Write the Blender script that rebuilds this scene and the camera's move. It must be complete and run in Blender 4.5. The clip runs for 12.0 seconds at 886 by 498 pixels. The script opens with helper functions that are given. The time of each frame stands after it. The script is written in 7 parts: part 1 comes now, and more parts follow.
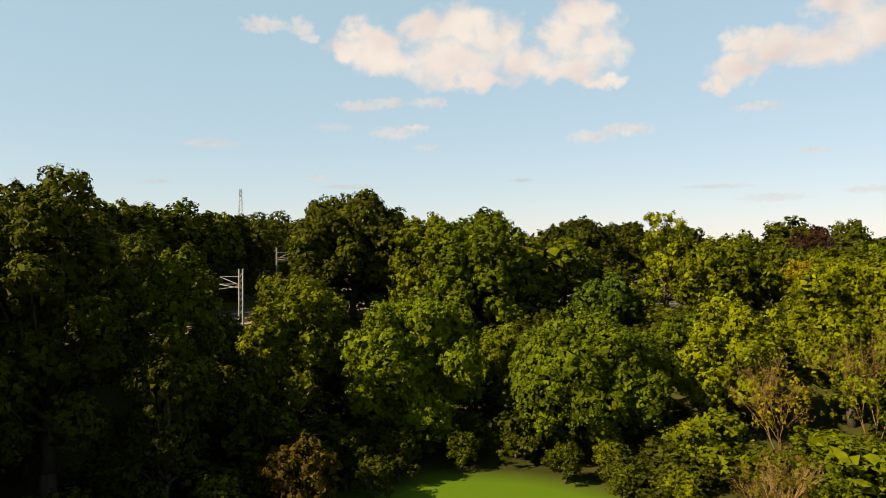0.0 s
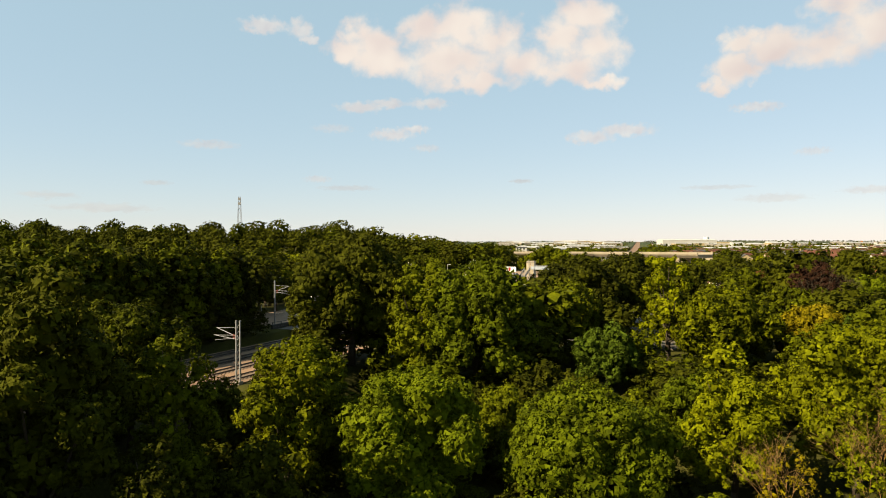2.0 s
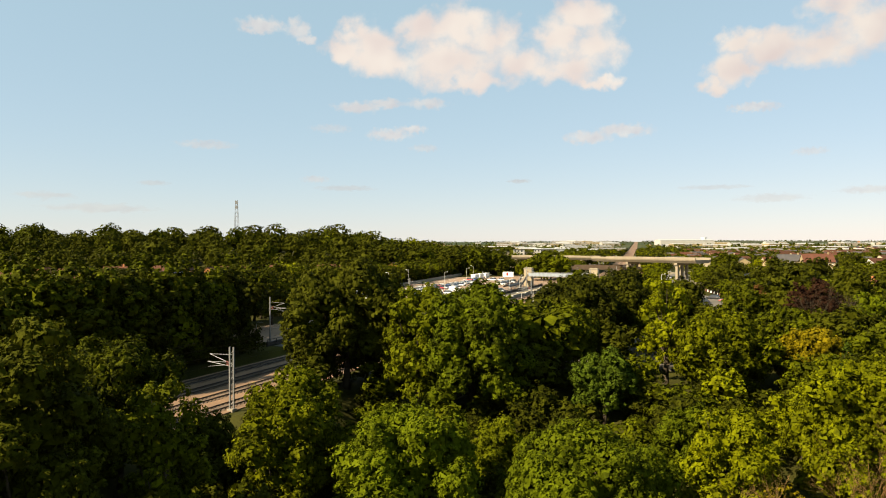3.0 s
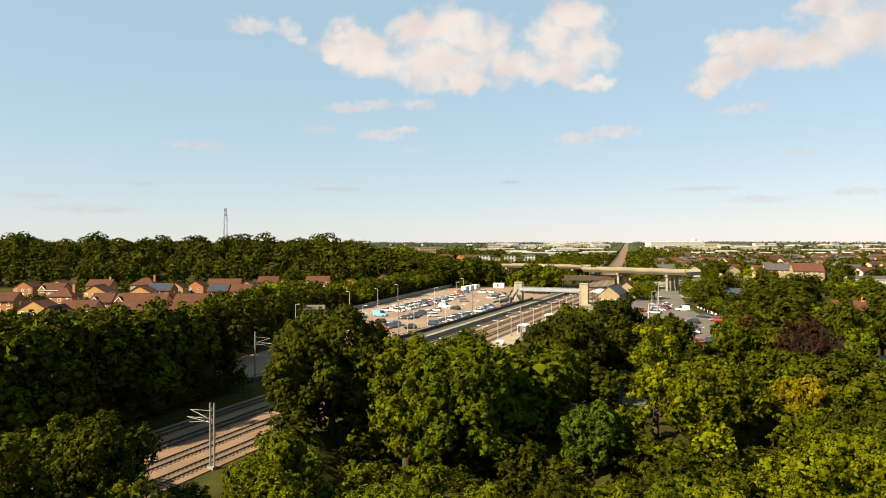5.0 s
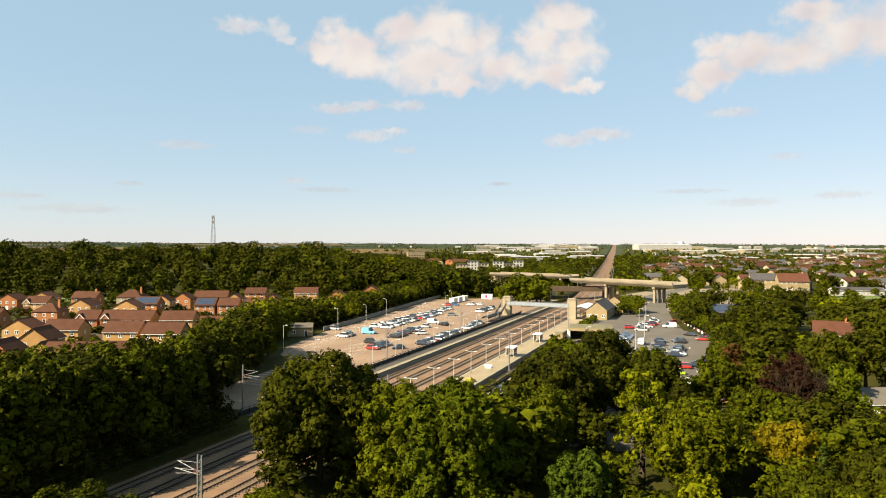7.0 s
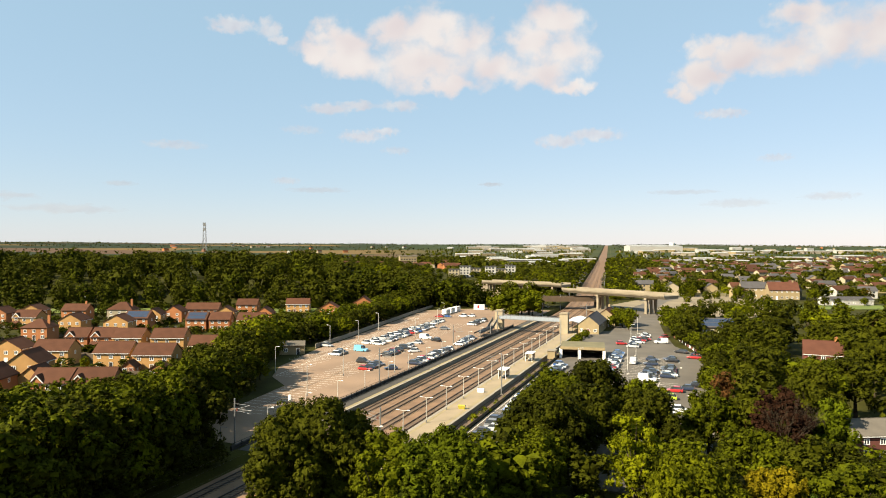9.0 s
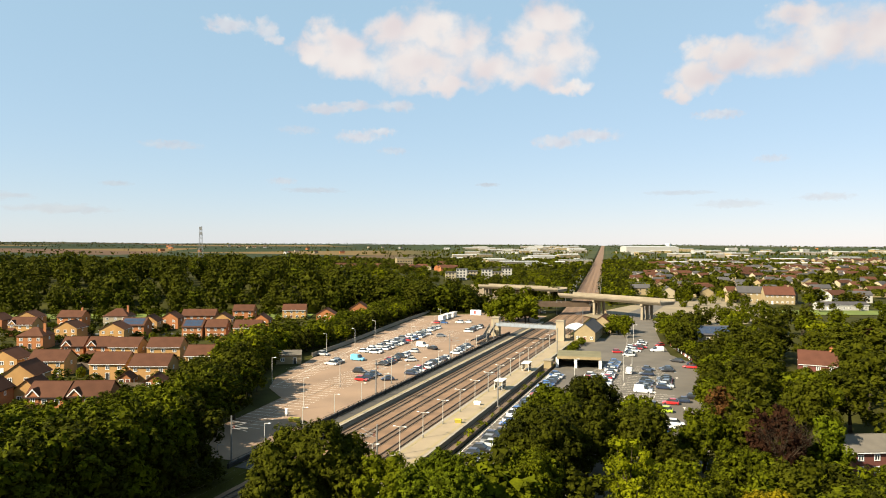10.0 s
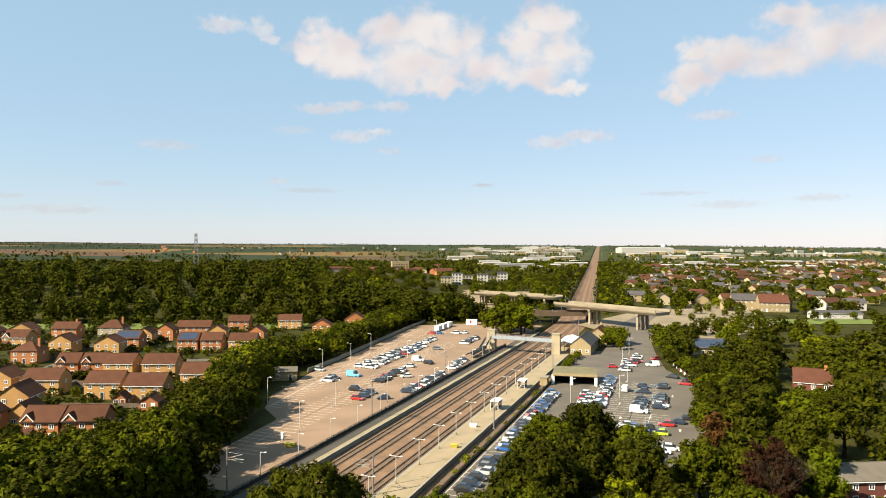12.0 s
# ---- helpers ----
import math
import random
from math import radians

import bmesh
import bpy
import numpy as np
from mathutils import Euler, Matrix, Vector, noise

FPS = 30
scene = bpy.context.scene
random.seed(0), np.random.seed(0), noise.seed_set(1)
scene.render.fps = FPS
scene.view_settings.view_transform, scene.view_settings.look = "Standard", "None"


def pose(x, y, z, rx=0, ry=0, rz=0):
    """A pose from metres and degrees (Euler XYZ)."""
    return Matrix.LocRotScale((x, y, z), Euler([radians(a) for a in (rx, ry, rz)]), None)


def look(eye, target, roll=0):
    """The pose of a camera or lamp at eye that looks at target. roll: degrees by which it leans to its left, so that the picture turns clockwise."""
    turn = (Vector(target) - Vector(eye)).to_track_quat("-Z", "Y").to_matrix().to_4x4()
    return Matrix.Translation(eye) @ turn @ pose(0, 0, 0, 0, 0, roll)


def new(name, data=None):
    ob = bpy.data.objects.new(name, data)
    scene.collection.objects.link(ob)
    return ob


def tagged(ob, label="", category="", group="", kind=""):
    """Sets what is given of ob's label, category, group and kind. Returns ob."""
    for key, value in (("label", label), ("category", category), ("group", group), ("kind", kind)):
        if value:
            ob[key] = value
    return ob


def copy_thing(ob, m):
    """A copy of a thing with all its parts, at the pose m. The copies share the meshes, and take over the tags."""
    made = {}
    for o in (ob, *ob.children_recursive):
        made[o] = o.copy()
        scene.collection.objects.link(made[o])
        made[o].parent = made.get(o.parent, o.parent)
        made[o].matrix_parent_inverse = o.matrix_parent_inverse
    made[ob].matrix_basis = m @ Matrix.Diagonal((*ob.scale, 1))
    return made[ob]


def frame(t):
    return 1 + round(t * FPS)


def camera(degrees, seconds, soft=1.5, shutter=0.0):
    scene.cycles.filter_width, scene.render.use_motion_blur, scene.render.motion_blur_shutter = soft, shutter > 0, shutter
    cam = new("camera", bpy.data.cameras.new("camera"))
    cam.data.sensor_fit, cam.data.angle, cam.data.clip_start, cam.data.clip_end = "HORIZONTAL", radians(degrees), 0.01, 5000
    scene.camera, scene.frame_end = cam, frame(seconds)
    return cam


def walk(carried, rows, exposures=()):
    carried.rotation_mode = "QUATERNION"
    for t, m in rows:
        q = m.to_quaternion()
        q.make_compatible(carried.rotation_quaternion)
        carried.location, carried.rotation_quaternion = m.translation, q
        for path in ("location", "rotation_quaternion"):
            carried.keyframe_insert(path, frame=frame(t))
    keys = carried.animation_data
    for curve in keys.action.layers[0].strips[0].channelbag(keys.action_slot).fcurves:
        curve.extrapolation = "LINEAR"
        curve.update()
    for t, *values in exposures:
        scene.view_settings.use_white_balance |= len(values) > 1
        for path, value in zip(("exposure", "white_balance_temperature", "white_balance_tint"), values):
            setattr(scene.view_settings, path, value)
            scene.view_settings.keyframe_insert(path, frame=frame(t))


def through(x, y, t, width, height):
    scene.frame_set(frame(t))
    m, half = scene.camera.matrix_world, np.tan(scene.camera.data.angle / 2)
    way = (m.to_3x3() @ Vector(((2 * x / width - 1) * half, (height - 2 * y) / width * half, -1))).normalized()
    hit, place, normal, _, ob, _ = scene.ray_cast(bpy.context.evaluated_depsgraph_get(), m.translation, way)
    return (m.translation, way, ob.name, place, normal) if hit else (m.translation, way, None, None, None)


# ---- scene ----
cam = camera(65.5, 12.0, soft=1.0)
# seconds, x, y, z, yaw, pitch, roll
ROWS = [
    (0.0, -0.000, 0.000, 9.535, 0.002, -0.416, -0.080),
    (0.5, 0.043, -0.027, 11.026, 0.016, -0.393, -0.077),
    (1.0, 0.030, -0.007, 12.505, 0.003, -0.386, -0.064),
    (1.5, -0.027, 0.234, 14.014, -0.047, -0.390, -0.049),
    (2.0, -0.002, 0.965, 15.566, -0.049, -0.416, -0.022),
    (2.5, 0.057, 1.628, 17.132, -0.128, -0.442, 0.012),
    (3.0, 0.238, 1.858, 18.617, -0.223, -0.450, 0.014),
    (5.0, 0.858, 3.579, 24.735, -0.943, -0.452, -0.009),
    (5.5, 0.954, 3.632, 26.179, -1.216, -0.469, -0.050),
    (6.0, 1.067, 3.545, 27.660, -1.382, -0.462, -0.116),
    (6.5, 0.978, 3.454, 29.153, -1.648, -0.429, -0.172),
    (7.0, 0.802, 3.410, 30.656, -1.895, -0.421, -0.219),
    (9.0, 0.666, 3.522, 36.761, -2.553, -0.462, -0.263),
    (9.5, 0.709, 3.362, 38.398, -2.677, -0.493, -0.292),
    (10.0, 0.615, 3.235, 39.952, -2.839, -0.475, -0.297),
    (10.5, 0.509, 3.164, 41.526, -2.980, -0.491, -0.303),
    (11.0, 0.420, 3.198, 43.103, -3.078, -0.528, -0.312),
    (11.5, 0.394, 3.315, 44.515, -3.161, -0.528, -0.321),
    (12.0, 0.445, 3.395, 45.576, -3.210, -0.518, -0.336),
]
walk(cam, [(t, pose(x, y, z, 90 + pitch, roll, yaw)) for t, x, y, z, yaw, pitch, roll in ROWS], [(0, 1.63, 7200, 10), (6, 1.63, 6850, 10), (12, 1.63, 6450, 10)])

# ---- world, sun ----
SUN_FROM = Vector((-0.88, -0.46, 0.74)).normalized()
world = bpy.data.worlds.new("sky")
scene.world = world
world.use_nodes = True
wn = world.node_tree.nodes
sky = wn.new("ShaderNodeTexSky")
sky.sky_type = "NISHITA"
sky.sun_disc = False
sky.sun_elevation = math.asin(SUN_FROM.z)
sky.sun_rotation = math.atan2(SUN_FROM.x, SUN_FROM.y)
sky.air_density, sky.dust_density, sky.ozone_density = 1.0, 0.1, 1.0
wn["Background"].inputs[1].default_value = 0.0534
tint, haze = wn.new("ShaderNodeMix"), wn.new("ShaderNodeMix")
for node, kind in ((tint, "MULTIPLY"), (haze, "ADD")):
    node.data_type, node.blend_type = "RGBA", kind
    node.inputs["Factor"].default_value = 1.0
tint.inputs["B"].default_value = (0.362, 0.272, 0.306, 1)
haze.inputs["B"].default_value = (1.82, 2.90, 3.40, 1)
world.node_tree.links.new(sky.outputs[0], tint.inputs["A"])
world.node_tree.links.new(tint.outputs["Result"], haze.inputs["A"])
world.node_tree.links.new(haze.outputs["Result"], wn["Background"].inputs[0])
sun = new("sun", bpy.data.lights.new("sun", "SUN"))
sun.data.energy, sun.data.angle, sun.data.color = 5.0, radians(0.5), (1.0, 0.88, 0.66)
sun.matrix_world = look(SUN_FROM * 200, (0, 0, 0))


# ---- mesh helpers ----
class Shape:
    """Collects vertices and faces of one mesh."""

    def __init__(self):
        self.v, self.f = [], []

    def poly(self, pts):
        k = len(self.v)
        self.v += [tuple(p) for p in pts]
        self.f.append(tuple(range(k, k + len(pts))))
        return self

    def box(self, x0, x1, y0, y1, z0, z1):
        k = len(self.v)
        self.v += [(x, y, z) for z in (z0, z1) for x, y in ((x0, y0), (x1, y0), (x1, y1), (x0, y1))]
        self.f += [(k, k + 3, k + 2, k + 1), (k + 4, k + 5, k + 6, k + 7)]
        self.f += [(k + i, k + (i + 1) % 4, k + 4 + (i + 1) % 4, k + 4 + i) for i in range(4)]
        return self

    def prism(self, pts, z0, z1):
        """A slab over a ground outline, anticlockwise."""
        k, n = len(self.v), len(pts)
        self.v += [(x, y, z) for z in (z0, z1) for x, y in pts]
        self.f += [tuple(range(k + n - 1, k - 1, -1)), tuple(range(k + n, k + 2 * n))]
        self.f += [(k + i, k + (i + 1) % n, k + n + (i + 1) % n, k + n + i) for i in range(n)]
        return self

    def extrude(self, pts, a, b):
        """The outline of 3D points a-side pushed along the vector b-a."""
        k, n = len(self.v), len(pts)
        off = Vector(b) - Vector(a)
        self.v += [tuple(p) for p in pts] + [tuple(Vector(p) + off) for p in pts]
        self.f += [tuple(range(k + n - 1, k - 1, -1)), tuple(range(k + n, k + 2 * n))]
        self.f += [(k + i, k + (i + 1) % n, k + n + (i + 1) % n, k + n + i) for i in range(n)]
        return self

    def rod(self, a, b, r0, r1=None, n=6):
        a, b = Vector(a), Vector(b)
        r1 = r0 if r1 is None else r1
        d = (b - a).normalized()
        u = d.orthogonal().normalized()
        w = d.cross(u)
        k = len(self.v)
        for p, r in ((a, r0), (b, r1)):
            self.v += [tuple(p + r * (math.cos(t) * u + math.sin(t) * w)) for t in [2 * math.pi * i / n for i in range(n)]]
        self.f += [(k + i, k + (i + 1) % n, k + n + (i + 1) % n, k + n + i) for i in range(n)]
        self.f += [tuple(range(k + n - 1, k - 1, -1)), tuple(range(k + n, k + 2 * n))]
        return self

    def loft(self, rings):
        """Skin over closed rings of the same count, with end caps."""
        k, n = len(self.v), len(rings[0])
        for r in rings:
            self.v += [tuple(p) for p in r]
        for j in range(len(rings) - 1):
            a, b = k + j * n, k + (j + 1) * n
            self.f += [(a + i, a + (i + 1) % n, b + (i + 1) % n, b + i) for i in range(n)]
        e = k + (len(rings) - 1) * n
        self.f += [tuple(range(k + n - 1, k - 1, -1)), tuple(range(e, e + n))]
        return self

    def mesh(self, name, material, smooth=False):
        me = bpy.data.meshes.new(name)
        me.from_pydata(self.v, [], self.f)
        if material:
            me.materials.append(material)
        if smooth:
            me.shade_smooth()
        return me


def thing(name, at, turn=0.0, label="", category="", group="", kind=""):
    ob = new(name)
    ob.empty_display_size = 0.2
    ob.matrix_world = pose(*at, 0, 0, turn)
    return tagged(ob, label, category, group, kind)


def part(name, shape, material, parent, label="", smooth=False):
    ob = new(name, shape if isinstance(shape, bpy.types.Mesh) else shape.mesh(name, material, smooth))
    ob.parent = parent
    if label:
        tagged(ob, label)
    return ob


def solo(name, shape, material, label, category, group="", kind="", smooth=False):
    ob = new(name, shape if isinstance(shape, bpy.types.Mesh) else shape.mesh(name, material, smooth))
    return tagged(ob, label, category, group, kind)


# ---- the line of the railway: s along it, n to its right ----
AZ = radians(23.0)
DX, DY = math.sin(AZ), math.cos(AZ)


def bend(s):
    if s < 345:
        return 0.0
    if s < 465:
        return -0.121 * (s - 345) ** 2 / 240
    return -7.26 - 0.121 * (s - 465)


def climb(r):
    """How far the land has risen at the distance r."""
    t = min(1.0, max(0.0, (r - 900) / 3800))
    return 30 * t * t * (3 - 2 * t)


def P(s, n, z=0.0, curve=False):
    n = n + (bend(s) if curve else 0.0)
    if curve and s > 900:
        z += climb(s)
    return (s * DX + n * DY, s * DY - n * DX, z)


def SN(x, y):
    return x * DX + y * DY, x * DY - y * DX


def step(a, b, x):
    t = min(1.0, max(0.0, (x - a) / (b - a)))
    return t * t * (3 - 2 * t)


def land(s, n):
    """Height of the ground, n counted from the line's bend."""
    z = 0.0
    valley = (1 - step(58, 112, s)) * step(-50, -41, n)
    z -= 8.0 * valley
    right = step(6, 26, n) * (1 - step(190, 260, s)) * (1 - valley)
    z -= 3.0 * right
    if -74.55 < n < (-43.75 if s > 106 else -50):
        z = -1.1
    x, y, _ = P(s, n, 0, True)
    z += 13 * step(382, 480, y) * (1 - step(-30, 40, x)) * (1 - step(700, 1100, y))
    r = math.hypot(s, n)
    if r > 700:
        line = 1 - step(25, 260, abs(n + 63)) if s > 0 else 0
        z += climb(s) * line + climb(r) * (1 - line) + (1 - line) * 9 * step(900, 2500, r) * noise.noise(Vector((s / 900, n / 900, 0.3)))
    return z


# ---- materials ----
def material(name, colour, rough=0.8, vary=0.25, scale=3.0, fine=30.0, bump=0.0, metal=0.0, per_object=0.0, per_piece=0.0, gloss=0.5, second=None):
    """Principled surface with colour varied at two scales, and bump."""
    m = bpy.data.materials.new(name)
    m.use_nodes = True
    nt, ln = m.node_tree.nodes, m.node_tree.links
    b = nt["Principled BSDF"]
    b.inputs["Roughness"].default_value = rough
    b.inputs["Metallic"].default_value = metal
    b.inputs["Specular IOR Level"].default_value = gloss
    tc = nt.new("ShaderNodeTexCoord")
    n1, n2 = nt.new("ShaderNodeTexNoise"), nt.new("ShaderNodeTexNoise")
    n1.inputs["Scale"].default_value, n2.inputs["Scale"].default_value = 1.0 / scale, fine / scale
    n1.inputs["Detail"].default_value = 4.0
    n2.inputs["Detail"].default_value = 2.0
    ln.new(tc.outputs["Object"], n1.inputs["Vector"])
    ln.new(tc.outputs["Object"], n2.inputs["Vector"])
    add = nt.new("ShaderNodeMath")
    add.operation = "MULTIPLY_ADD"
    add.inputs[1].default_value = 0.45
    ln.new(n2.outputs[0], add.inputs[0])
    ln.new(n1.outputs[0], add.inputs[2])
    last = add.outputs[0]
    for amount, source in ((per_object, "ShaderNodeObjectInfo"), (per_piece, "ShaderNodeNewGeometry")):
        if amount:
            info = nt.new(source)
            more = nt.new("ShaderNodeMath")
            more.operation = "MULTIPLY_ADD"
            more.inputs[1].default_value = amount
            ln.new(info.outputs["Random" if source.endswith("Info") else "Random Per Island"], more.inputs[0])
            ln.new(last, more.inputs[2])
            sub = nt.new("ShaderNodeMath")
            sub.operation = "SUBTRACT"
            sub.inputs[1].default_value = amount / 2
            ln.new(more.outputs[0], sub.inputs[0])
            last = sub.outputs[0]
    ramp = nt.new("ShaderNodeValToRGB")
    colour = tuple(0.38 * c for c in colour)
    second = tuple(0.38 * c for c in second) if second else None
    lo = tuple(c * (1 - vary) for c in colour)
    hi = second if second else tuple(min(1, c * (1 + vary)) for c in colour)
    ramp.color_ramp.elements[0].position, ramp.color_ramp.elements[0].color = 0.38, (*lo, 1)
    ramp.color_ramp.elements[1].position, ramp.color_ramp.elements[1].color = 1.05, (*hi, 1)
    ramp.color_ramp.elements[1].position = 1.0
    ln.new(last, ramp.inputs[0])
    ln.new(ramp.outputs[0], b.inputs["Base Color"])
    if bump:
        bp = nt.new("ShaderNodeBump")
        bp.inputs["Strength"].default_value = bump
        ln.new(n2.outputs[0], bp.inputs["Height"])
        ln.new(bp.outputs[0], b.inputs["Normal"])
    return m


def ramp_of(m):
    return next(x for x in m.node_tree.nodes if x.type == "VALTORGB")


def leaf_material(name, dark, light, through=0.12):
    """Leaves: each clump its own tone, larger patches of tone, light passing through."""
    m = material(name, dark, 0.8, 0.35, 2.5, 8.0, per_piece=0.32, per_object=0.3, gloss=0.04, second=light)
    nt, ln = m.node_tree.nodes, m.node_tree.links
    b = nt["Principled BSDF"]
    tr, mix = nt.new("ShaderNodeBsdfTranslucent"), nt.new("ShaderNodeMixShader")
    mix.inputs[0].default_value = through
    ln.new(ramp_of(m).outputs[0], tr.inputs[0])
    ln.new(b.outputs[0], mix.inputs[1])
    ln.new(tr.outputs[0], mix.inputs[2])
    ln.new(mix.outputs[0], nt["Material Output"].inputs[0])
    return m


def glass_material():
    m = bpy.data.materials.new("window_glass")
    m.use_nodes = True
    b = m.node_tree.nodes["Principled BSDF"]
    b.inputs["Base Color"].default_value = (0.03, 0.035, 0.04, 1)
    b.inputs["Roughness"].default_value = 0.06
    return m


LEAF = {
    "green": leaf_material("leaf_green", (0.0334, 0.0429, 0.0008), (0.1960, 0.2201, 0.0040)),
    "dark": leaf_material("leaf_dark", (0.0245, 0.0295, 0.0013), (0.1190, 0.1269, 0.0046)),
    "bright": leaf_material("leaf_bright", (0.0653, 0.0789, 0.0006), (0.3250, 0.3450, 0.0052)),
    "mid": leaf_material("leaf_mid_green", (0.0380, 0.0510, 0.0010), (0.1950, 0.2420, 0.0056)),
    "yellow": leaf_material("leaf_yellow", (0.1400, 0.1064, 0.0024), (0.4400, 0.3400, 0.0090)),
    "blue": leaf_material("leaf_blue_green", (0.0250, 0.0464, 0.0038), (0.1000, 0.1519, 0.0113)),
    "cool": leaf_material("leaf_cool_green", (0.0256, 0.0459, 0.0029), (0.1300, 0.1900, 0.0120)),
    "copper": leaf_material("leaf_copper", (0.0300, 0.0130, 0.0064), (0.0760, 0.0320, 0.0150)),
    "rust": leaf_material("leaf_rust", (0.1300, 0.0560, 0.0140), (0.2900, 0.1340, 0.0380)),
    "olive": leaf_material("leaf_olive", (0.0720, 0.0504, 0.0048), (0.2160, 0.1440, 0.0150)),
}
BARK = material("bark", (0.11, 0.085, 0.055), 0.95, 0.4, 0.5, 12, 0.5, gloss=0.08)
TWIG = material("dry_twig", (0.34, 0.20, 0.075), 0.95, 0.3, 0.5, 12, gloss=0.05)
GLASS = glass_material()
ASPHALT = material("asphalt", (0.205, 0.172, 0.132), 0.9, 0.3, 9.0, 40, 0.2)
GRAVEL = material("worn_car_park", (0.465, 0.302, 0.190), 0.95, 0.28, 14.0, 50, 0.2)
PAVING = material("platform_paving", (0.62, 0.48, 0.30), 0.9, 0.18, 5.0, 40, 0.1)
DARK_PAVING = material("platform_tarmac", (0.115, 0.098, 0.078), 0.9, 0.2, 5.0, 40, 0.1)
EDGE_YELLOW = material("yellow_edge_paint", (0.60, 0.47, 0.20), 0.7, 0.15, 2, 20)
EDGE_WHITE = material("white_edge_paint", (0.58, 0.50, 0.38), 0.7, 0.15, 2, 20)
MARKING = material("road_marking", (1.25, 1.12, 0.95), 0.8, 0.25, 1.5, 20)
BALLAST = material("ballast", (0.37, 0.212, 0.112), 0.95, 0.4, 4.0, 60, 0.5)
RAIL = material("rusty_rail", (0.055, 0.035, 0.025), 0.6, 0.3, 2, 20)
SLEEPER = material("sleeper", (0.22, 0.16, 0.115), 0.9, 0.3, 2, 20)
CONCRETE = material("concrete", (0.50, 0.43, 0.33), 0.9, 0.22, 6, 25, 0.15)
DECK = material("bridge_concrete", (0.47, 0.39, 0.27), 0.9, 0.25, 9, 25, 0.15)
STEEL = material("galvanised_steel", (0.48, 0.48, 0.47), 0.45, 0.15, 2, 20, metal=0.4)
BLACK = material("black_paint", (0.02, 0.02, 0.02), 0.6, 0.2, 2, 20)
WHITE = material("white_paint", (1.75, 1.72, 1.64), 0.5, 0.08, 2, 20)
TIMBER = material("fence_timber", (0.22, 0.16, 0.10), 0.9, 0.3, 2, 20, per_piece=0.3)
BRICK = {
    "yellow": material("yellow_brick", (0.86, 0.47, 0.15), 0.9, 0.18, 3, 40, 0.2, per_object=0.3),
    "orange": material("orange_brick", (0.70, 0.26, 0.08), 0.9, 0.2, 3, 40, 0.2, per_object=0.3),
    "red": material("red_brick", (0.26, 0.075, 0.05), 0.9, 0.2, 3, 40, 0.2),
    "pale": material("pale_render", (0.66, 0.55, 0.36), 0.9, 0.12, 3, 40, 0.1, per_object=0.2),
    "white": material("white_render", (0.78, 0.75, 0.68), 0.9, 0.1, 3, 40, 0.1, per_object=0.2),
    "gault": material("gault_brick", (0.55, 0.42, 0.22), 0.9, 0.2, 3, 40, 0.2, per_object=0.2),
}
ROOF = {
    "brown": material("brown_roof_tiles", (0.172, 0.074, 0.042), 0.9, 0.22, 2.5, 30, 0.3, per_object=0.35, gloss=0.12),
    "grey": material("grey_roof_slates", (0.14, 0.13, 0.13), 0.8, 0.22, 2.5, 30, 0.3, per_object=0.35, gloss=0.2),
    "red": material("red_roof_tiles", (0.19, 0.076, 0.047), 0.85, 0.22, 2.5, 30, 0.3, per_object=0.3, gloss=0.15),
    "stone": material("weathered_concrete_tiles", (0.27, 0.235, 0.19), 0.9, 0.2, 2.5, 30, 0.3, gloss=0.15),
    "felt": material("roof_felt", (0.30, 0.26, 0.13), 0.95, 0.25, 4, 30, 0.2),
}


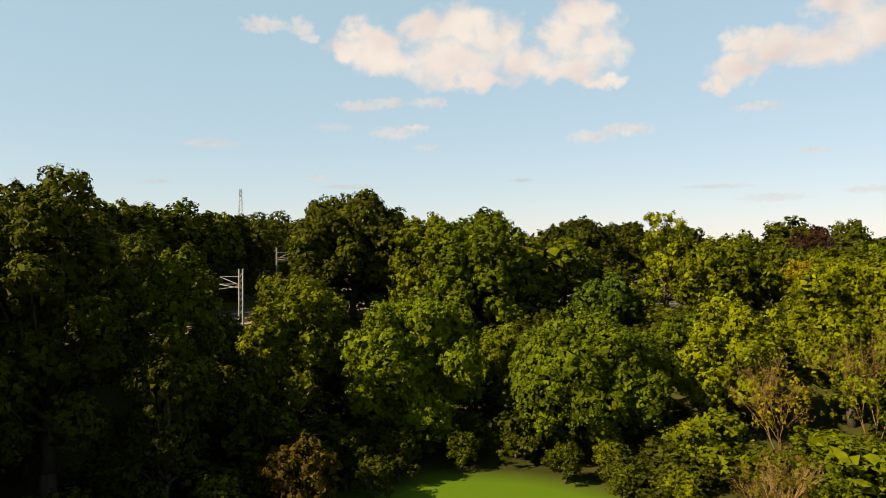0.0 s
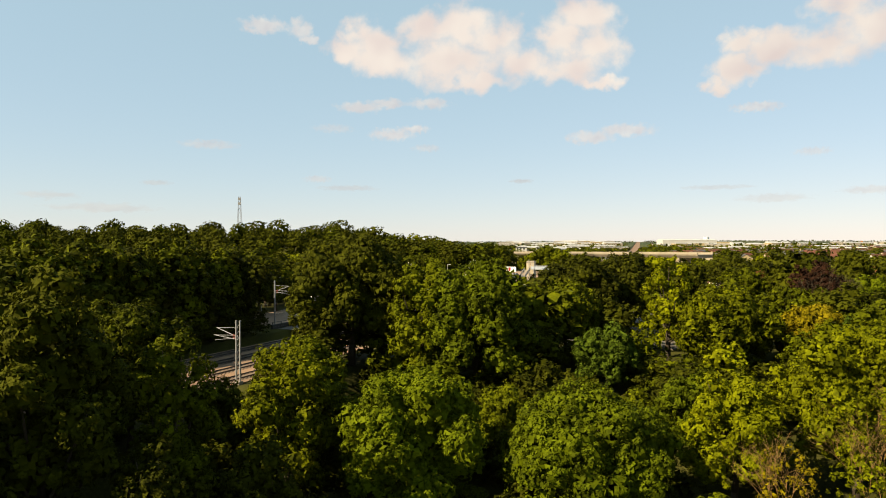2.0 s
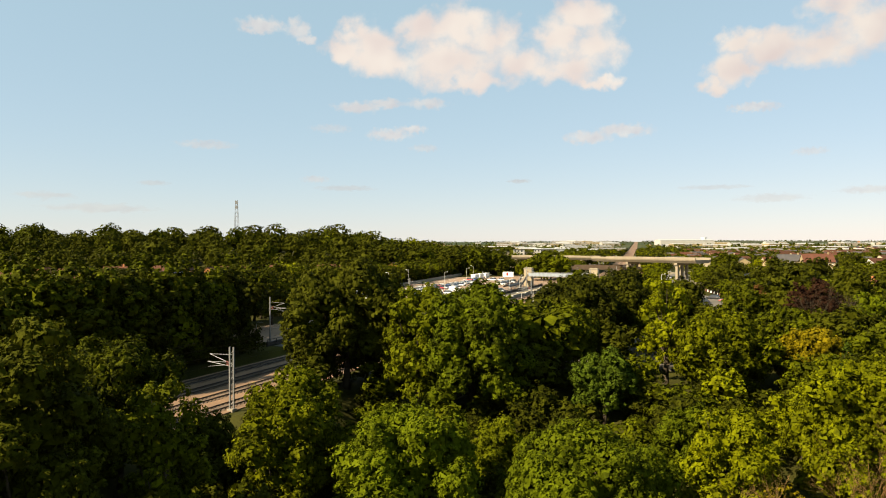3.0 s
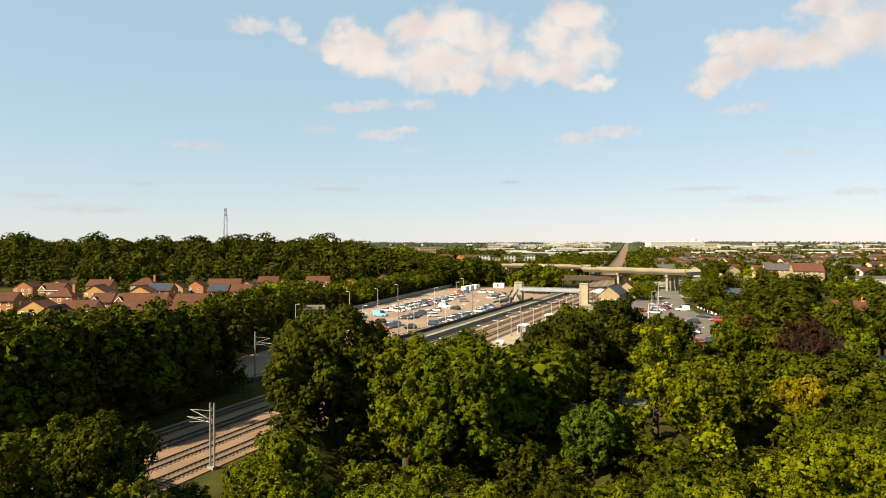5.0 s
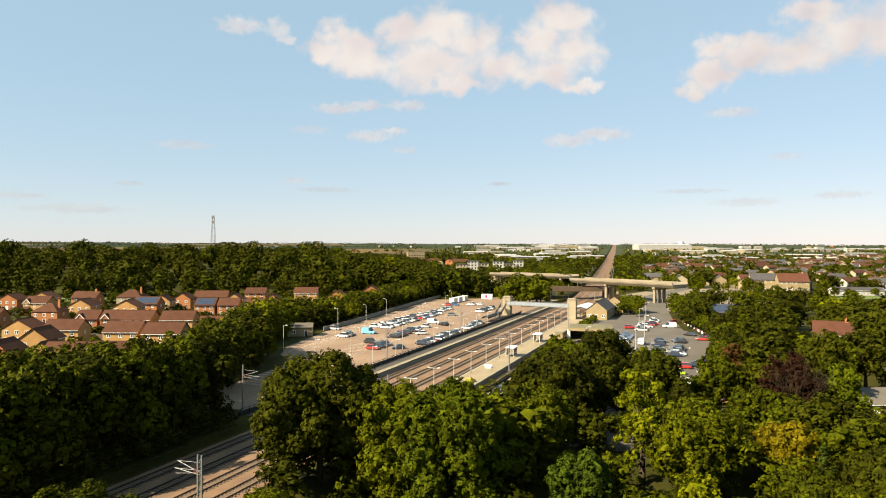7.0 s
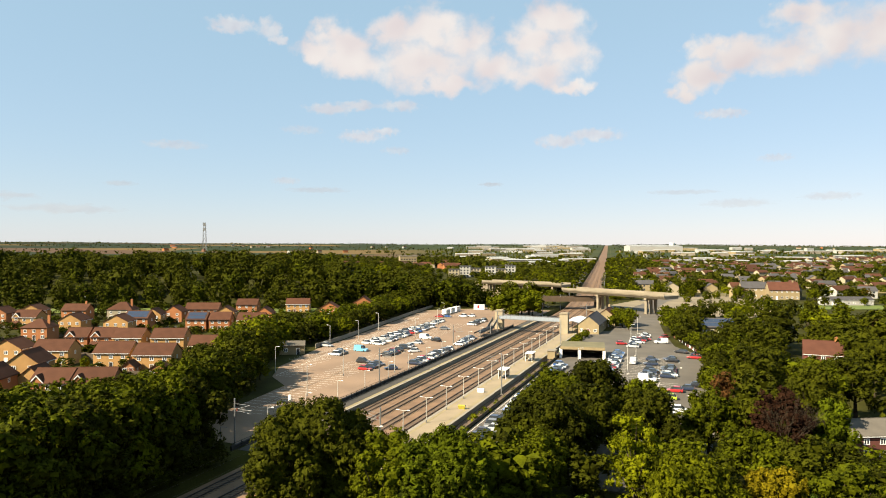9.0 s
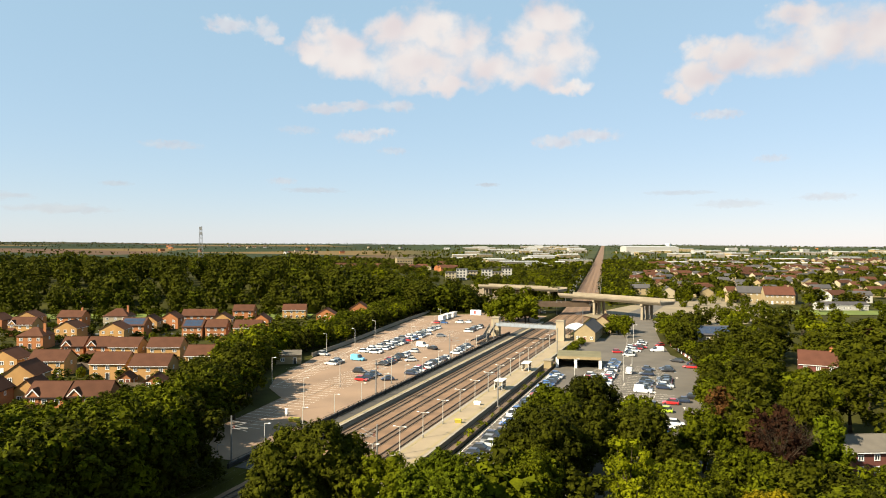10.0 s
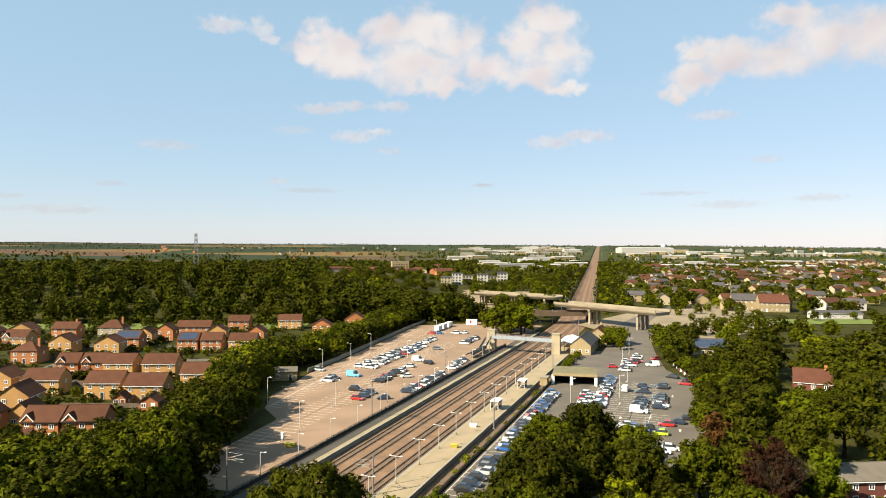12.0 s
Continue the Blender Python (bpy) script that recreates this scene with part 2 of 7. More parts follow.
def ground_material():
    """Turf near by, meadow below the camera, scrub by the line, and ploughed and stubble fields far off."""
    m = material("turf", (0.032, 0.034, 0.006), 0.95, 0.4, 11.0, 40, 0.3, gloss=0.08, second=(0.12, 0.115, 0.02))
    nt, ln = m.node_tree.nodes, m.node_tree.links
    turf = ramp_of(m)
    geo = nt.new("ShaderNodeTexCoord")
    vor = nt.new("ShaderNodeTexVoronoi")
    vor.inputs["Scale"].default_value = 1 / 420.0
    sq = nt.new("ShaderNodeMapping")
    sq.inputs["Scale"].default_value = (0.55, 1.0, 0.0)
    ln.new(geo.outputs["Object"], sq.inputs[0])
    ln.new(sq.outputs[0], vor.inputs["Vector"])
    sep = nt.new("ShaderNodeSeparateColor")
    ln.new(vor.outputs["Color"], sep.inputs[0])
    fields = nt.new("ShaderNodeValToRGB")
    fields.color_ramp.interpolation = "CONSTANT"
    for i, (p, c) in enumerate(((0.0, (0.020, 0.027, 0.011)), (0.36, (0.078, 0.047, 0.029)), (0.55, (0.020, 0.029, 0.012)), (0.68, (0.11, 0.074, 0.030)), (0.82, (0.016, 0.023, 0.010)))):
        e = fields.color_ramp.elements[i] if i < 2 else fields.color_ramp.elements.new(p)
        e.position, e.color = p, (*c, 1)
    ln.new(sep.outputs[0], fields.inputs[0])
    xyz, east, park = nt.new("ShaderNodeSeparateXYZ"), nt.new("ShaderNodeMapRange"), nt.new("ShaderNodeMix")
    ln.new(geo.outputs["Object"], xyz.inputs[0])
    ln.new(xyz.outputs[0], east.inputs[0])
    east.inputs[1].default_value, east.inputs[2].default_value, east.inputs[4].default_value = -150.0, 150.0, 0.85
    park.data_type = "RGBA"
    park.inputs["B"].default_value = (0.030, 0.040, 0.016, 1)
    ln.new(east.outputs[0], park.inputs["Factor"])
    ln.new(fields.outputs[0], park.inputs["A"])
    dist = nt.new("ShaderNodeVectorMath")
    dist.operation = "LENGTH"
    ln.new(geo.outputs["Object"], dist.inputs[0])
    far = nt.new("ShaderNodeMapRange")
    far.inputs[1].default_value, far.inputs[2].default_value = 1300.0, 1500.0
    ln.new(dist.outputs["Value"], far.inputs[0])
    mix = nt.new("ShaderNodeMix")
    mix.data_type = "RGBA"
    ln.new(far.outputs[0], mix.inputs["Factor"])
    ln.new(turf.outputs[0], mix.inputs["A"])
    ln.new(park.outputs["Result"], mix.inputs["B"])
    spot = nt.new("ShaderNodeVectorMath")
    spot.operation = "DISTANCE"
    spot.inputs[1].default_value = (2.6, 40.5, -8.0)
    ln.new(geo.outputs["Object"], spot.inputs[0])
    near = nt.new("ShaderNodeMapRange")
    near.inputs[1].default_value, near.inputs[2].default_value = 10.0, 13.5
    ln.new(spot.outputs["Value"], near.inputs[0])
    lawn = nt.new("ShaderNodeMix")
    lawn.data_type = "RGBA"
    lawn.inputs["A"].default_value = (0.046, 0.080, 0.002, 1)
    ln.new(near.outputs[0], lawn.inputs["Factor"])
    ln.new(mix.outputs["Result"], lawn.inputs["B"])
    ln.new(lawn.outputs["Result"], nt["Principled BSDF"].inputs["Base Color"])
    return m


GROUND = ground_material()


# ---- ground ----
def lines(*spans):
    out = []
    for a, b, d in spans:
        k = max(1, round((b - a) / d))
        out += [a + (b - a) * i / k for i in range(k)]
    return out + [spans[-1][1]]


def ground():
    ss = lines((-4600, -1000, 450), (-1000, -100, 100), (-100, 0, 20), (0, 130, 6), (130, 420, 15), (420, 1000, 40), (1000, 4750, 110))
    nn = lines((-4600, -1500, 130), (-1500, -400, 60), (-400, -110, 20), (-110, -80, 6)) + [-74.6, -74.5, -73.0, -66.0, -58.0, -54.3, -50.3, -50.0, -47.0, -43.8, -43.7, -42.0, -40.0]
    nn += lines((-36, 60, 4), (60, 400, 20), (400, 1500, 60), (1500, 4600, 130))
    g, w = Shape(), len(nn)
    for s in ss:
        for n in nn:
            x, y, _ = P(s, n, 0, True)
            g.v.append((x, y, land(s, n)))
    g.f = [(i * w + j, i * w + j + 1, (i + 1) * w + j + 1, (i + 1) * w + j) for i in range(len(ss) - 1) for j in range(w - 1)]
    ob = solo("ground", g, GROUND, "green turf and distant patchwork of fields", "ground", kind="structure", smooth=True)
    for p in ob.data.polygons:
        if p.normal.z < 0:
            ob.data.flip_normals()
            break
    return ob


ground()


def strip(name, n0, n1, s0, s1, z0, z1, mat, label, category, cuts=20, kind="structure"):
    """A slab that follows the line."""
    sh = Shape()
    ss = [s0 + (s1 - s0) * i / cuts for i in range(cuts + 1)] if s1 > 345 else [s0, s1]
    rings = [[P(s, n0, z0, True), P(s, n1, z0, True), P(s, n1, z1, True), P(s, n0, z1, True)] for s in ss]
    sh.loft(rings)
    return solo(name, sh, mat, label, category, kind=kind)


# ---- railway ----
strip("track_bed", -72.9, -54.4, 20, 4600, -1.15, -0.98, BALLAST, "brown stone ballast bed under the four tracks", "track bed", 60)
strip("track_bed", -47.7, -44.2, 100, 345, -1.15, -0.98, BALLAST, "brown stone ballast bed under the single track", "track bed", 1)
TRACKS = (-70.6, -66.1, -61.2, -56.7)


def rails(n, s0, s1, name_label):
    t = thing("railway_track", (0, 0, 0), 0, name_label, "railway track", "running lines")
    cuts = 1 if s1 <= 345 else 40
    for off in (-0.75, 0.75):
        sh = Shape()
        ss = [s0 + (s1 - s0) * (i / cuts) ** 1.5 for i in range(cuts + 1)]
        sh.loft([[P(s, n + off - 0.045, -0.9, True), P(s, n + off + 0.045, -0.9, True), P(s, n + off + 0.045, -0.74, True), P(s, n + off - 0.045, -0.74, True)] for s in ss])
        part("rail", sh, RAIL, t)
    sh = Shape()
    s = max(s0, 30)
    while s < min(s1, 330):
        sh.loft([[P(s + a, n - 1.25, -0.99), P(s + a, n + 1.25, -0.99), P(s + a, n + 1.25, -0.9), P(s + a, n - 1.25, -0.9)] for a in (-0.12, 0.12)])
        s += 0.7
    ob = part("sleeper_run", sh, SLEEPER, t)
    tagged(ob, kind="stuff")


for n in TRACKS:
    rails(n, 20, 4500, "pair of rust-brown rails on sleepers in ballast")
rails(-46.0, 100, 340, "single siding track beside the island platform")


def platform(n0, n1, s0, s1, face, label):
    """Platform slab with a pale coping, a yellow line and a tarmac middle. face: the track sides."""
    t = thing("platform", (0, 0, 0), 0, label, "platform", kind="structure")
    sh = Shape().loft([[P(s, n0 + 0.15, -1.1), P(s, n1 - 0.15, -1.1), P(s, n1 - 0.15, -0.06), P(s, n0 + 0.15, -0.06)] for s in (s0, s1)])
    part("platform_wall", sh, CONCRETE, t)
    part("paving", Shape().loft([[P(s, n0, -0.06), P(s, n1, -0.06), P(s, n1, 0.06), P(s, n0, 0.06)] for s in (s0 - 8, s1 + 6)]), PAVING if len(face) > 1 else DARK_PAVING, t)
    for side in face:
        e = n0 if side < 0 else n1
        k = 1 if side < 0 else -1
        for name, a, b, m in (("coping", 0.0, 0.6, EDGE_WHITE), ("edge_paving", 0.62, 1.0, PAVING), ("yellow_line", 1.0, 1.4, EDGE_YELLOW)):
            lo, hi = sorted((e + k * a, e + k * b))
            up = 0.072 if name == "yellow_line" else 0.066
            part(name, Shape().loft([[P(s, lo, 0.06), P(s, hi, 0.06), P(s, hi, up), P(s, lo, up)] for s in (s0 - 8, s1 + 6)]), m, t)
    return t


platform(-77.3, -73.1, 113, 345, (1,), "long dark tarmac platform with a pale edge and yellow line")
platform(-54.2, -47.8, 100, 300, (-1, 1), "island platform of pale paving with yellow lines")

# ---- car parks and roads ----


def slab(name, outline, mat, label, category, z0=-0.3, z1=0.03):
    pts = [P(s, n)[:2] for s, n in outline]
    if sum(a[0] * b[1] - b[0] * a[1] for a, b in zip(pts, pts[1:] + pts[:1])) < 0:
        pts.reverse()
    return solo(name, Shape().prism(pts, z0, z1), mat, label, category, kind="structure")


slab("car_park_west", [(108, -77.6), (380, -77.6), (384, -120), (372, -143), (333, -139.5), (270, -131.5), (237, -127.2), (213, -125.2), (186, -119), (178, -117.5), (164, -110.4), (155, -100.5), (135, -98.2), (120, -97), (108, -90)], GRAVEL, "worn sandy-brown tarmac station car park", "car park")
slab("car_park_east", [(108, -43.2), (225, -43.2), (300, -44), (300, -36), (375, -36), (375, -19), (347, -19), (300, -14), (265, -9), (238, 4), (226, 6), (180, 4), (108, 0)], ASPHALT, "grey tarmac station car park", "car park", -0.6)
slab("road", [(375, -36), (400, -40), (470, -30), (560, -10), (560, -2), (470, -20), (400, -25), (375, -19)], ASPHALT, "grey tarmac approach road", "road", z1=0.025)


def marking(pts, w=0.12, z=0.034):
    """A painted line over a list of (s, n) points."""
    sh = Shape()
    for (s0, n0), (s1, n1) in zip(pts, pts[1:]):
        a, b = Vector(P(s0, n0, z)), Vector(P(s1, n1, z))
        side = (b - a).cross(Vector((0, 0, 1))).normalized() * w / 2
        sh.poly([a - side, b - side, b + side, a + side])
        if sh.v and (b - a).length < 0.01:
            continue
    return sh


def bays(rows, label):
    """Painted bay lines: rows of (s0, n0, s1, n1, length) along which bays of 2.5 m stand."""
    t = thing("bay_markings", (0, 0, 0), 0, label, "road marking", kind="structure")
    for s0, n0, s1, n1, deep in rows:
        k = int(math.hypot(s1 - s0, n1 - n0) / 2.5)
        for i in range(k + 1):
            s, n = s0 + (s1 - s0) * i / k, n0 + (n1 - n0) * i / k
            part("line", marking([(s, n), (s, n + deep)], 0.16), MARKING, t)
        part("line", marking([(s0, n0), (s1, n1)], 0.14), MARKING, t)


bays([(128, -93, 300, -104, 4.9), (128, -93, 300, -104, -4.9), (166, -110.5, 340, -137, 4.9), (190, -117, 340, -122, 4.9), (190, -117, 340, -122, -4.9)], "faded white painted bay lines")
bays([(118, -42.6, 214, -42.6, 4.8), (170, -23.5, 236, -26.5, 4.8), (170, -23.5, 236, -26.5, -4.8), (160, -11.5, 195, -10.5, 4.8), (178, -16, 236, -14, 4.8), (178, -16, 236, -14, -4.8)], "white painted bay lines on tarmac")


arrows = thing("arrow_markings", (0, 0, 0), 0, "white painted direction arrows on tarmac", "road marking", kind="structure")
for s_, n_ in ((230.1, -6.5), (220.2, -5.7), (188.4, -17.9), (172.6, -21.5), (205, -19.6), (238, -20.5), (181, -3)):
    part("arrow", Shape().poly([P(s_ + a, n_ + b, 0.036) for a, b in ((-1.4, -0.13), (0.2, -0.13), (0.2, -0.5), (1.4, 0), (0.2, 0.5), (0.2, 0.13), (-1.4, 0.13))][::-1]), MARKING, arrows)


# ---- trees ----
def tufts(rng, lobes, gap, leaf, per, up=0.45):
    """Leaves as small triangles in tufts that stand over the outer shell of the lobes (centre, radius), with gaps between the tufts."""
    c = np.array([l[:3] for l in lobes])
    r = np.array([l[3] for l in lobes])
    many = np.maximum(6, (9.0 * r * r / (gap * gap)).astype(int))
    pick = np.repeat(np.arange(len(r)), many)
    d = rng.normal(size=(len(pick), 3))
    d[:, 2] += up
    d /= np.linalg.norm(d, axis=1)[:, None]
    p = c[pick] + d * (r[pick] * (0.84 + 0.24 * rng.random(len(pick))))[:, None]
    keep = d[:, 2] > -0.75
    for k in range(len(r)):
        keep &= ~((((p - c[k]) ** 2).sum(1) < (0.80 * r[k]) ** 2) & (pick != k))
    p, d = p[keep], d[keep]
    cell = np.floor(p / gap).astype(np.int64)
    _, first = np.unique(cell[:, 0] * 73856093 ^ cell[:, 1] * 19349663 ^ cell[:, 2] * 83492791, return_index=True)
    p, d = p[first], d[first]
    size = np.repeat(gap * (0.34 + 0.38 * rng.random(len(p))), per)
    p, d = np.repeat(p, per, axis=0), np.repeat(d, per, axis=0)
    m = len(p)
    e = rng.normal(size=(m, 3)) + 0.9 * d + np.array([0, 0, 0.35])
    e /= np.linalg.norm(e, axis=1)[:, None]
    p = p + e * (size * (0.45 + 0.75 * rng.random(m)))[:, None]
    nrm = 1.3 * e + 0.5 * d + rng.normal(size=(m, 3)) * 0.3 + np.array([0, 0, 0.1])
    nrm /= np.linalg.norm(nrm, axis=1)[:, None]
    a = np.cross(nrm, rng.normal(size=(m, 3)))
    a /= np.linalg.norm(a, axis=1)[:, None]
    b = np.cross(nrm, a)
    L = leaf * (0.65 + 0.7 * rng.random(m))[:, None]
    W = L * (0.34 + 0.2 * rng.random(m))[:, None]
    return np.stack([p + a * L * 0.62, p - a * L * 0.38 + b * W, p - a * L * 0.38 - b * W], 1).reshape(-1, 3)


def clumps(rng, lobes, side, shrink=0.94, floor=-0.45):
    """Closed skins of small facets over the lobes, uneven in depth, open below and where lobes meet."""
    c = np.array([l[:3] for l in lobes])
    r = np.array([l[3] for l in lobes])
    out = []
    for k in range(len(r)):
        n = max(1, int(round(1.5 * r[k] / side)))
        u = np.tan(np.linspace(-0.785, 0.785, n + 1))
        a, b = np.meshgrid(u, u, indexing="ij")
        one = np.ones_like(a)
        spin = rng.random() * 6.28
        for f in ((a, b, one), (a, one, b), (a, -one, b), (one, a, b), (-one, a, b)):
            d = np.stack(f, -1)
            d = d / np.linalg.norm(d, axis=2)[..., None]
            d = np.stack([d[..., 0] * math.cos(spin) - d[..., 1] * math.sin(spin), d[..., 0] * math.sin(spin) + d[..., 1] * math.cos(spin), d[..., 2]], -1)
            wob = shrink * (1 + 0.13 * np.sin(7 * d[..., 0] + 3 * k) * np.cos(8 * d[..., 2] + k) + 0.08 * np.sin(13 * d[..., 1] + 5 * k))
            p = c[k] + d * (r[k] * wob)[..., None]
            out.append(np.stack([p[:-1, :-1], p[1:, :-1], p[1:, 1:], p[:-1, 1:]], 2).reshape(-1, 4, 3))
            mid = (out[-1].mean(1) - c[k]) / r[k]
            out[-1] = out[-1][mid[:, 2] > floor]
            m = len(out[-1])
            way = (out[-1].mean(1) - c[k])
            out[-1] = out[-1] + (way * (rng.random(m) * 0.16 - 0.14)[:, None])[:, None, :] + rng.normal(size=(m, 4, 3)) * side * 0.2
    q = np.concatenate(out)
    mid = q.mean(1)
    keep = np.ones(len(q), bool)
    for k in range(len(r)):
        keep &= ((mid - c[k]) ** 2).sum(1) > (0.68 * r[k]) ** 2
    return q[keep].reshape(-1, 3)


def leaf_mesh(name, quads, tris, mat):
    """One mesh of loose four-sided facets (the inner leaves) and three-sided leaves."""
    me = bpy.data.meshes.new(name)
    v = np.concatenate([quads, tris]).astype(np.float32)
    q, t = len(quads) // 4, len(tris) // 3
    me.vertices.add(len(v))
    me.vertices.foreach_set("co", v.ravel())
    me.loops.add(len(v))
    me.loops.foreach_set("vertex_index", np.arange(len(v), dtype=np.int32))
    me.polygons.add(q + t)
    me.polygons.foreach_set("loop_start", np.concatenate([np.arange(0, 4 * q, 4), 4 * q + np.arange(0, 3 * t, 3)]).astype(np.int32))
    me.materials.append(mat)
    me.update()
    return me


NONE = np.zeros((0, 3))


def lobes_of(rng, R, top, low, count, style):
    """Boughs filling a crown of radius R between the heights low and top, each with smaller domes on it."""
    out = []
    h = top - low
    subs = 5 if count > 40 else 3
    boughs = max(7, count // subs)
    skew = rng.random() * 6.28
    for i in range(boughs):
        u = (i + 0.3) / boughs
        ang = i * 2.399963 + rng.random() * 0.8
        zz = 1 - (1.85 if low < 0.12 * top else 1.6) * u
        rad = math.sqrt(max(0.0, 1 - zz * zz))
        if zz < 0 and low < 0.12 * top:
            rad = 1 - 0.3 * zz * zz
        lr = R * (0.24 + 0.15 * rng.random())
        if style == "tall":
            rad, lr = 0.5 + 0.5 * rad if i else 0.1, lr * 0.9
        if style == "cone":
            rad, lr = 0.95 * u + 0.02, R * (0.14 + 0.22 * u)
        side = 1 + 0.14 * math.sin(2 * ang + skew) + 0.10 * math.sin(3 * ang + 2 * skew)
        rad *= (R - 0.95 * lr) * (0.80 + 0.26 * rng.random()) * side
        z = low + h * 0.5 + (h * 0.5 - lr) * zz * (0.9 + 0.16 * rng.random())
        if style == "cone":
            z = top - lr - (h - 2 * lr) * u
        z = min(z, top - lr)
        c = np.array([rad * math.cos(ang), rad * math.sin(ang), z])
        out.append((*c, lr * 0.86))
        for k in range(subs):
            d = rng.normal(size=3) + np.array([0.5 * math.cos(ang), 0.5 * math.sin(ang), 0.5])
            d /= np.linalg.norm(d)
            q = c + d * lr * 0.68
            out.append((*q, lr * (0.34 + 0.2 * rng.random())))
    out += [(0, 0, low + h * 0.45, R * 0.55), (0, 0, low + h * 0.68, R * (0.5 if style == "round" else 0.3))]
    return out


def wood(rng, R, top, low, lobes, thick, every=3):
    """Tapered trunk and limbs that reach to the lobes."""
    sh = Shape()
    lean = Vector((rng.normal() * 0.3, rng.normal() * 0.3, 0))
    fork = low + 0.25 * (top - low)
    knee = Vector((0, 0, fork * 0.5)) + lean * 0.4
    head = Vector((0, 0, fork)) + lean
    sh.rod((0, 0, -0.4), knee, thick * 1.25, thick * 0.95, 8)
    sh.rod(knee, head, thick * 0.95, thick * 0.75, 8)
    sh.rod(head, (lean.x * 1.3, lean.y * 1.3, top - 0.25 * (top - low)), thick * 0.7, thick * 0.15, 6)
    for l in lobes[::every]:
        c = Vector(l[:3])
        base = Vector((0, 0, fork * 0.75 + 0.3 * max(0.0, c.z - fork))) + lean * 0.8
        mid = base.lerp(c, 0.5) + Vector((0, 0, -0.1 * R))
        sh.rod(base, mid, thick * 0.36, thick * 0.22, 5)
        sh.rod(mid, c, thick * 0.22, thick * 0.06, 5)
    return sh


def make_tree(seed, R, height, kind="green", style="round", gap=0.9, leaf=0.4, per=12, low=0.22, lobes=26, every=3, side=1.1):
    """The wood's and the crown's meshes of one tree of that height."""
    rng = np.random.default_rng(seed)
    lb = lobes_of(rng, R, height, height * low, lobes, style)
    w = wood(rng, R, height, height * low, lb, 0.022 * height + 0.05, every).mesh("trunk", BARK, True)
    crown = leaf_mesh("crown", clumps(rng, lb, side, 0.83), tufts(rng, lb, gap, leaf, per), LEAF[kind])
    return w, crown


def plant(meshes, x, y, z, turn=0.0, scale=1.0, label="", group="", name="tree"):
    t = thing(name, (x, y, z), turn, label, "tree" if name == "tree" else "shrub", group)
    t.scale = (scale, scale, scale)
    part("trunk", meshes[0], None, t)
    part("crown", meshes[1], None, t)
    return t


# the trees below and beside the camera: x, y, top, radius, tone, style, words
# several western trees take the dark leaf tone for the shade they stand in
NEAR_WEST = [
    (-24.5, 42.5, 14.3, 6.0, "dark", "round", "large dark green broadleaf tree in a thicket"),
    (-27.6, 60.5, 10.8, 5.4, "green", "round", "green broadleaf tree beside the railway"),
    (-31.0, 38.0, 12.0, 5.5, "dark", "round", "dark green broadleaf tree in a thicket"),
    (-25.5, 33.0, 6.5, 4.0, "dark", "round", "dim green young tree at the thicket's edge"),
    (-18.6, 48.6, 9.9, 3.7, "green", "round", "slim upright green broadleaf tree"),
    (-17.0, 41.2, 4.4, 2.4, "dark", "round", "small olive-green young tree in deep shade"),
    (-18.5, 46.0, 3.2, 3.0, "dark", "round", "green young tree at the thicket's edge"),
    (-21.5, 66.0, 3.0, 3.4, "dark", "round", "dark bushy tree beside the railway"),
    (-12.2, 47.5, 2.8, 2.9, "dark", "round", "small green bushy tree in shade"),
    (-9.0, 43.5, -2.6, 2.6, "olive", "round", "low yellowish bush at the meadow's edge"),
    (-13.0, 59.0, 7.4, 4.8, "bright", "round", "bright green willow-like young tree"),
    (-12.4, 94.0, 16.7, 8.8, "dark", "round", "large dark brownish-green broadleaf tree"),
    (-14.5, 72.0, 6.8, 4.4, "green", "round", "yellow-green scrub tree beside the railway"),
]
NEAR_MIDDLE = [
    (-2.2, 90.0, 14.0, 5.6, "green", "round", "green broadleaf tree beside a darker one"),
    (4.5, 89.0, 14.1, 7.8, "mid", "round", "large sunlit green broadleaf tree"),
    (-2.8, 58.8, 5.5, 7.0, "mid", "round", "wide green broadleaf tree with gaps in its crown"),
    (11.8, 57.4, 3.7, 7.8, "mid", "round", "broad dense green tree at the meadow's edge"),
    (20.4, 86.0, 5.7, 4.6, "cool", "round", "round dense cool green tree"),
    (22.0, 112.0, 13.8, 7.6, "dark", "round", "large dark green broadleaf tree"),
    (18.0, 101.0, 10.5, 6.0, "green", "round", "dense green broadleaf tree"),
    (24.5, 68.0, 3.0, 4.2, "mid", "round", "bushy mid-green valley tree"),
    (6.0, 70.0, 1.5, 3.4, "green", "round", "low green undergrowth tree"),
    (13.5, 74.0, 0.5, 3.2, "dark", "round", "dark undergrowth tree in shade"),
]
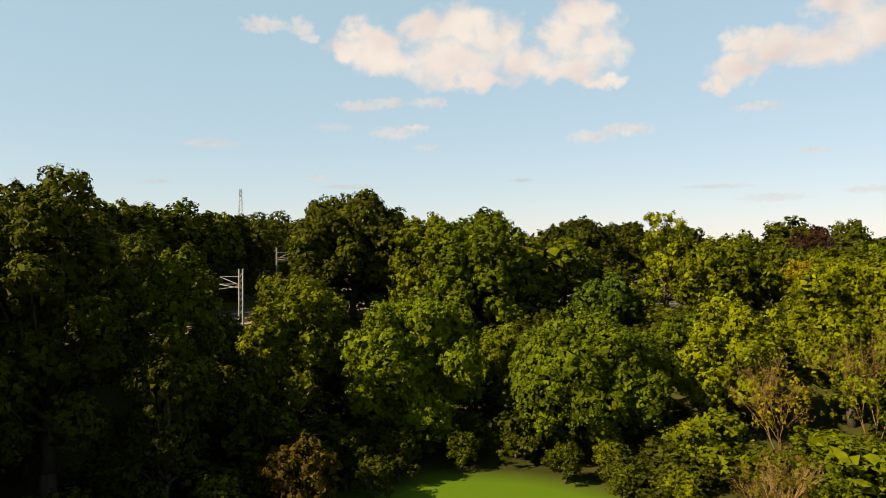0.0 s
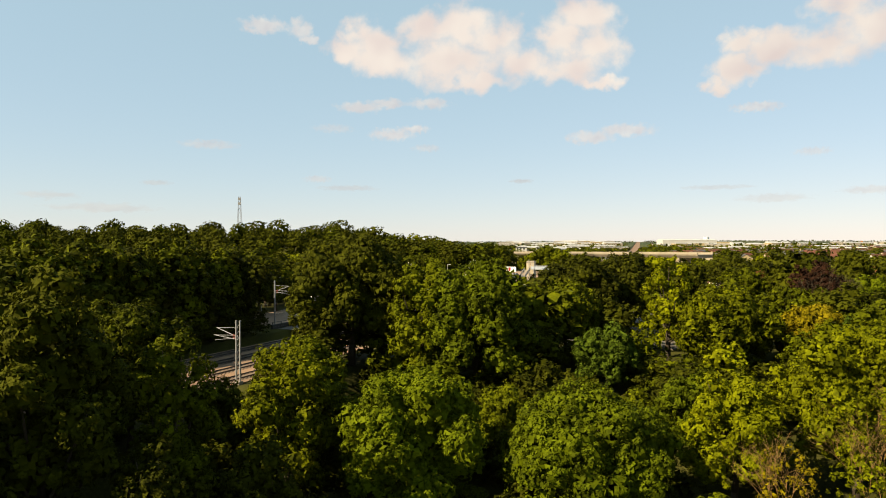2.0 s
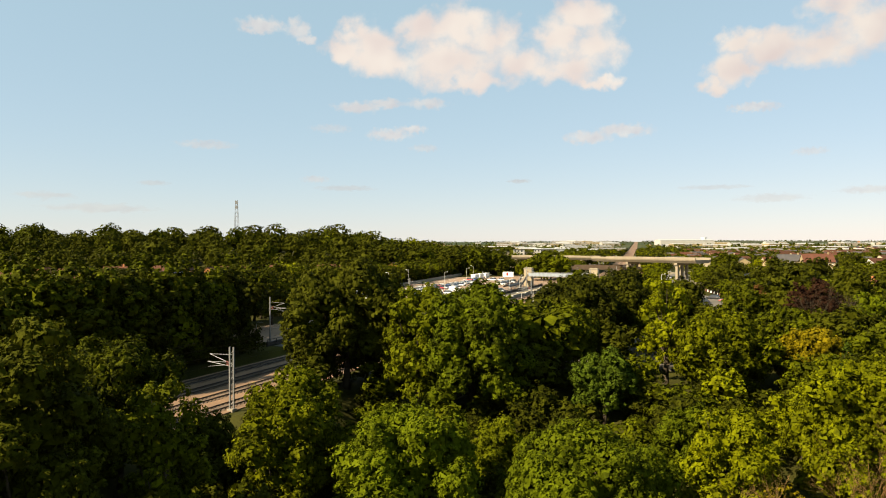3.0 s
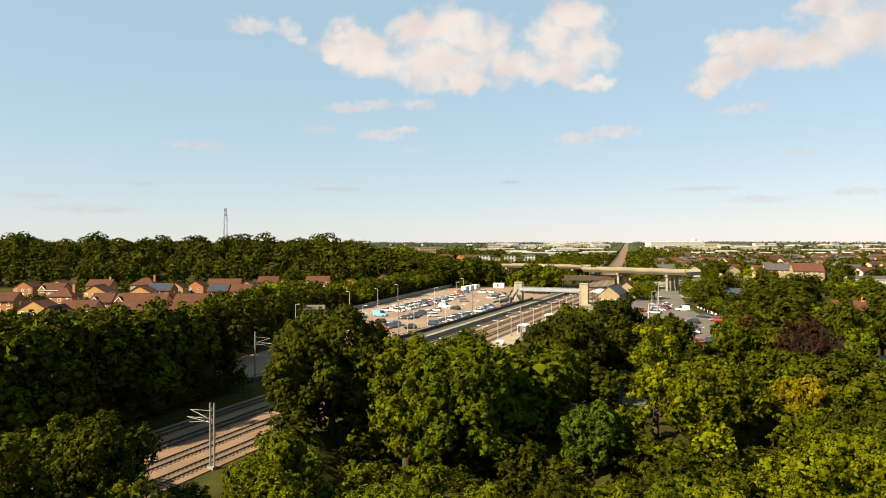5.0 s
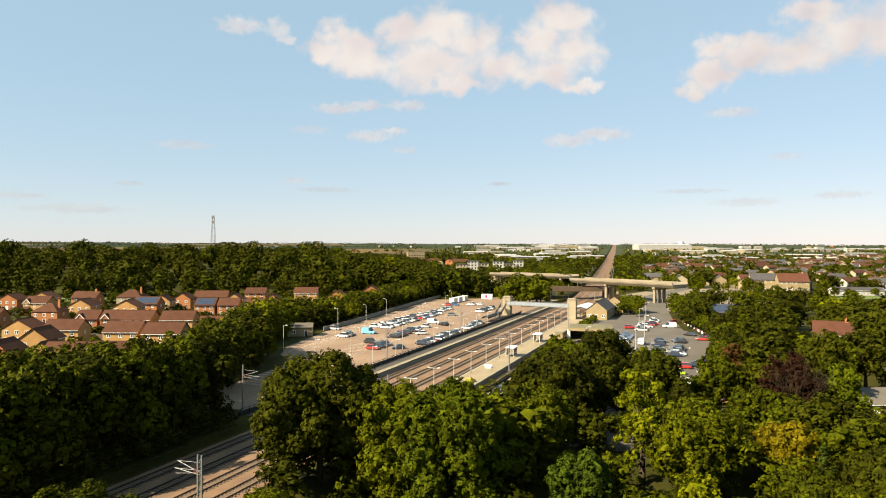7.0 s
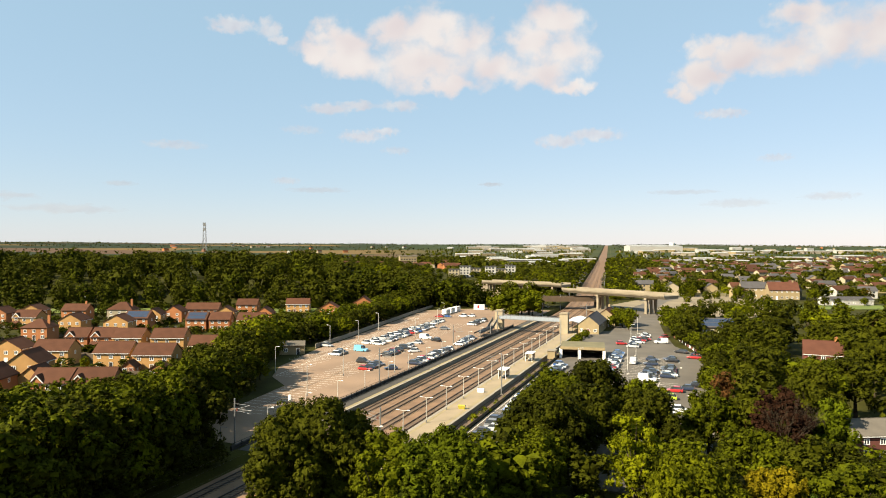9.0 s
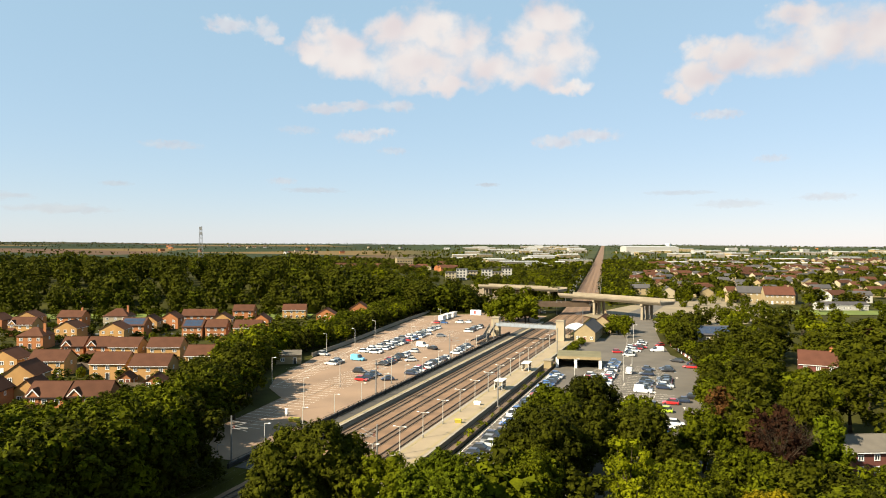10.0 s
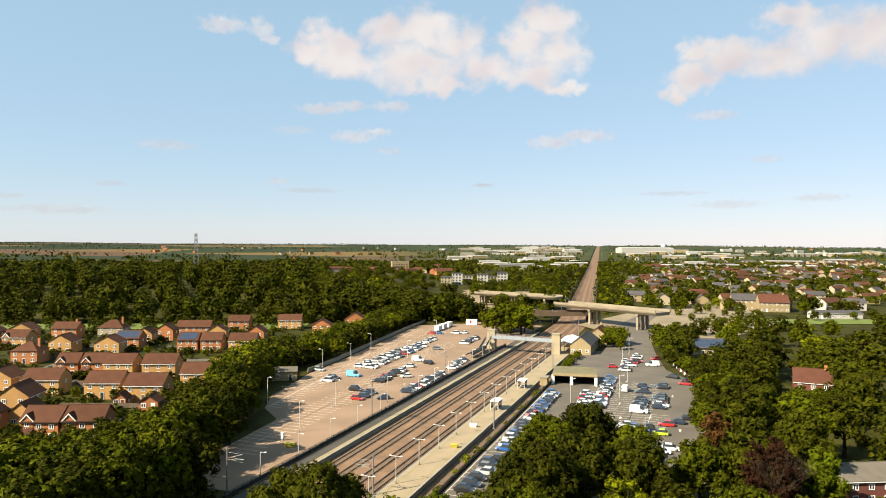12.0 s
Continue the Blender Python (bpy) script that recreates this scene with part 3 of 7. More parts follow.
NEAR_EAST = [
    (31.0, 119.0, 13.2, 6.6, "dark", "round", "dark green broadleaf tree near the car park"),
    (36.5, 137.5, 14.1, 7.0, "dark", "round", "large dark green tree at the car park's near end"),
    (27.5, 131.0, 13.4, 6.8, "green", "round", "dense green tree at the car park's near end"),
    (24.0, 125.0, 11.6, 5.6, "dark", "round", "dark green tree at the car park's near end"),
    (44.0, 131.0, 11.5, 5.2, "green", "round", "green tree at the car park's near end"),
    (40.0, 117.0, 13.2, 5.6, "dark", "round", "dark green broadleaf tree near the car park"),
    (52.5, 121.0, 11.5, 5.2, "green", "round", "green broadleaf tree near a copper beech"),
    (77.0, 131.0, 14.4, 5.5, "dark", "round", "dark green broadleaf tree behind gardens"),
    (30.5, 94.0, 14.7, 3.4, "bright", "tall", "tall light green poplar with a loose crown"),
    (36.0, 89.0, 10.6, 6.4, "bright", "round", "wide light green tree with feathery leaves"),
    (25.0, 60.0, 4.8, 4.3, "bright", "round", "yellow-green tree with thin leaves"),
    (37.0, 62.0, 9.2, 6.4, "bright", "round", "wide spreading yellow-green tree"),
    (48.5, 91.0, 7.8, 4.6, "yellow", "round", "tree with yellow autumn leaves"),
    (62.5, 117.0, 12.4, 5.6, "copper", "round", "copper beech with dark red-brown leaves"),
    (73.5, 119.0, 10.4, 4.2, "mid", "round", "small bright green garden tree"),
    (67.0, 146.5, 9.6, 3.3, "rust", "tall", "slim tree with rust-brown leaves"),
    (52.0, 104.0, 9.0, 5.5, "green", "round", "green broadleaf tree in a belt"),
    (44.0, 76.0, 6.5, 5.5, "green", "round", "green broadleaf tree in a belt"),
    (56.0, 82.0, 7.0, 6.0, "dark", "round", "dark green broadleaf tree in a belt"),
]
for i, (x, y, top, R, tone, style, words) in enumerate(NEAR_WEST + NEAR_MIDDLE + NEAR_EAST):
    s, n = SN(x, y)
    z = land(s, n)
    d = math.hypot(x, y)
    gap, leaf, per = (0.66, 0.21, 22) if d < 76 else (0.80, 0.29, 22) if d < 105 else (0.92, 0.38, 18)
    meshes = make_tree(100 + i, R, top - z, tone, style, gap, leaf, per, 0.06, 60 + int(R * 9), 9, 0.48 if d < 76 else 0.6)
    plant(meshes, x, y, z, 0, 1, words, "trees of the wooded valley")


def bare_tree(seed, height, spread):
    """A trunk whose limbs fork again and again into fine twigs."""
    rng = random.Random(seed)
    sh = Shape()

    def limb(p, d, length, r, level):
        q = p + d * length
        sh.rod(p, q, r, r * 0.6, 5 if level < 2 else 3)
        if level == 5:
            return
        for _ in range(3):
            e = (d + Vector((rng.uniform(-1, 1), rng.uniform(-1, 1), rng.uniform(-0.35, 0.6))) * spread).normalized()
            limb(p.lerp(q, rng.uniform(0.55, 1.0)), e, length * rng.uniform(0.6, 0.82), r * 0.6, level + 1)

    for k in range(3):
        limb(Vector((0, 0, 0)), Vector((rng.uniform(-0.4, 0.4), rng.uniform(-0.4, 0.4), 1)).normalized(), height * 0.33, 0.05, 0)
    return sh


def grow_spruce(x, y, h):
    """A small blue spruce with whorls of drooping branches."""
    s, n = SN(x, y)
    plant(make_tree(77, 1.7, h, "blue", "cone", 0.4, 0.2, 12, 0.05, 40, 9, 0.6), x, y, land(s, n) + 2.5, 0, 1, "small blue-grey spruce under a yellow tree", "trees of the wooded valley")


def dry_tree(x, y, height, seed, tone, leaves_count, words, rods=TWIG):
    s, n = SN(x, y)
    t = thing("tree", (x, y, land(s, n)), 0, words, "tree", "trees of the wooded valley")
    part("branchwork", bare_tree(seed, height, 0.55), rods, t)
    if leaves_count:
        rng = np.random.default_rng(seed)
        lb = lobes_of(rng, height * 0.34, height * 0.9, height * 0.1, 20, "round")
        part("foliage", leaf_mesh("foliage", NONE, tufts(rng, lb, 0.62 * (5200 / leaves_count) ** 0.3, 0.24, 9), LEAF[tone]), None, t)


grow_spruce(49.0, 84.0, 6.5)
dry_tree(33.5, 53.5, 14.5, 3, "bright", 5200, "half-bare tree of pale dry branches")
dry_tree(18.3, 38.0, 7.0, 4, "olive", 2500, "dry brownish bush of fine twigs")
dry_tree(27.0, 55.0, 9.0, 5, "yellow", 2600, "thin tree with few yellow leaves")
dry_tree(61.5, 113.0, 14.5, 6, "copper", 900, "dead reddish-brown tree with bare branches", BARK)

# ready-made trees for the thickets and for the middle distance
TONES = (("green", "round"), ("dark", "round"), ("green", "tall"), ("bright", "round"), ("dark", "tall"), ("olive", "round"), ("blue", "cone"), ("copper", "round"))
KINDS_NEAR = [make_tree(480 + i, 5.0, 12.0, k, st, 0.85, 0.37, 14, 0.03, 60, 20, 0.85) for i, (k, st) in enumerate(TONES[:6])]
KINDS = [make_tree(500 + i, 5.0, 12.0, k, st, 1.0, 0.42, 12, 0.05, 50, 20, 1.0) for i, (k, st) in enumerate(TONES)]
KINDS_FAR = [make_tree(530 + i, 5.0, 12.0, k, st, 1.5, 0.8, 8, 0.05, 34, 20, 1.3) for i, (k, st) in enumerate(TONES)]
WORDS = ("green broadleaf tree", "dark green broadleaf tree", "upright green broadleaf tree", "light green broadleaf tree", "upright dark green tree", "yellowish-green tree", "dark blue-green conifer", "copper-leaved tree")


STUFF = {}
def crowns(seed, gap, leaf, per, lobes, side):
    """Crowns alone, as bare coordinates, for woods too thick to count."""
    out = []
    for i, (k, st) in enumerate(TONES[:6]):
        rng = np.random.default_rng(seed + i)
        lb = lobes_of(rng, 5.0, 12.0, 0.4, lobes, st)
        out.append((LEAF[k].name, clumps(rng, lb, side, 0.82), tufts(rng, lb, gap, leaf, per)))
    return out


def domes(seed, gap, leaf, per, side):
    """Broad domed crowns for the far woods."""
    out = []
    for i, (k, st) in enumerate(TONES[:6]):
        rng = np.random.default_rng(seed + i)
        lb = [(0, 0, 6.6, 4.5), (0, 0, 3.0, 4.0)]
        for j in range(13):
            u, a = 0.97 - j * 0.105, j * 2.399963 + rng.random() * 0.7
            f = math.sqrt(max(0.0, 1 - u * u))
            lr = 1.5 + 0.9 * rng.random()
            q = 4.9 - lr + 0.5 * rng.random()
            lb.append((q * f * math.cos(a), q * f * math.sin(a), 6.6 + 1.06 * q * u, lr))
        out.append((LEAF[k].name, clumps(rng, lb, side, 0.86), tufts(rng, lb, gap, leaf, per)))
    return out


PLAIN, SHRUBS, THICK = domes(560, 1.25, 0.8, 5, 2.4), crowns(580, 2.6, 1.5, 4, 8, 3.0), crowns(600, 1.2, 0.5, 9, 24, 1.25)


def join_in(x, y, height, kind, turn, group, wide):
    """A tree of a wood too thick to count, added to that wood's one mesh."""
    s, n = SN(x, y)
    a, f = radians(turn), height / 12
    mat, quads, tris = (SHRUBS if "shrub" in group or "hedge" in group else THICK if "undergrowth" in group or y < 210 else PLAIN)[kind % 6]
    m = np.array([[math.cos(a) * wide, -math.sin(a) * wide, 0], [math.sin(a) * wide, math.cos(a) * wide, 0], [0, 0, 1]]) * f
    at = np.array([x, y, land(s, n - bend(s)) - 0.3])
    STUFF.setdefault((group, mat), []).append((quads @ m.T + at, tris @ m.T + at))


def grow(x, y, height, kind, turn, group, wide=1.0):
    s, n = SN(x, y)
    t = plant((KINDS_NEAR if y < 150 and kind < 6 and (y < 66 or group.startswith("woodland")) else KINDS if y < 235 else KINDS_FAR)[kind], x, y, land(s, n - bend(s)), turn, 1.0, WORDS[kind] + (" in a belt of woodland" if "wood" in group else " among houses and gardens" if "house" in group else " beside the station"), group)
    t.scale = (height / 12 * wide, height / 12 * wide, height / 12)
    return t


rnd = random.Random(7)
for x, y, h, k in ((-28, 46, 8, 1), (-34, 52, 11, 0), (-21, 58, 9, 1), (-13, 40, 4, 1), (-15.5, 52, 7, 1), (-7, 49, 4.5, 1), (-4.6, 46.5, 3.2, 1), (-9.5, 46, 3.5, 0), (-3.2, 50.5, 4, 1), (1.5, 53.5, 3, 0), (-26, 58, 9, 0), (-20, 36.5, 4.5, 1), (-17, 66, 7, 1), (-5, 66, 7, 1), (-9, 72, 8, 0)):
    grow(x, y, h, k, rnd.random() * 360, "thicket of the wooded valley", 1.25)
for x, y, h, k in ((-6, 54, 3.2, 1), (-2, 56, 3.4, 0), (2, 56.8, 3.2, 1), (6, 56.2, 3.0, 0), (9.6, 54.6, 3.4, 0), (12.8, 52.2, 3.2, 0), (16, 64, 6, 1), (19, 52, 4.5, 3), (22, 46, 4, 0), (28, 46, 5, 2), (33, 43, 5, 0), (12.3, 47.2, 2.6, 0), (9.0, 50.3, 3, 0), (15.5, 44.5, 3, 3), (6.5, 66, 6, 1), (26, 75, 8, 1), (10, 78, 7, 1), (40, 55, 7, 0), (46, 65, 9, 0), (28, 80, 7, 0), (13, 92, 9, 1), (0, 96, 9, 0), (-8, 100, 9, 1), (8, 104, 9, 0), (40, 102, 9, 0), (44, 112, 8, 1), (42, 124, 9, 0)):
    grow(x, y, h, k, rnd.random() * 360, "thicket of the wooded valley", 1.25)
for x, y, h, k in ((52, 74, 9, 0), (57, 90, 11, 0), (62, 97, 11, 1), (60, 86, 9, 0), (66, 104, 10, 0), (55, 97, 11, 1), (62, 92, 10, 1), (70, 100, 9, 0), (50, 122, 8, 0), (48, 134, 6, 3), (58, 70, 8, 0), (66, 80, 9, 1), (76, 92, 9, 0), (84, 104, 8, 0), (38, 74, 8, 3), (23, 40, 4, 0), (95, 118, 9, 1), (82, 116, 6, 0)):
    grow(x, y, h, k, rnd.random() * 360, "thicket of the wooded valley", 1.25)
# belt left of the line, nearest stretch
for x, y, h, k in ((-46.5, 99, 15.2, 1), (-55, 98, 15, 1), (-64, 101, 14.5, 0), (-50, 109, 14.2, 0), (-58.5, 110, 14.5, 0), (-45.5, 118, 13.2, 0), (-53, 121, 14, 0), (-44.5, 130, 12.2, 3), (-51, 134, 12.5, 0), (-44.5, 143, 11.6, 3), (-51.5, 147, 11, 0), (-68, 112, 13.5, 0), (-75, 105, 14, 1),
                   (-45.8, 189, 13.2, 1), (-53.5, 183, 11, 1), (-40.5, 182, 8.5, 0), (-44, 172, 9.5, 1), (-38.5, 160, 8.5, 1), (-51, 162, 9.5, 1), (-57, 158, 9, 0), (-60, 128, 11, 3), (-86, 118, 12, 0), (-57, 116, 14.5, 0), (-50, 114, 15, 0), (-64, 119, 13.5, 3), (-70, 121, 12.5, 0), (-48, 90, 14, 1), (-57, 88, 14, 1), (-68, 92, 14, 1), (-80, 95, 14, 1)):
    grow(x, y, h, k, rnd.random() * 360, "woodland beside the railway", 1.3)
# tall trees out of view on the left, added to shade the western thicket
for x, y, h in ((-41, 18, 21), (-44, 28, 22), (-42, 38, 21), (-46, 47, 20), (-38, 9, 19), (-50, 36, 22), (-34, 20, 15), (-36, 29, 16), (-48, 60, 19)):
    grow(x, y, h, 1, rnd.random() * 360, "thicket of the wooded valley", 1.2)
for x, y, h in ((-82, 153, 6.5), (-76, 152, 6), (-70, 153, 6.5), (-64, 156, 7.5), (-88, 153, 7), (-58, 160, 8), (-94, 156, 6), (-100, 160, 5), (-67, 148, 7.5), (-79, 147, 7), (-90, 146, 7)):
    grow(x, y, h, (0, 1, 3)[int(-x) % 3], x * 9, "woodland beside the railway", 1.3)
for i in range(11):
    s_ = 50 + i * 4.6 + rnd.uniform(-1, 1)
    x, y, _ = P(s_, -80.6 + rnd.uniform(-0.8, 0.8))
    grow(x, y, rnd.uniform(14.4, 16.6), rnd.choice((1, 0, 0)), rnd.random() * 360, "woodland beside the railway", 1.05)
for i in range(7):
    s_ = 60 + i * 5.2 + rnd.uniform(-1, 1)
    x, y, _ = P(s_, -77.0 + rnd.uniform(-0.5, 0.5))
    join_in(x, y, rnd.uniform(8.5, 10.5), rnd.choice((0, 1)), rnd.random() * 360, "undergrowth beside the railway", 1.0)
# mostly the dark leaf tone here, to deepen the belt's shaded side
for i in range(9):
    s_ = 111 + i * 5.2 + rnd.uniform(-1, 1)
    x, y, _ = P(s_, (-95.5 if s_ < 122 else -103.5 - 0.22 * (s_ - 122)) + rnd.uniform(-1, 1))
    grow(x, y, rnd.uniform(12.5, 14.5) - (0 if s_ < 136 else 2.5), rnd.choice((1, 1, 0)), rnd.random() * 360, "woodland beside the railway", 1.15)
# low dark-leaved bushes that stand in for the deep shade at the belt's foot
for i in range(12):
    s_ = 54 + i * 3.9
    x, y, _ = P(s_, -75.2 + rnd.uniform(-0.4, 0.4))
    join_in(x, y, rnd.uniform(3.0, 4.5), 1, rnd.random() * 360, "undergrowth beside the railway", 1.5)
for s_, n_, h_ in ((101, -84, 11.5), (105, -87.5, 11.5), (98, -81.5, 10)):
    x, y, _ = P(s_, n_)
    grow(x, y, h_, 1, rnd.random() * 360, "woodland beside the railway", 1.0)
# saplings and bushes that close the thicket between the line and the tall trees
for x, y, h, k in ((-20, 64, 7, 1), (-16.5, 71, 7.5, 0), (-15.5, 78, 9, 1), (-15.5, 85, 7, 1), (-15, 80, 7, 1), (-16, 92, 7, 1), (-15, 97, 8, 1), (12.5, 95, 14, 0), (13, 101, 13, 1), (-7, 80, 8, 0), (-6.5, 93, 9, 0), (-10, 96, 8, 1), (0, 78, 8, 0), (1.5, 72, 7, 1), (8, 88, 9, 0), (12, 84, 7, 1), (15, 79, 7, 1), (25, 88, 8, 0), (16, 70, 6, 1), (21, 74, 6.5, 0), (30, 66, 7, 3), (31, 74, 7, 0), (33, 82, 8, 3), (45, 84, 8, 0), (42, 94, 9, 1), (50, 96, 9, 0), (25, 100, 9, 1), (33, 104, 9, 0), (39, 70, 7, 3), (46, 72, 7, 0), (11, 66, 5.5, 1), (-9, 63, 6.5, 1)):
    join_in(x, y, h, k, rnd.random() * 360, "undergrowth of the wooded valley", 1.2)


# ---- houses ----
def window(parent, x, y, z, w, h, face):
    """A white-framed window set on a wall: face is the wall's outward axis ('-y', '+x', '-x', '+y')."""
    hold = Shape()
    k = {"-y": (0, -1), "+y": (0, 1), "+x": (1, 0), "-x": (-1, 0)}[face]

    def put(sh, a0, a1, z0, z1, d0, d1):
        lo, hi = min(d0, d1), max(d0, d1)
        if k[1]:
            y0, y1 = sorted((y + k[1] * lo, y + k[1] * hi))
            sh.box(x + a0, x + a1, y0, y1, z + z0, z + z1)
        else:
            x0, x1 = sorted((x + k[0] * lo, x + k[0] * hi))
            sh.box(x0, x1, y + a0, y + a1, z + z0, z + z1)

    b = 0.13
    put(hold, -w / 2, w / 2, 0, b, -0.05, 0.07)
    put(hold, -w / 2, w / 2, h - b, h, -0.05, 0.07)
    put(hold, -w / 2, -w / 2 + b, b, h - b, -0.05, 0.07)
    put(hold, w / 2 - b, w / 2, b, h - b, -0.05, 0.07)
    put(hold, -b / 2, b / 2, b, h - b, -0.05, 0.07)
    f = part("window", hold, WHITE, parent, "white-framed window")
    pane = Shape()
    put(pane, -w / 2 + b, -b / 2, b, h - b, -0.03, 0.02)
    put(pane, b / 2, w / 2 - b, b, h - b, -0.03, 0.02)
    part("pane", pane, GLASS, f, "dark window glass")


def house(x, y, turn, w, d, wall="yellow", roof="brown", eave=4.8, rise=2.6, gable=False, hip=False, chimney=False, solar=False, porch=False, z=0.0, label="", group="houses of the estate", rear=True):
    """A house of width w (front to -y) and depth d; the ridge runs along the front, or from front to back with gable."""
    t = thing("house", (x, y, z), turn, label, "house", group)
    if gable:
        a, b = d / 2, w / 2
    else:
        a, b = w / 2, d / 2

    def q(u, v, h):
        return (v, u, h) if gable else (u, v, h)

    wl = Shape()
    if hip:
        wl.box(-w / 2, w / 2, -d / 2, d / 2, -0.6, eave)
    else:
        wl.extrude([q(-a, -b, -0.6), q(-a, b, -0.6), q(-a, b, eave), q(-a, 0, eave + rise - 0.12), q(-a, -b, eave)], q(-a, 0, 0), q(a, 0, 0))
    part("wall", wl, BRICK[wall], t)
    o, th = 0.35, 0.16
    slope = rise / b
    rf = Shape()
    if hip:
        r = min(a, b) * 0.95
        e = [(-a - o, -b - o, eave), (a + o, -b - o, eave), (a + o, b + o, eave), (-a - o, b + o, eave)]
        t0, t1 = (-(a - r), 0, eave + rise), ((a - r), 0, eave + rise)
        if gable:
            t0, t1 = (0, -(a - r), eave + rise), (0, (a - r), eave + rise)
            e = [(-b - o, -a - o, eave), (b + o, -a - o, eave), (b + o, a + o, eave), (-b - o, a + o, eave)]
            rf.poly([e[0], e[1], t0]).poly([e[1], e[2], t1, t0]).poly([e[2], e[3], t1]).poly([e[3], e[0], t0, t1])
        else:
            rf.poly([e[0], e[1], t1, t0]).poly([e[1], e[2], t1]).poly([e[2], e[3], t0, t1]).poly([e[3], e[0], t0])
        rf.poly(e[::-1])
        part("roof", rf, ROOF[roof], t)
    else:
        for side in (-1, 1):
            s1 = Shape()
            lo = eave - o * slope
            s1.extrude([q(-a - 0.25, side * (b + o), lo), q(-a - 0.25, 0, eave + rise), q(-a - 0.25, 0, eave + rise + th), q(-a - 0.25, side * (b + o), lo + th)], q(-a - 0.25, 0, 0), q(a + 0.25, 0, 0))
            rp = part("roof_slope", s1, ROOF[roof], t)
            g = Shape().extrude([q(-a - 0.2, side * (b + o + 0.02), lo - 0.10), q(-a - 0.2, side * (b + o + 0.10), lo - 0.10), q(-a - 0.2, side * (b + o + 0.10), lo + 0.02), q(-a - 0.2, side * (b + o + 0.02), lo + 0.02)], q(-a - 0.2, 0, 0), q(a + 0.2, 0, 0))
            part("gutter", g, WHITE if wall in ("yellow", "pale", "white", "red") else BLACK, t)
            if solar and side < 0:
                for i in range(5):
                    for j in range(2):
                        u0, u1 = -a + 0.5 + i * (2 * a - 1) / 5, -a + 0.5 + (i + 1) * (2 * a - 1) / 5 - 0.08
                        f0, f1 = 0.12 + 0.4 * j, 0.12 + 0.4 * j + 0.37
                        sh = Shape().poly([q(u, side * (b + o) * (1 - f), lo + (eave + rise - lo) * f + th + 0.06) for u, f in ((u0, f0), (u1, f0), (u1, f1), (u0, f1))])
                        part("solar_panel", sh, SOLAR, t, "blue solar panel")
        rg = Shape().rod(q(-a - 0.25, 0, eave + rise + th), q(a + 0.25, 0, eave + rise + th), 0.1, 0.1, 5)
        part("ridge_tiles", rg, ROOF[roof], t)
    if chimney:
        cx = a * 0.7
        c0 = q(cx, 0, 0)
        ch = Shape().box(c0[0] - 0.45, c0[0] + 0.45, c0[1] - 0.3, c0[1] + 0.3, eave, eave + rise + 1.3)
        c = part("chimney", ch, BRICK["orange" if wall != "gault" else "gault"], t)
        part("chimney_pot", Shape().rod((c0[0], c0[1], eave + rise + 1.3), (c0[0], c0[1], eave + rise + 1.75), 0.14, 0.11, 8), BRICK["red"], c)
    # windows, front and one side
    cols = max(2, round(w / 3.3))
    for i in range(cols):
        u = -w / 2 + w * (i + 0.5) / cols
        if eave > 4:
            window(t, u, -d / 2, eave - 1.75, 1.15, 1.15, "-y")
        if i == 1:
            dr = part("door", Shape().box(u - 0.48, u + 0.48, -d / 2 - 0.05, -d / 2 + 0.05, 0, 2.05), DOORS[int(abs(x * 7)) % 4], t)
            part("door_frame", Shape().box(u - 0.58, u - 0.48, -d / 2 - 0.08, -d / 2 + 0.05, 0, 2.15).box(u + 0.48, u + 0.58, -d / 2 - 0.08, -d / 2 + 0.05, 0, 2.15).box(u - 0.48, u + 0.48, -d / 2 - 0.08, -d / 2 + 0.05, 2.05, 2.15), WHITE, dr)
        else:
            window(t, u, -d / 2, 0.9, 1.3, 1.2, "-y")
    window(t, w / 2, 0.3, eave - 1.7, 0.9, 1.1, "+x")
    if porch:
        ph = Shape().box(-w / 2 + 0.4, -w / 2 + 2.9, -d / 2 - 1.5, -d / 2, 0, 2.3)
        p = part("porch", ph, BRICK["orange"], t)
        part("porch_roof", Shape().extrude([(-w / 2 + 0.2, -d / 2 - 1.8, 2.2), (-w / 2 + 0.2, -d / 2, 3.1), (-w / 2 + 0.2, -d / 2, 3.25), (-w / 2 + 0.2, -d / 2 - 1.8, 2.35)], (0, 0, 0), (2.9, 0, 0)), ROOF[roof], p)
        gx = -w / 2 + 1.7
        gb = Shape().extrude([(gx - 1.3, -d / 2 - 0.12, eave - 1.4), (gx + 1.3, -d / 2 - 0.12, eave - 1.4), (gx + 1.3, -d / 2 - 0.12, eave), (gx, -d / 2 - 0.12, eave + 1.4), (gx - 1.3, -d / 2 - 0.12, eave)], (0, 0, 0), (0, 1.6, 0))
        f = part("front_gable", gb, BRICK[wall], t)
        for k in (-1, 1):
            part("barge_board", Shape().extrude([(gx + k * 1.6, -d / 2 - 0.3, eave - 0.3), (gx, -d / 2 - 0.3, eave + 1.45), (gx, -d / 2 - 0.3, eave + 1.75), (gx + k * 1.6, -d / 2 - 0.3, eave + 0.02)], (0, 0, 0), (0, 0.12, 0)), WHITE, f)
            part("gable_slope", Shape().extrude([(gx + k * 1.6, -d / 2 - 0.2, eave + 0.0), (gx, -d / 2 - 0.2, eave + 1.72), (gx, -d / 2 - 0.2, eave + 1.84), (gx + k * 1.6, -d / 2 - 0.2, eave + 0.12)], (0, 0, 0), (0, 2.4, 0)), ROOF[roof], f)
        window(f, gx, -d / 2 - 0.12, eave - 1.2, 1.1, 1.15, "-y")
    return t


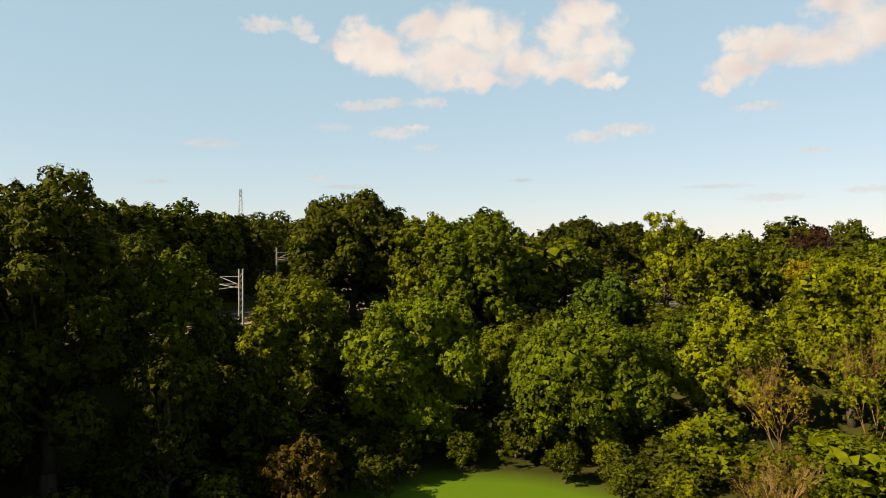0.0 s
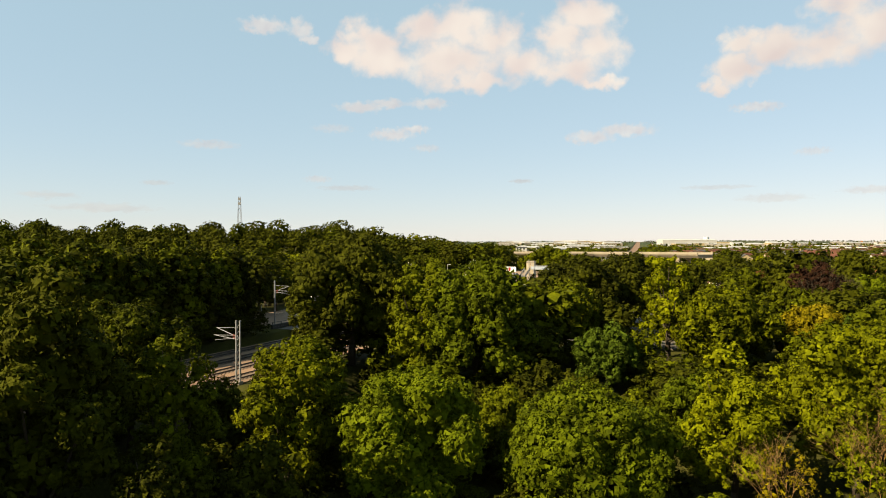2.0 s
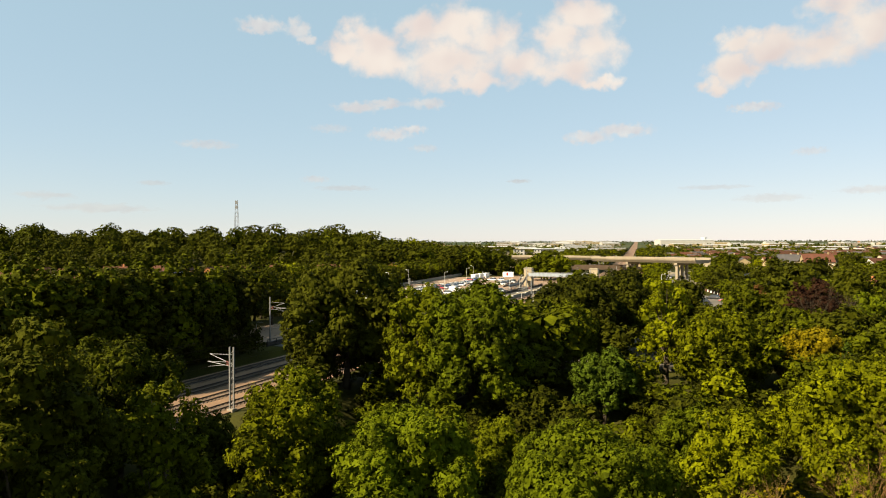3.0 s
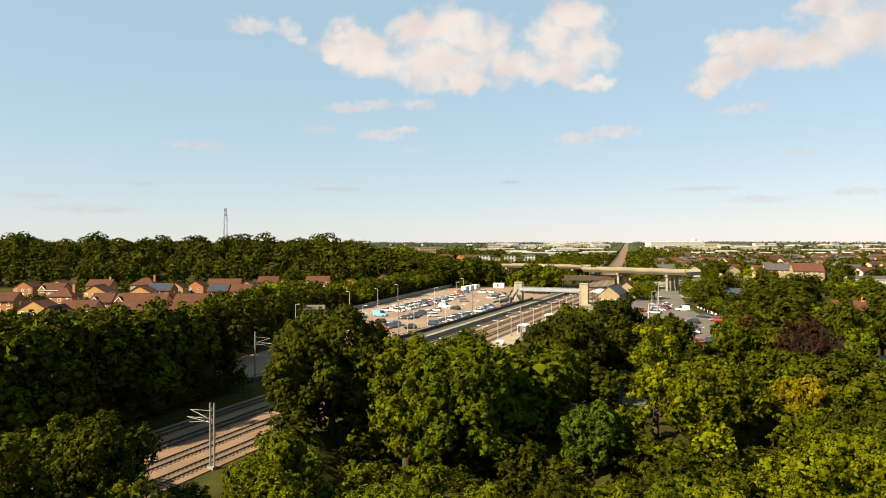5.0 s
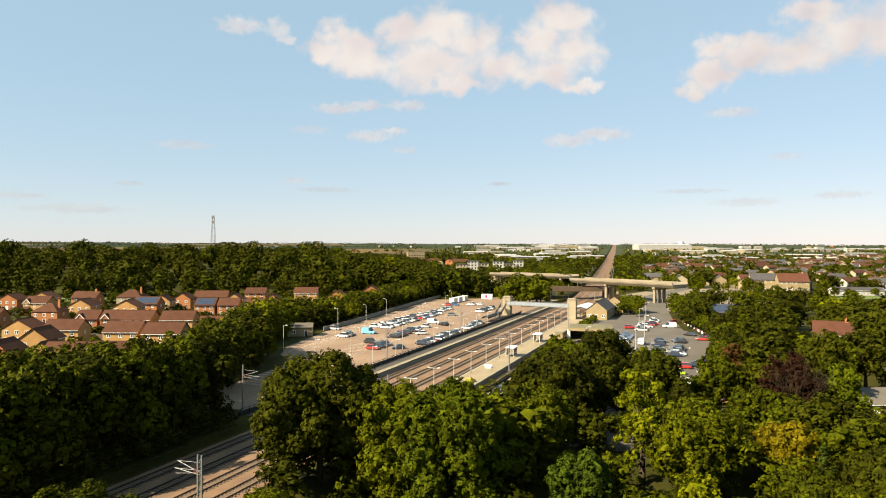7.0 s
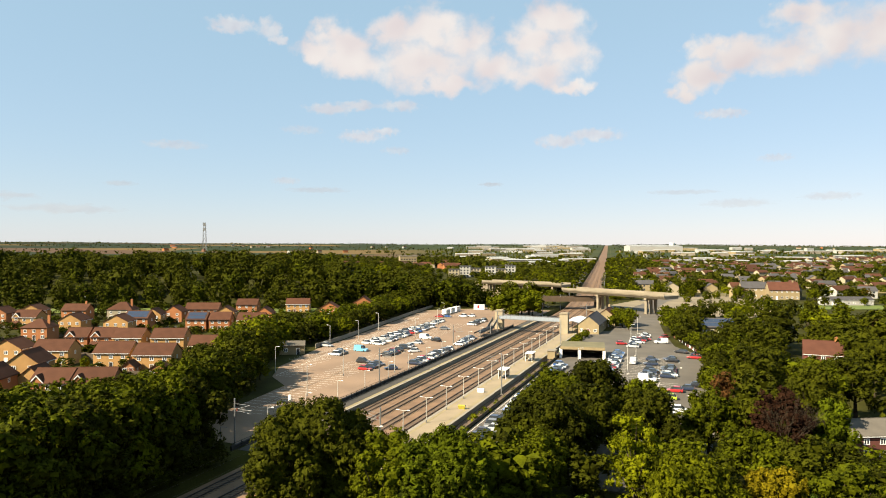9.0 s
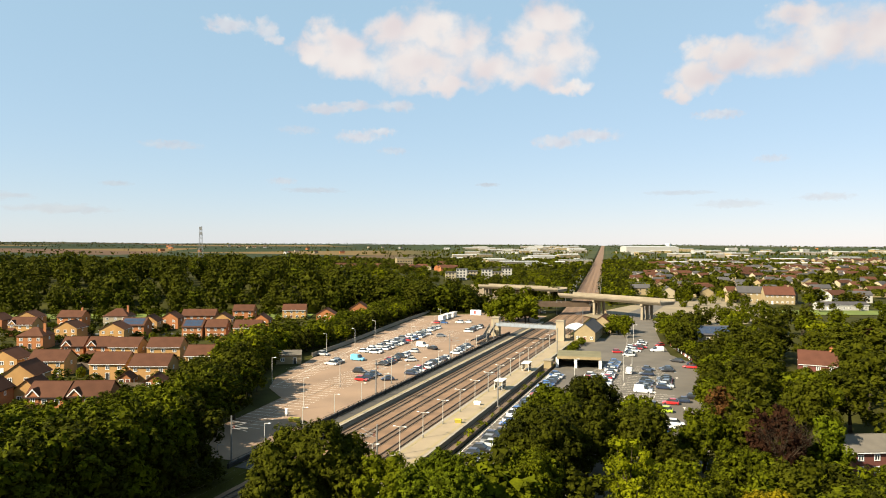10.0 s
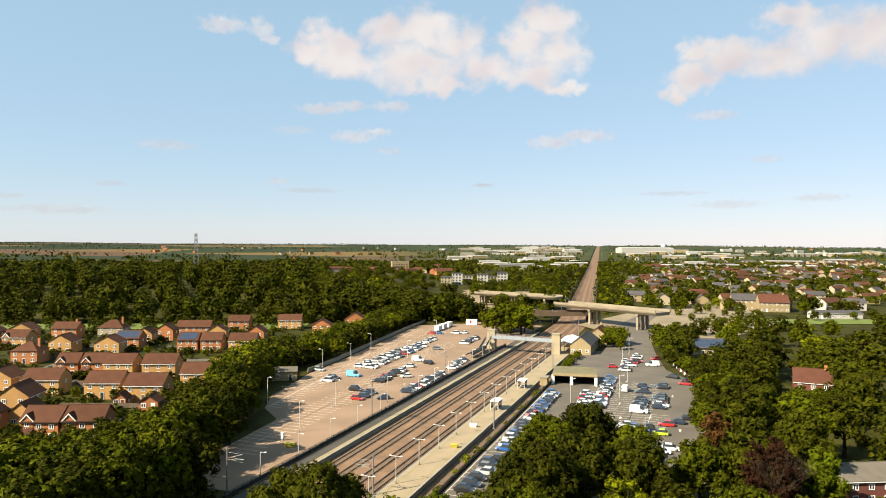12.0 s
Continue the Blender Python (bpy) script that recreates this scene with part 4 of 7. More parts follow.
DOORS = [WHITE, BLACK, BRICK["red"], TIMBER]
SOLAR = material("solar_panel", (0.07, 0.10, 0.17), 0.25, 0.2, 1, 8, per_piece=0.3)
Y_ = "yellow brick house with a brown tiled roof"
O_ = "orange brick house with a brown tiled roof"
G_ = "gabled house end of yellow brick under brown tiles"
# x, y of the front's middle, width, depth, options
ESTATE_A = [
    (-85.9, 206.0, 10.3, 8.6, dict(wall="yellow", label=Y_ + ", timber fence")),
    (-73.0, 202.2, 10.8, 9.0, dict(wall="yellow", label=Y_)),
    (-94.4, 238.0, 9.6, 8.5, dict(wall="yellow", label=Y_)),
    (-81.3, 237.5, 10.8, 9.0, dict(wall="yellow", label=Y_ + " with a small garden")),
    (-112.3, 240.0, 7.2, 8.0, dict(wall="orange", porch=True, label=O_ + " and white gable")),
    (-103.9, 240.0, 7.2, 8.0, dict(wall="orange", porch=True, label=O_ + " and white gable")),
    (-139.0, 264.5, 9.5, 8.5, dict(wall="orange", hip=True, chimney=True, rise=3.0, label="orange brick house with a hipped brown roof")),
    (-138.0, 289.0, 9.0, 9.0, dict(wall="yellow", gable=True, label=G_)),
    (-157.0, 332.0, 11.5, 8.0, dict(wall="orange", chimney=True, label=O_ + " and a chimney")),
    (-137.0, 334.0, 11.5, 9.0, dict(wall="pale", hip=True, chimney=True, rise=3.4, label="pale rendered house with a hipped brown roof")),
    (-118.0, 284.5, 9.5, 9.0, dict(wall="yellow", gable=True, label=G_)),
    (-115.5, 299.0, 10.0, 8.0, dict(wall="orange", solar=True, label=O_ + " and solar panels")),
]
ESTATE_B = [
    (-113.8, 312.0, 7.3, 8.0, dict(wall="yellow", gable=True, label=G_)),
    (-109.0, 325.0, 8.0, 8.0, dict(wall="orange", gable=True, label="gabled house of orange brick under brown tiles")),
    (-100.0, 338.0, 15.6, 8.0, dict(wall="orange", label="long row of orange brick houses")),
    (-88.8, 293.0, 8.4, 8.5, dict(wall="orange", solar=True, label=O_ + " and solar panels")),
    (-79.4, 293.0, 8.4, 8.5, dict(wall="orange", label=O_)),
    (-85.0, 322.0, 8.4, 8.0, dict(wall="yellow", gable=True, label=G_)),
    (-66.0, 290.5, 11.0, 8.6, dict(wall="yellow", label=Y_)),
    (-66.4, 318.0, 7.6, 8.0, dict(wall="orange", gable=True, label="gabled house of orange brick under brown tiles")),
    (-84.4, 362.0, 10.5, 8.0, dict(wall="orange", label=O_)),
    (-60.8, 240.0, 10.5, 9.0, dict(wall="yellow", gable=True, rise=3.2, label=G_)),
    (-56.0, 252.0, 9.0, 9.5, dict(wall="yellow", gable=True, rise=3.0, label=G_)),
    (-63.5, 220.0, 10.0, 8.0, dict(wall="yellow", label=Y_ + " behind a round tree")),
]
ESTATE_C = [
    (-105.8, 211.0, 10.5, 8.0, dict(wall="yellow", label=Y_)),
    (-101.5, 188.5, 8.2, 9.0, dict(wall="yellow", gable=True, rise=3.0, label=G_)),
    (-92.6, 176.0, 6.2, 7.0, dict(wall="yellow", gable=True, eave=3.4, label="low gabled garage of yellow brick")),
    (-99.0, 168.0, 7.0, 8.0, dict(wall="orange", gable=True, label="gabled house of orange brick under brown tiles")),
    (-81.5, 163.0, 8.5, 8.0, dict(wall="orange", porch=True, label=O_ + " behind a conifer")),
    (-72.5, 163.5, 9.0, 8.0, dict(wall="orange", porch=True, label=O_ + " above trees")),
    (-163.0, 302.0, 10.0, 8.5, dict(wall="yellow", porch=True, label=Y_ + " and white gable")),
    (-176.0, 330.0, 10.0, 9.0, dict(wall="yellow", gable=True, label=G_)),
    (-184.0, 318.0, 9.0, 9.0, dict(wall="orange", gable=True, label="gabled house of orange brick under brown tiles")),
    (-59.2, 366.0, 12.0, 8.0, dict(wall="yellow", label=Y_ + " with a conservatory")),
    (-25.2, 368.0, 11.0, 10.0, dict(wall="orange", gable=True, rise=3.6, label="gabled house of orange brick at a wood's edge")),
    (-40.0, 344.0, 9.0, 8.0, dict(wall="orange", gable=True, label="gabled house of orange brick among trees")),
]
ESTATE_D = [
    (-195.0, 417.0, 9.0, 8.0, dict(wall="white", roof="red", chimney=True, label="half-timbered white house with a red tiled roof")),
    (-120.0, 214.0, 9.0, 8.0, dict(wall="yellow", gable=True, label=G_)),
    (-150.0, 246.0, 9.5, 8.0, dict(wall="orange", label=O_)),
    (-172.0, 268.0, 9.5, 8.0, dict(wall="yellow", label=Y_)),
    (-128.0, 190.0, 9.5, 8.0, dict(wall="yellow", label=Y_)),
    (-68.0, 192.0, 5.0, 5.0, dict(wall="orange", gable=True, eave=2.3, rise=1.6, label="small brick garage with a tiled roof")),
    (-77.5, 196.5, 3.4, 4.5, dict(wall="orange", gable=True, eave=2.3, rise=1.4, label="small brick garage with a tiled roof")),
]
for row in (ESTATE_A, ESTATE_B, ESTATE_C, ESTATE_D):
    for x, y, w, d, o in row:
        house(x, y + d / 2, rnd.uniform(-3, 3), w, d, **o)
# right of the station
house(125.5, 207.5, -28, 10.5, 9.0, "red", "red", 4.2, 3.4, chimney=True, label="red brick villa with red tiles and two chimneys", group="houses among the trees")
house(87.6, 131.0, 2, 16.0, 8.5, "red", "stone", 4.9, 1.9, z=-3.2, label="dark red brick house with a grey roof and white windows", group="houses among the trees")
house(66.5, 133.5, 2, 12.0, 7.0, "orange", "brown", 2.6, 1.5, z=-2.6, label="low brick outbuilding with a brown roof", group="houses among the trees")
house(268.0, 417.0, -4, 30.0, 8.0, "white", "grey", 3.4, 1.6, label="long white single-storey building with a grey roof", group="houses among the trees")
house(239.0, 474.0, -14, 18.0, 11.0, "gault", "grey", 7.0, 4.0, chimney=True, label="large yellow brick Victorian building with gables", group="old town houses")
house(252.0, 461.0, -14, 19.0, 12.0, "gault", "red", 6.5, 5.0, chimney=True, label="large yellow brick Victorian house with a red roof", group="old town houses")
house(263.0, 468.0, -14, 9.0, 14.0, "gault", "red", 7.0, 5.0, gable=True, label="gabled wing of yellow brick with a red roof", group="old town houses")
house(126.5, 283.5, -6, 15.0, 10.0, "gault", "grey", 3.2, 3.0, solar=True, label="low building whose grey roof carries solar panels", group="houses among the trees")


# ---- cars ----
def car_shapes(long=4.3, wide=1.78, high=1.46, van=False):
    """Body, cabin glass, roof, wheels, lamps of one kind of car, along +x."""
    L, W, H = long / 2, wide / 2, high
    waist = 0.86 if not van else 1.05

    def ring(x, w, z0, z1, inset):
        return [(x, -w, z0), (x, w, z0), (x, w + 0.02, (z0 + z1) / 2), (x, w - inset, z1), (x, -w + inset, z1), (x, -w - 0.02, (z0 + z1) / 2)]

    body = Shape()
    nose = waist - (0.16 if not van else 0.05)
    body.loft([ring(-L, W * 0.86, 0.34, waist - 0.12, 0.08), ring(-L + 0.12, W * 0.96, 0.24, waist - 0.02, 0.06), ring(-L * 0.55, W, 0.2, waist, 0.05), ring(L * 0.3, W, 0.2, waist, 0.05),
               ring(L * 0.62, W * 0.98, 0.2, nose, 0.08), ring(L - 0.14, W * 0.93, 0.24, nose - 0.1, 0.1), ring(L, W * 0.8, 0.34, nose - 0.22, 0.12)])
    if van:
        xs = (-L + 0.05, -L + 0.18, L * 0.32, L * 0.56)
    else:
        xs = (-L + 0.22, -L * 0.62, L * 0.12, L * 0.52)
    cab = Shape()

    k = 0.2
    lower = [(xs[0], -W + 0.07, waist - 0.02), (xs[3], -W + 0.12, waist - 0.02), (xs[3], W - 0.12, waist - 0.02), (xs[0], W - 0.07, waist - 0.02)]
    upper = [(xs[1], -W + k, H - 0.05), (xs[2], -W + k, H - 0.05), (xs[2], W - k, H - 0.05), (xs[1], W - k, H - 0.05)]
    cab.loft([lower, upper])
    roof = Shape().loft([[(x, y, H - 0.06) for x, y, _ in upper], [(x * 1.0, y * 1.02, H - 0.03) for x, y, _ in upper], [(x * 0.96, y * 0.86, H + 0.03) for x, y, _ in upper]])
    if van:
        roof = Shape().loft([[(xs[0], -W + 0.05, waist - 0.03), (xs[2] - 0.4, -W + 0.05, waist - 0.03), (xs[2] - 0.4, W - 0.05, waist - 0.03), (xs[0], W - 0.05, waist - 0.03)],
                             [(xs[1], -W + k - 0.04, H), (xs[2] - 0.5, -W + k - 0.04, H), (xs[2] - 0.5, W - k + 0.04, H), (xs[1], W - k + 0.04, H)]])
    return body, cab, roof, L, W


def paint(name, rgb):
    m = material("car_paint_" + name, tuple(1.9 * c for c in rgb), 0.28, 0.06, 2, 10)
    m.node_tree.nodes["Principled BSDF"].inputs["Coat Weight"].default_value = 0.6
    return m


PAINT = {k: (paint(n, c), n) for k, n, c in (("w", "white", (0.80, 0.80, 0.79)), ("s", "silver", (0.48, 0.49, 0.50)), ("g", "grey", (0.16, 0.165, 0.17)), ("k", "black", (0.016, 0.016, 0.018)), ("d", "dark blue", (0.02, 0.03, 0.06)),
                                              ("b", "blue", (0.02, 0.09, 0.30)), ("r", "red", (0.42, 0.02, 0.018)), ("n", "brown", (0.12, 0.085, 0.05)), ("l", "lime green", (0.38, 0.52, 0.03)), ("c", "sky blue", (0.16, 0.50, 0.74)), ("v", "white", (0.80, 0.80, 0.79)), ("y", "yellow", (0.75, 0.70, 0.10)))}
RUBBER = material("tyre_rubber", (0.018, 0.018, 0.018), 0.85, 0.2, 1, 10)
ALLOY = material("alloy_rim", (0.45, 0.45, 0.46), 0.35, 0.1, 1, 10, metal=0.6)
LAMP_RED = material("tail_lamp", (0.35, 0.01, 0.01), 0.3, 0.1, 1, 10)
LAMP_CLEAR = material("head_lamp", (0.75, 0.76, 0.78), 0.15, 0.05, 1, 10)
CARS = {}


def car_proto(code, size):
    key = (code, size)
    if key in CARS:
        return CARS[key]
    van = size in ("van", "camper")
    dims = {"hatch": (4.0, 1.74, 1.46), "saloon": (4.5, 1.8, 1.44), "suv": (4.4, 1.84, 1.64), "van": (4.9, 1.92, 1.98), "camper": (4.9, 1.94, 2.05)}[size]
    body, cab, roof, L, W = car_shapes(*dims, van)
    m, word = PAINT[code]
    word2 = {"hatch": "hatchback", "saloon": "saloon car", "suv": "tall family car", "van": "panel van", "camper": "camper van"}[size]
    c = thing("van" if van else "car", (0, 0, -50), 0, word + " " + word2 + " parked in the station car park", "van" if van else "car", "parked cars")
    b = part("body", body, m, c)
    part("cabin_glass", cab, GLASS, c, "dark car windows")
    part("roof", roof, m, c)
    for x in (-L * 0.62, L * 0.6):
        for y in (-W + 0.1, W - 0.1):
            wsh = Shape().rod((x, y - 0.1, 0.31), (x, y + 0.1, 0.31), 0.31, 0.31, 12)
            part("wheel", wsh, RUBBER, c)
    for y in (-W * 0.66, W * 0.66):
        part("headlight", Shape().box(L - 0.2, L - 0.03, y - 0.2, y + 0.2, 0.52, 0.66), LAMP_CLEAR, c)
        part("tail_light", Shape().box(-L - 0.015, -L + 0.1, y - 0.16, y + 0.16, 0.6, 0.78), LAMP_RED, c)
    CARS[key] = [c, False]
    return CARS[key]


HEAD = math.degrees(-AZ)


def park(s, n, code, size=None, turn=0.0):
    size = size or ("van" if code == "v" else "camper" if code == "c" else rnd.choice(("hatch", "hatch", "saloon", "suv")))
    rec = car_proto(code, size)
    at = pose(*P(s, n, 0.035), 0, 0, HEAD + turn + rnd.uniform(-2, 2) + (180 if rnd.random() < 0.5 else 0))
    if not rec[1]:
        rec[0].matrix_world = at
        rec[1] = True
        return rec[0]
    return copy_thing(rec[0], at)


def park_row(s0, n0, s1, n1, codes):
    """One letter a bay; a dot is an empty bay."""
    k = len(codes)
    for i, c in enumerate(codes):
        if c != ".":
            f = i / max(1, k - 1)
            park(s0 + (s1 - s0) * f + rnd.uniform(-0.15, 0.15), n0 + (n1 - n0) * f + rnd.uniform(-0.3, 0.3), c)


park_row(202, -112.3, 217.6, -113.0, "wgk....")
park(212.8, -108.3, "c", "camper")
park(217.6, -124.3, "s")
park_row(228.8, -114.2, 305, -114.2, "w.ww.sn.w.wkw.g.ww.swkws.wsgws")
park_row(228.2, -109.4, 283, -110.8, "ww.wsw.gwsk.rwb.wgksw")
park_row(207, -96.3, 236, -97.6, "kkdrk.kws..s")
park(217.6, -90.9, "w", "hatch", 40)
park(249.1, -99.2, "v", "van", 4)
park(244.8, -93.4, "k", "saloon", -25)
park(278.3, -102.2, "g", "saloon", 8)
park_row(182.2, -91.3, 193.7, -91.1, "rdkd.")
park(193.0, -97.4, "k")
park(185.5, -84.6, "d", "hatch", 30)
park_row(196, -81.4, 226, -81.6, "dgwrwwkkwgkw")
park_row(238, -82.2, 256, -82.8, "wswkgwk")
park_row(298, -96.6, 316, -96.6, "wkdsgwk")
park_row(324, -122, 332, -108, "rb.ww")
park_row(123, -39.2, 133.5, -38.9, "kdks")
park_row(136, -39.1, 142, -39.1, "gdk")
park_row(150, -39.0, 209.5, -39.9, "bwswbgkdk.wrdbgbbdkwsb")
park_row(198, -28.9, 212, -29.4, "wwwrsw")
park_row(197, -24.8, 240, -26.0, "kswdwrwwk.wdsbgdb")
park(222.8, -19.6, "v", "van", 88)
park_row(195.8, -13.6, 230, -14.5, "vkgddk...d..d")
park_row(202.6, -8.6, 233, -9.1, "dwgkkk....kd")
park_row(268, -21.8, 291, -20.6, "w.rkw.s.w")
park(262.5, -27.4, "r", "hatch", 15)
park_row(173.0, -16.8, 180.0, -16.2, "w.s")
park_row(169.7, -13.7, 178, -12.9, "w.sb")
park_row(173, -10.7, 181, -9.8, "bdk.")
park_row(175.3, -7.2, 184.3, -6.4, "l..r")
park_row(187.7, -3.5, 192.6, -0.6, "d.k")
park_row(151.4, -11.7, 160.4, -6.2, "w.bw")
park_row(163.4, -4.4, 166, -4.2, "w.")
park_row(188, 3.2, 191, 3.6, "wr")
park(249.8, -6.4, "k", "saloon", -25)
park(244.8, -1.0, "d", "saloon", -30)
park(239.4, -2.2, "r", "saloon", -5)
park(271.2, -14.0, "v", "van", 20)
park(286.1, -13.7, "r", "hatch", 50)
park(278.0, -19.9, "r", "hatch", 0)
park_row(256.7, -22.9, 276, -23.6, "sgd.wskw")
for code_, rec_ in CARS.items():
    if not rec_[1]:
        bpy.data.objects.remove(rec_[0])


# ---- station buildings ----
def lift_tower(s, n, w, d, h, label, z=0.0):
    x, y, _ = P(s, n)
    t = thing("lift_tower", (x, y, z), HEAD, label, "lift tower", "footbridge lifts")
    part("shaft", Shape().box(-w / 2, w / 2, -d / 2, d / 2, 0, h - 0.5), BRICK["pale"], t)
    part("cornice", Shape().box(-w / 2 - 0.2, w / 2 + 0.2, -d / 2 - 0.2, d / 2 + 0.2, h - 0.5, h - 0.25), CONCRETE, t)
    part("cap", Shape().box(-w / 2 + 0.15, w / 2 - 0.15, -d / 2 + 0.15, d / 2 - 0.15, h - 0.25, h), BRICK["pale"], t)
    for k in range(3):
        part("louvre", Shape().box(-w / 2 - 0.03, -w / 2 + 0.02, -0.5, 0.5, h - 1.6 - k * 0.25, h - 1.45 - k * 0.25), STEEL, t)
    return t


lift_tower(286.5, -52.8, 3.4, 3.2, 8.5, "pale brick lift tower on the island platform")
lift_tower(291.5, -81.8, 3.4, 3.2, 8.2, "pale brick lift tower beside the car park")


def footbridge():
    a, b = Vector(P(289.5, -81.0)), Vector(P(287.0, -54.0))
    along = b - a
    t = thing("footbridge", tuple(a), math.degrees(math.atan2(along.y, along.x)), "steel footbridge with pale blue-grey sides over the tracks", "footbridge")
    L = along.length
    part("deck", Shape().box(0, L, -1.2, 1.2, 4.5, 4.75), STEEL, t)
    for k in (-1, 1):
        side = part("side_panel", Shape().box(0, L, k * 1.2 - 0.04, k * 1.2 + 0.04, 4.75, 5.95), BLUE_STEEL, t)
        for i in range(17):
            x = L * i / 16
            part("post", Shape().box(x - 0.05, x + 0.05, k * 1.2 - 0.1, k * 1.2 + 0.1, 4.5, 6.25), STEEL, side)
        part("handrail", Shape().rod((0, k * 1.2, 6.25), (L, k * 1.2, 6.25), 0.06), STEEL, side)
    for name, x0, x1, n in (("stair", -1.0, -1.0, -1),):
        for i in range(24):
            part("step", Shape().box(-2.6, -0.4, -2.0 - i * 0.34, -1.66 - i * 0.34, 4.4 - i * 0.185 - 0.12, 4.4 - i * 0.185), CONCRETE, t)
        for x in (-2.7, -0.3):
            part("stair_side", Shape().extrude([(x, -1.4, 4.2), (x, -10, -0.1), (x, -10, 1.1), (x, -1.4, 5.6)], (0, 0, 0), (0.08, 0, 0)), STEEL, t)
    return t


BLUE_STEEL = material("blue_grey_steel", (0.55, 0.62, 0.70), 0.4, 0.1, 2, 20)
footbridge()


def flat_shed():
    x, y, _ = P(232.0, -36.6)
    t = thing("flat_roofed_shed", (x, y, 0), HEAD + 8, "low flat-roofed open-fronted building with white piers", "shed")
    part("roof_slab", Shape().box(-7.0, 7.0, -6.5, 6.5, 3.2, 3.75), ROOF["felt"], t)
    part("fascia", Shape().box(-7.05, 7.05, -6.62, -6.5, 2.9, 3.78), BRICK["gault"], t)
    part("wall", Shape().box(-7, 7, 6.0, 6.4, -0.3, 3.2).box(-7, -6.7, -6.3, 6.0, -0.3, 3.2).box(6.7, 7, -6.3, 6.0, -0.3, 3.2), BRICK["gault"], t)
    for x in (-6.85, -1.0, 6.7):
        part("pier", Shape().box(x - 0.45, x + 0.45, -6.45, -5.7, -0.3, 3.2), WHITE, t)
    return t


flat_shed()
sb = P(300, -43.2)
house(sb[0], sb[1], HEAD, 8.4, 24.0, "gault", "grey", 3.9, 3.3, gable=True, label="gabled yellow brick station building with a grey roof", group="station buildings")
sb = P(325, -40.0)
house(sb[0], sb[1], HEAD, 8.0, 16.0, "gault", "brown", 4.6, 3.0, gable=True, chimney=True, label="yellow brick station house with a brown roof", group="station buildings")


def canopy():
    x, y, _ = P(302, -50.5)
    t = thing("platform_canopy", (x, y, 0), HEAD, "white sloping canopy over the platform", "canopy")
    for i in range(6):
        y0 = -11 + i * 3.8
        part("canopy_bay", Shape().extrude([(-3.2, y0, 3.7), (0, y0, 4.6), (3.2, y0, 3.7), (3.2, y0, 3.85), (0, y0, 4.75), (-3.2, y0, 3.85)], (0, 0, 0), (0, 3.74, 0)), WHITE, t)
        part("column", Shape().rod((0, y0 + 1.9, 0), (0, y0 + 1.9, 4.6), 0.11), STEEL, t)
    return t


canopy()
hut = P(223.0, -45.0)
kiosk = thing("equipment_cabin", (hut[0], hut[1], 0), HEAD, "small square cabin with a pale roof beside the shed", "cabin")
part("wall", Shape().box(-1.2, 1.2, -1.5, 1.5, 0, 2.5), BRICK["gault"], kiosk)
part("roof", Shape().box(-1.4, 1.4, -1.7, 1.7, 2.5, 2.75), CONCRETE, kiosk)


def waiting_shelter(s, n):
    x, y, _ = P(s, n)
    t = thing("waiting_shelter", (x, y, 0.06), HEAD, "glazed waiting shelter on the platform", "shelter", "platform shelters")
    for cx in (-1, 1):
        for cy in (-2, 2):
            part("post", Shape().box(cx - 0.05, cx + 0.05, cy - 0.05, cy + 0.05, 0, 2.4), WHITE, t)
    part("roof", Shape().box(-1.25, 1.25, -2.3, 2.3, 2.4, 2.58), WHITE, t)
    part("glazing", Shape().box(-1.02, -0.99, -1.9, 1.9, 0.4, 2.2).box(0.99, 1.02, -1.9, 1.9, 0.4, 2.2), GLASS, t)
    part("bench", Shape().box(-0.3, 0.3, -1.6, 1.6, 0.42, 0.5), STEEL, t)


def cycle_shelter(s, n):
    """Dark hooped shelter open at the front."""
    x, y, _ = P(s, n)
    t = thing("cycle_shelter", (x, y, 0.03), HEAD, "dark hooped cycle shelter beside the footbridge stair", "cycle shelter", "cycle shelters")
    arc = [(1.3 * math.cos(a), 1.4 + 0.9 * math.sin(a)) for a in [math.pi * k / 8 for k in range(9)]]
    part("canopy", Shape().loft([[(u, v, w) for u, w in arc] + [(u * 0.95, v, w - 0.05) for u, w in arc[::-1]] for v in (-5, 5)]), BLACK, t)
    for v in (-4.8, -1.6, 1.6, 4.8):
        for u in (-1.28, 1.28):
            part("post", Shape().box(u - 0.04, u + 0.04, v - 0.04, v + 0.04, 0, 1.42), STEEL, t)
    for v in range(-4, 5, 2):
        part("stand", Shape().rod((-0.6, v, 0), (-0.6, v, 0.8), 0.03).rod((-0.6, v, 0.8), (0.6, v, 0.8), 0.03).rod((0.6, v, 0.8), (0.6, v, 0), 0.03), STEEL, t)


cycle_shelter(266, -82.4)
cycle_shelter(277, -82.6)
waiting_shelter(216, -50.5)
waiting_shelter(186, -50.8)


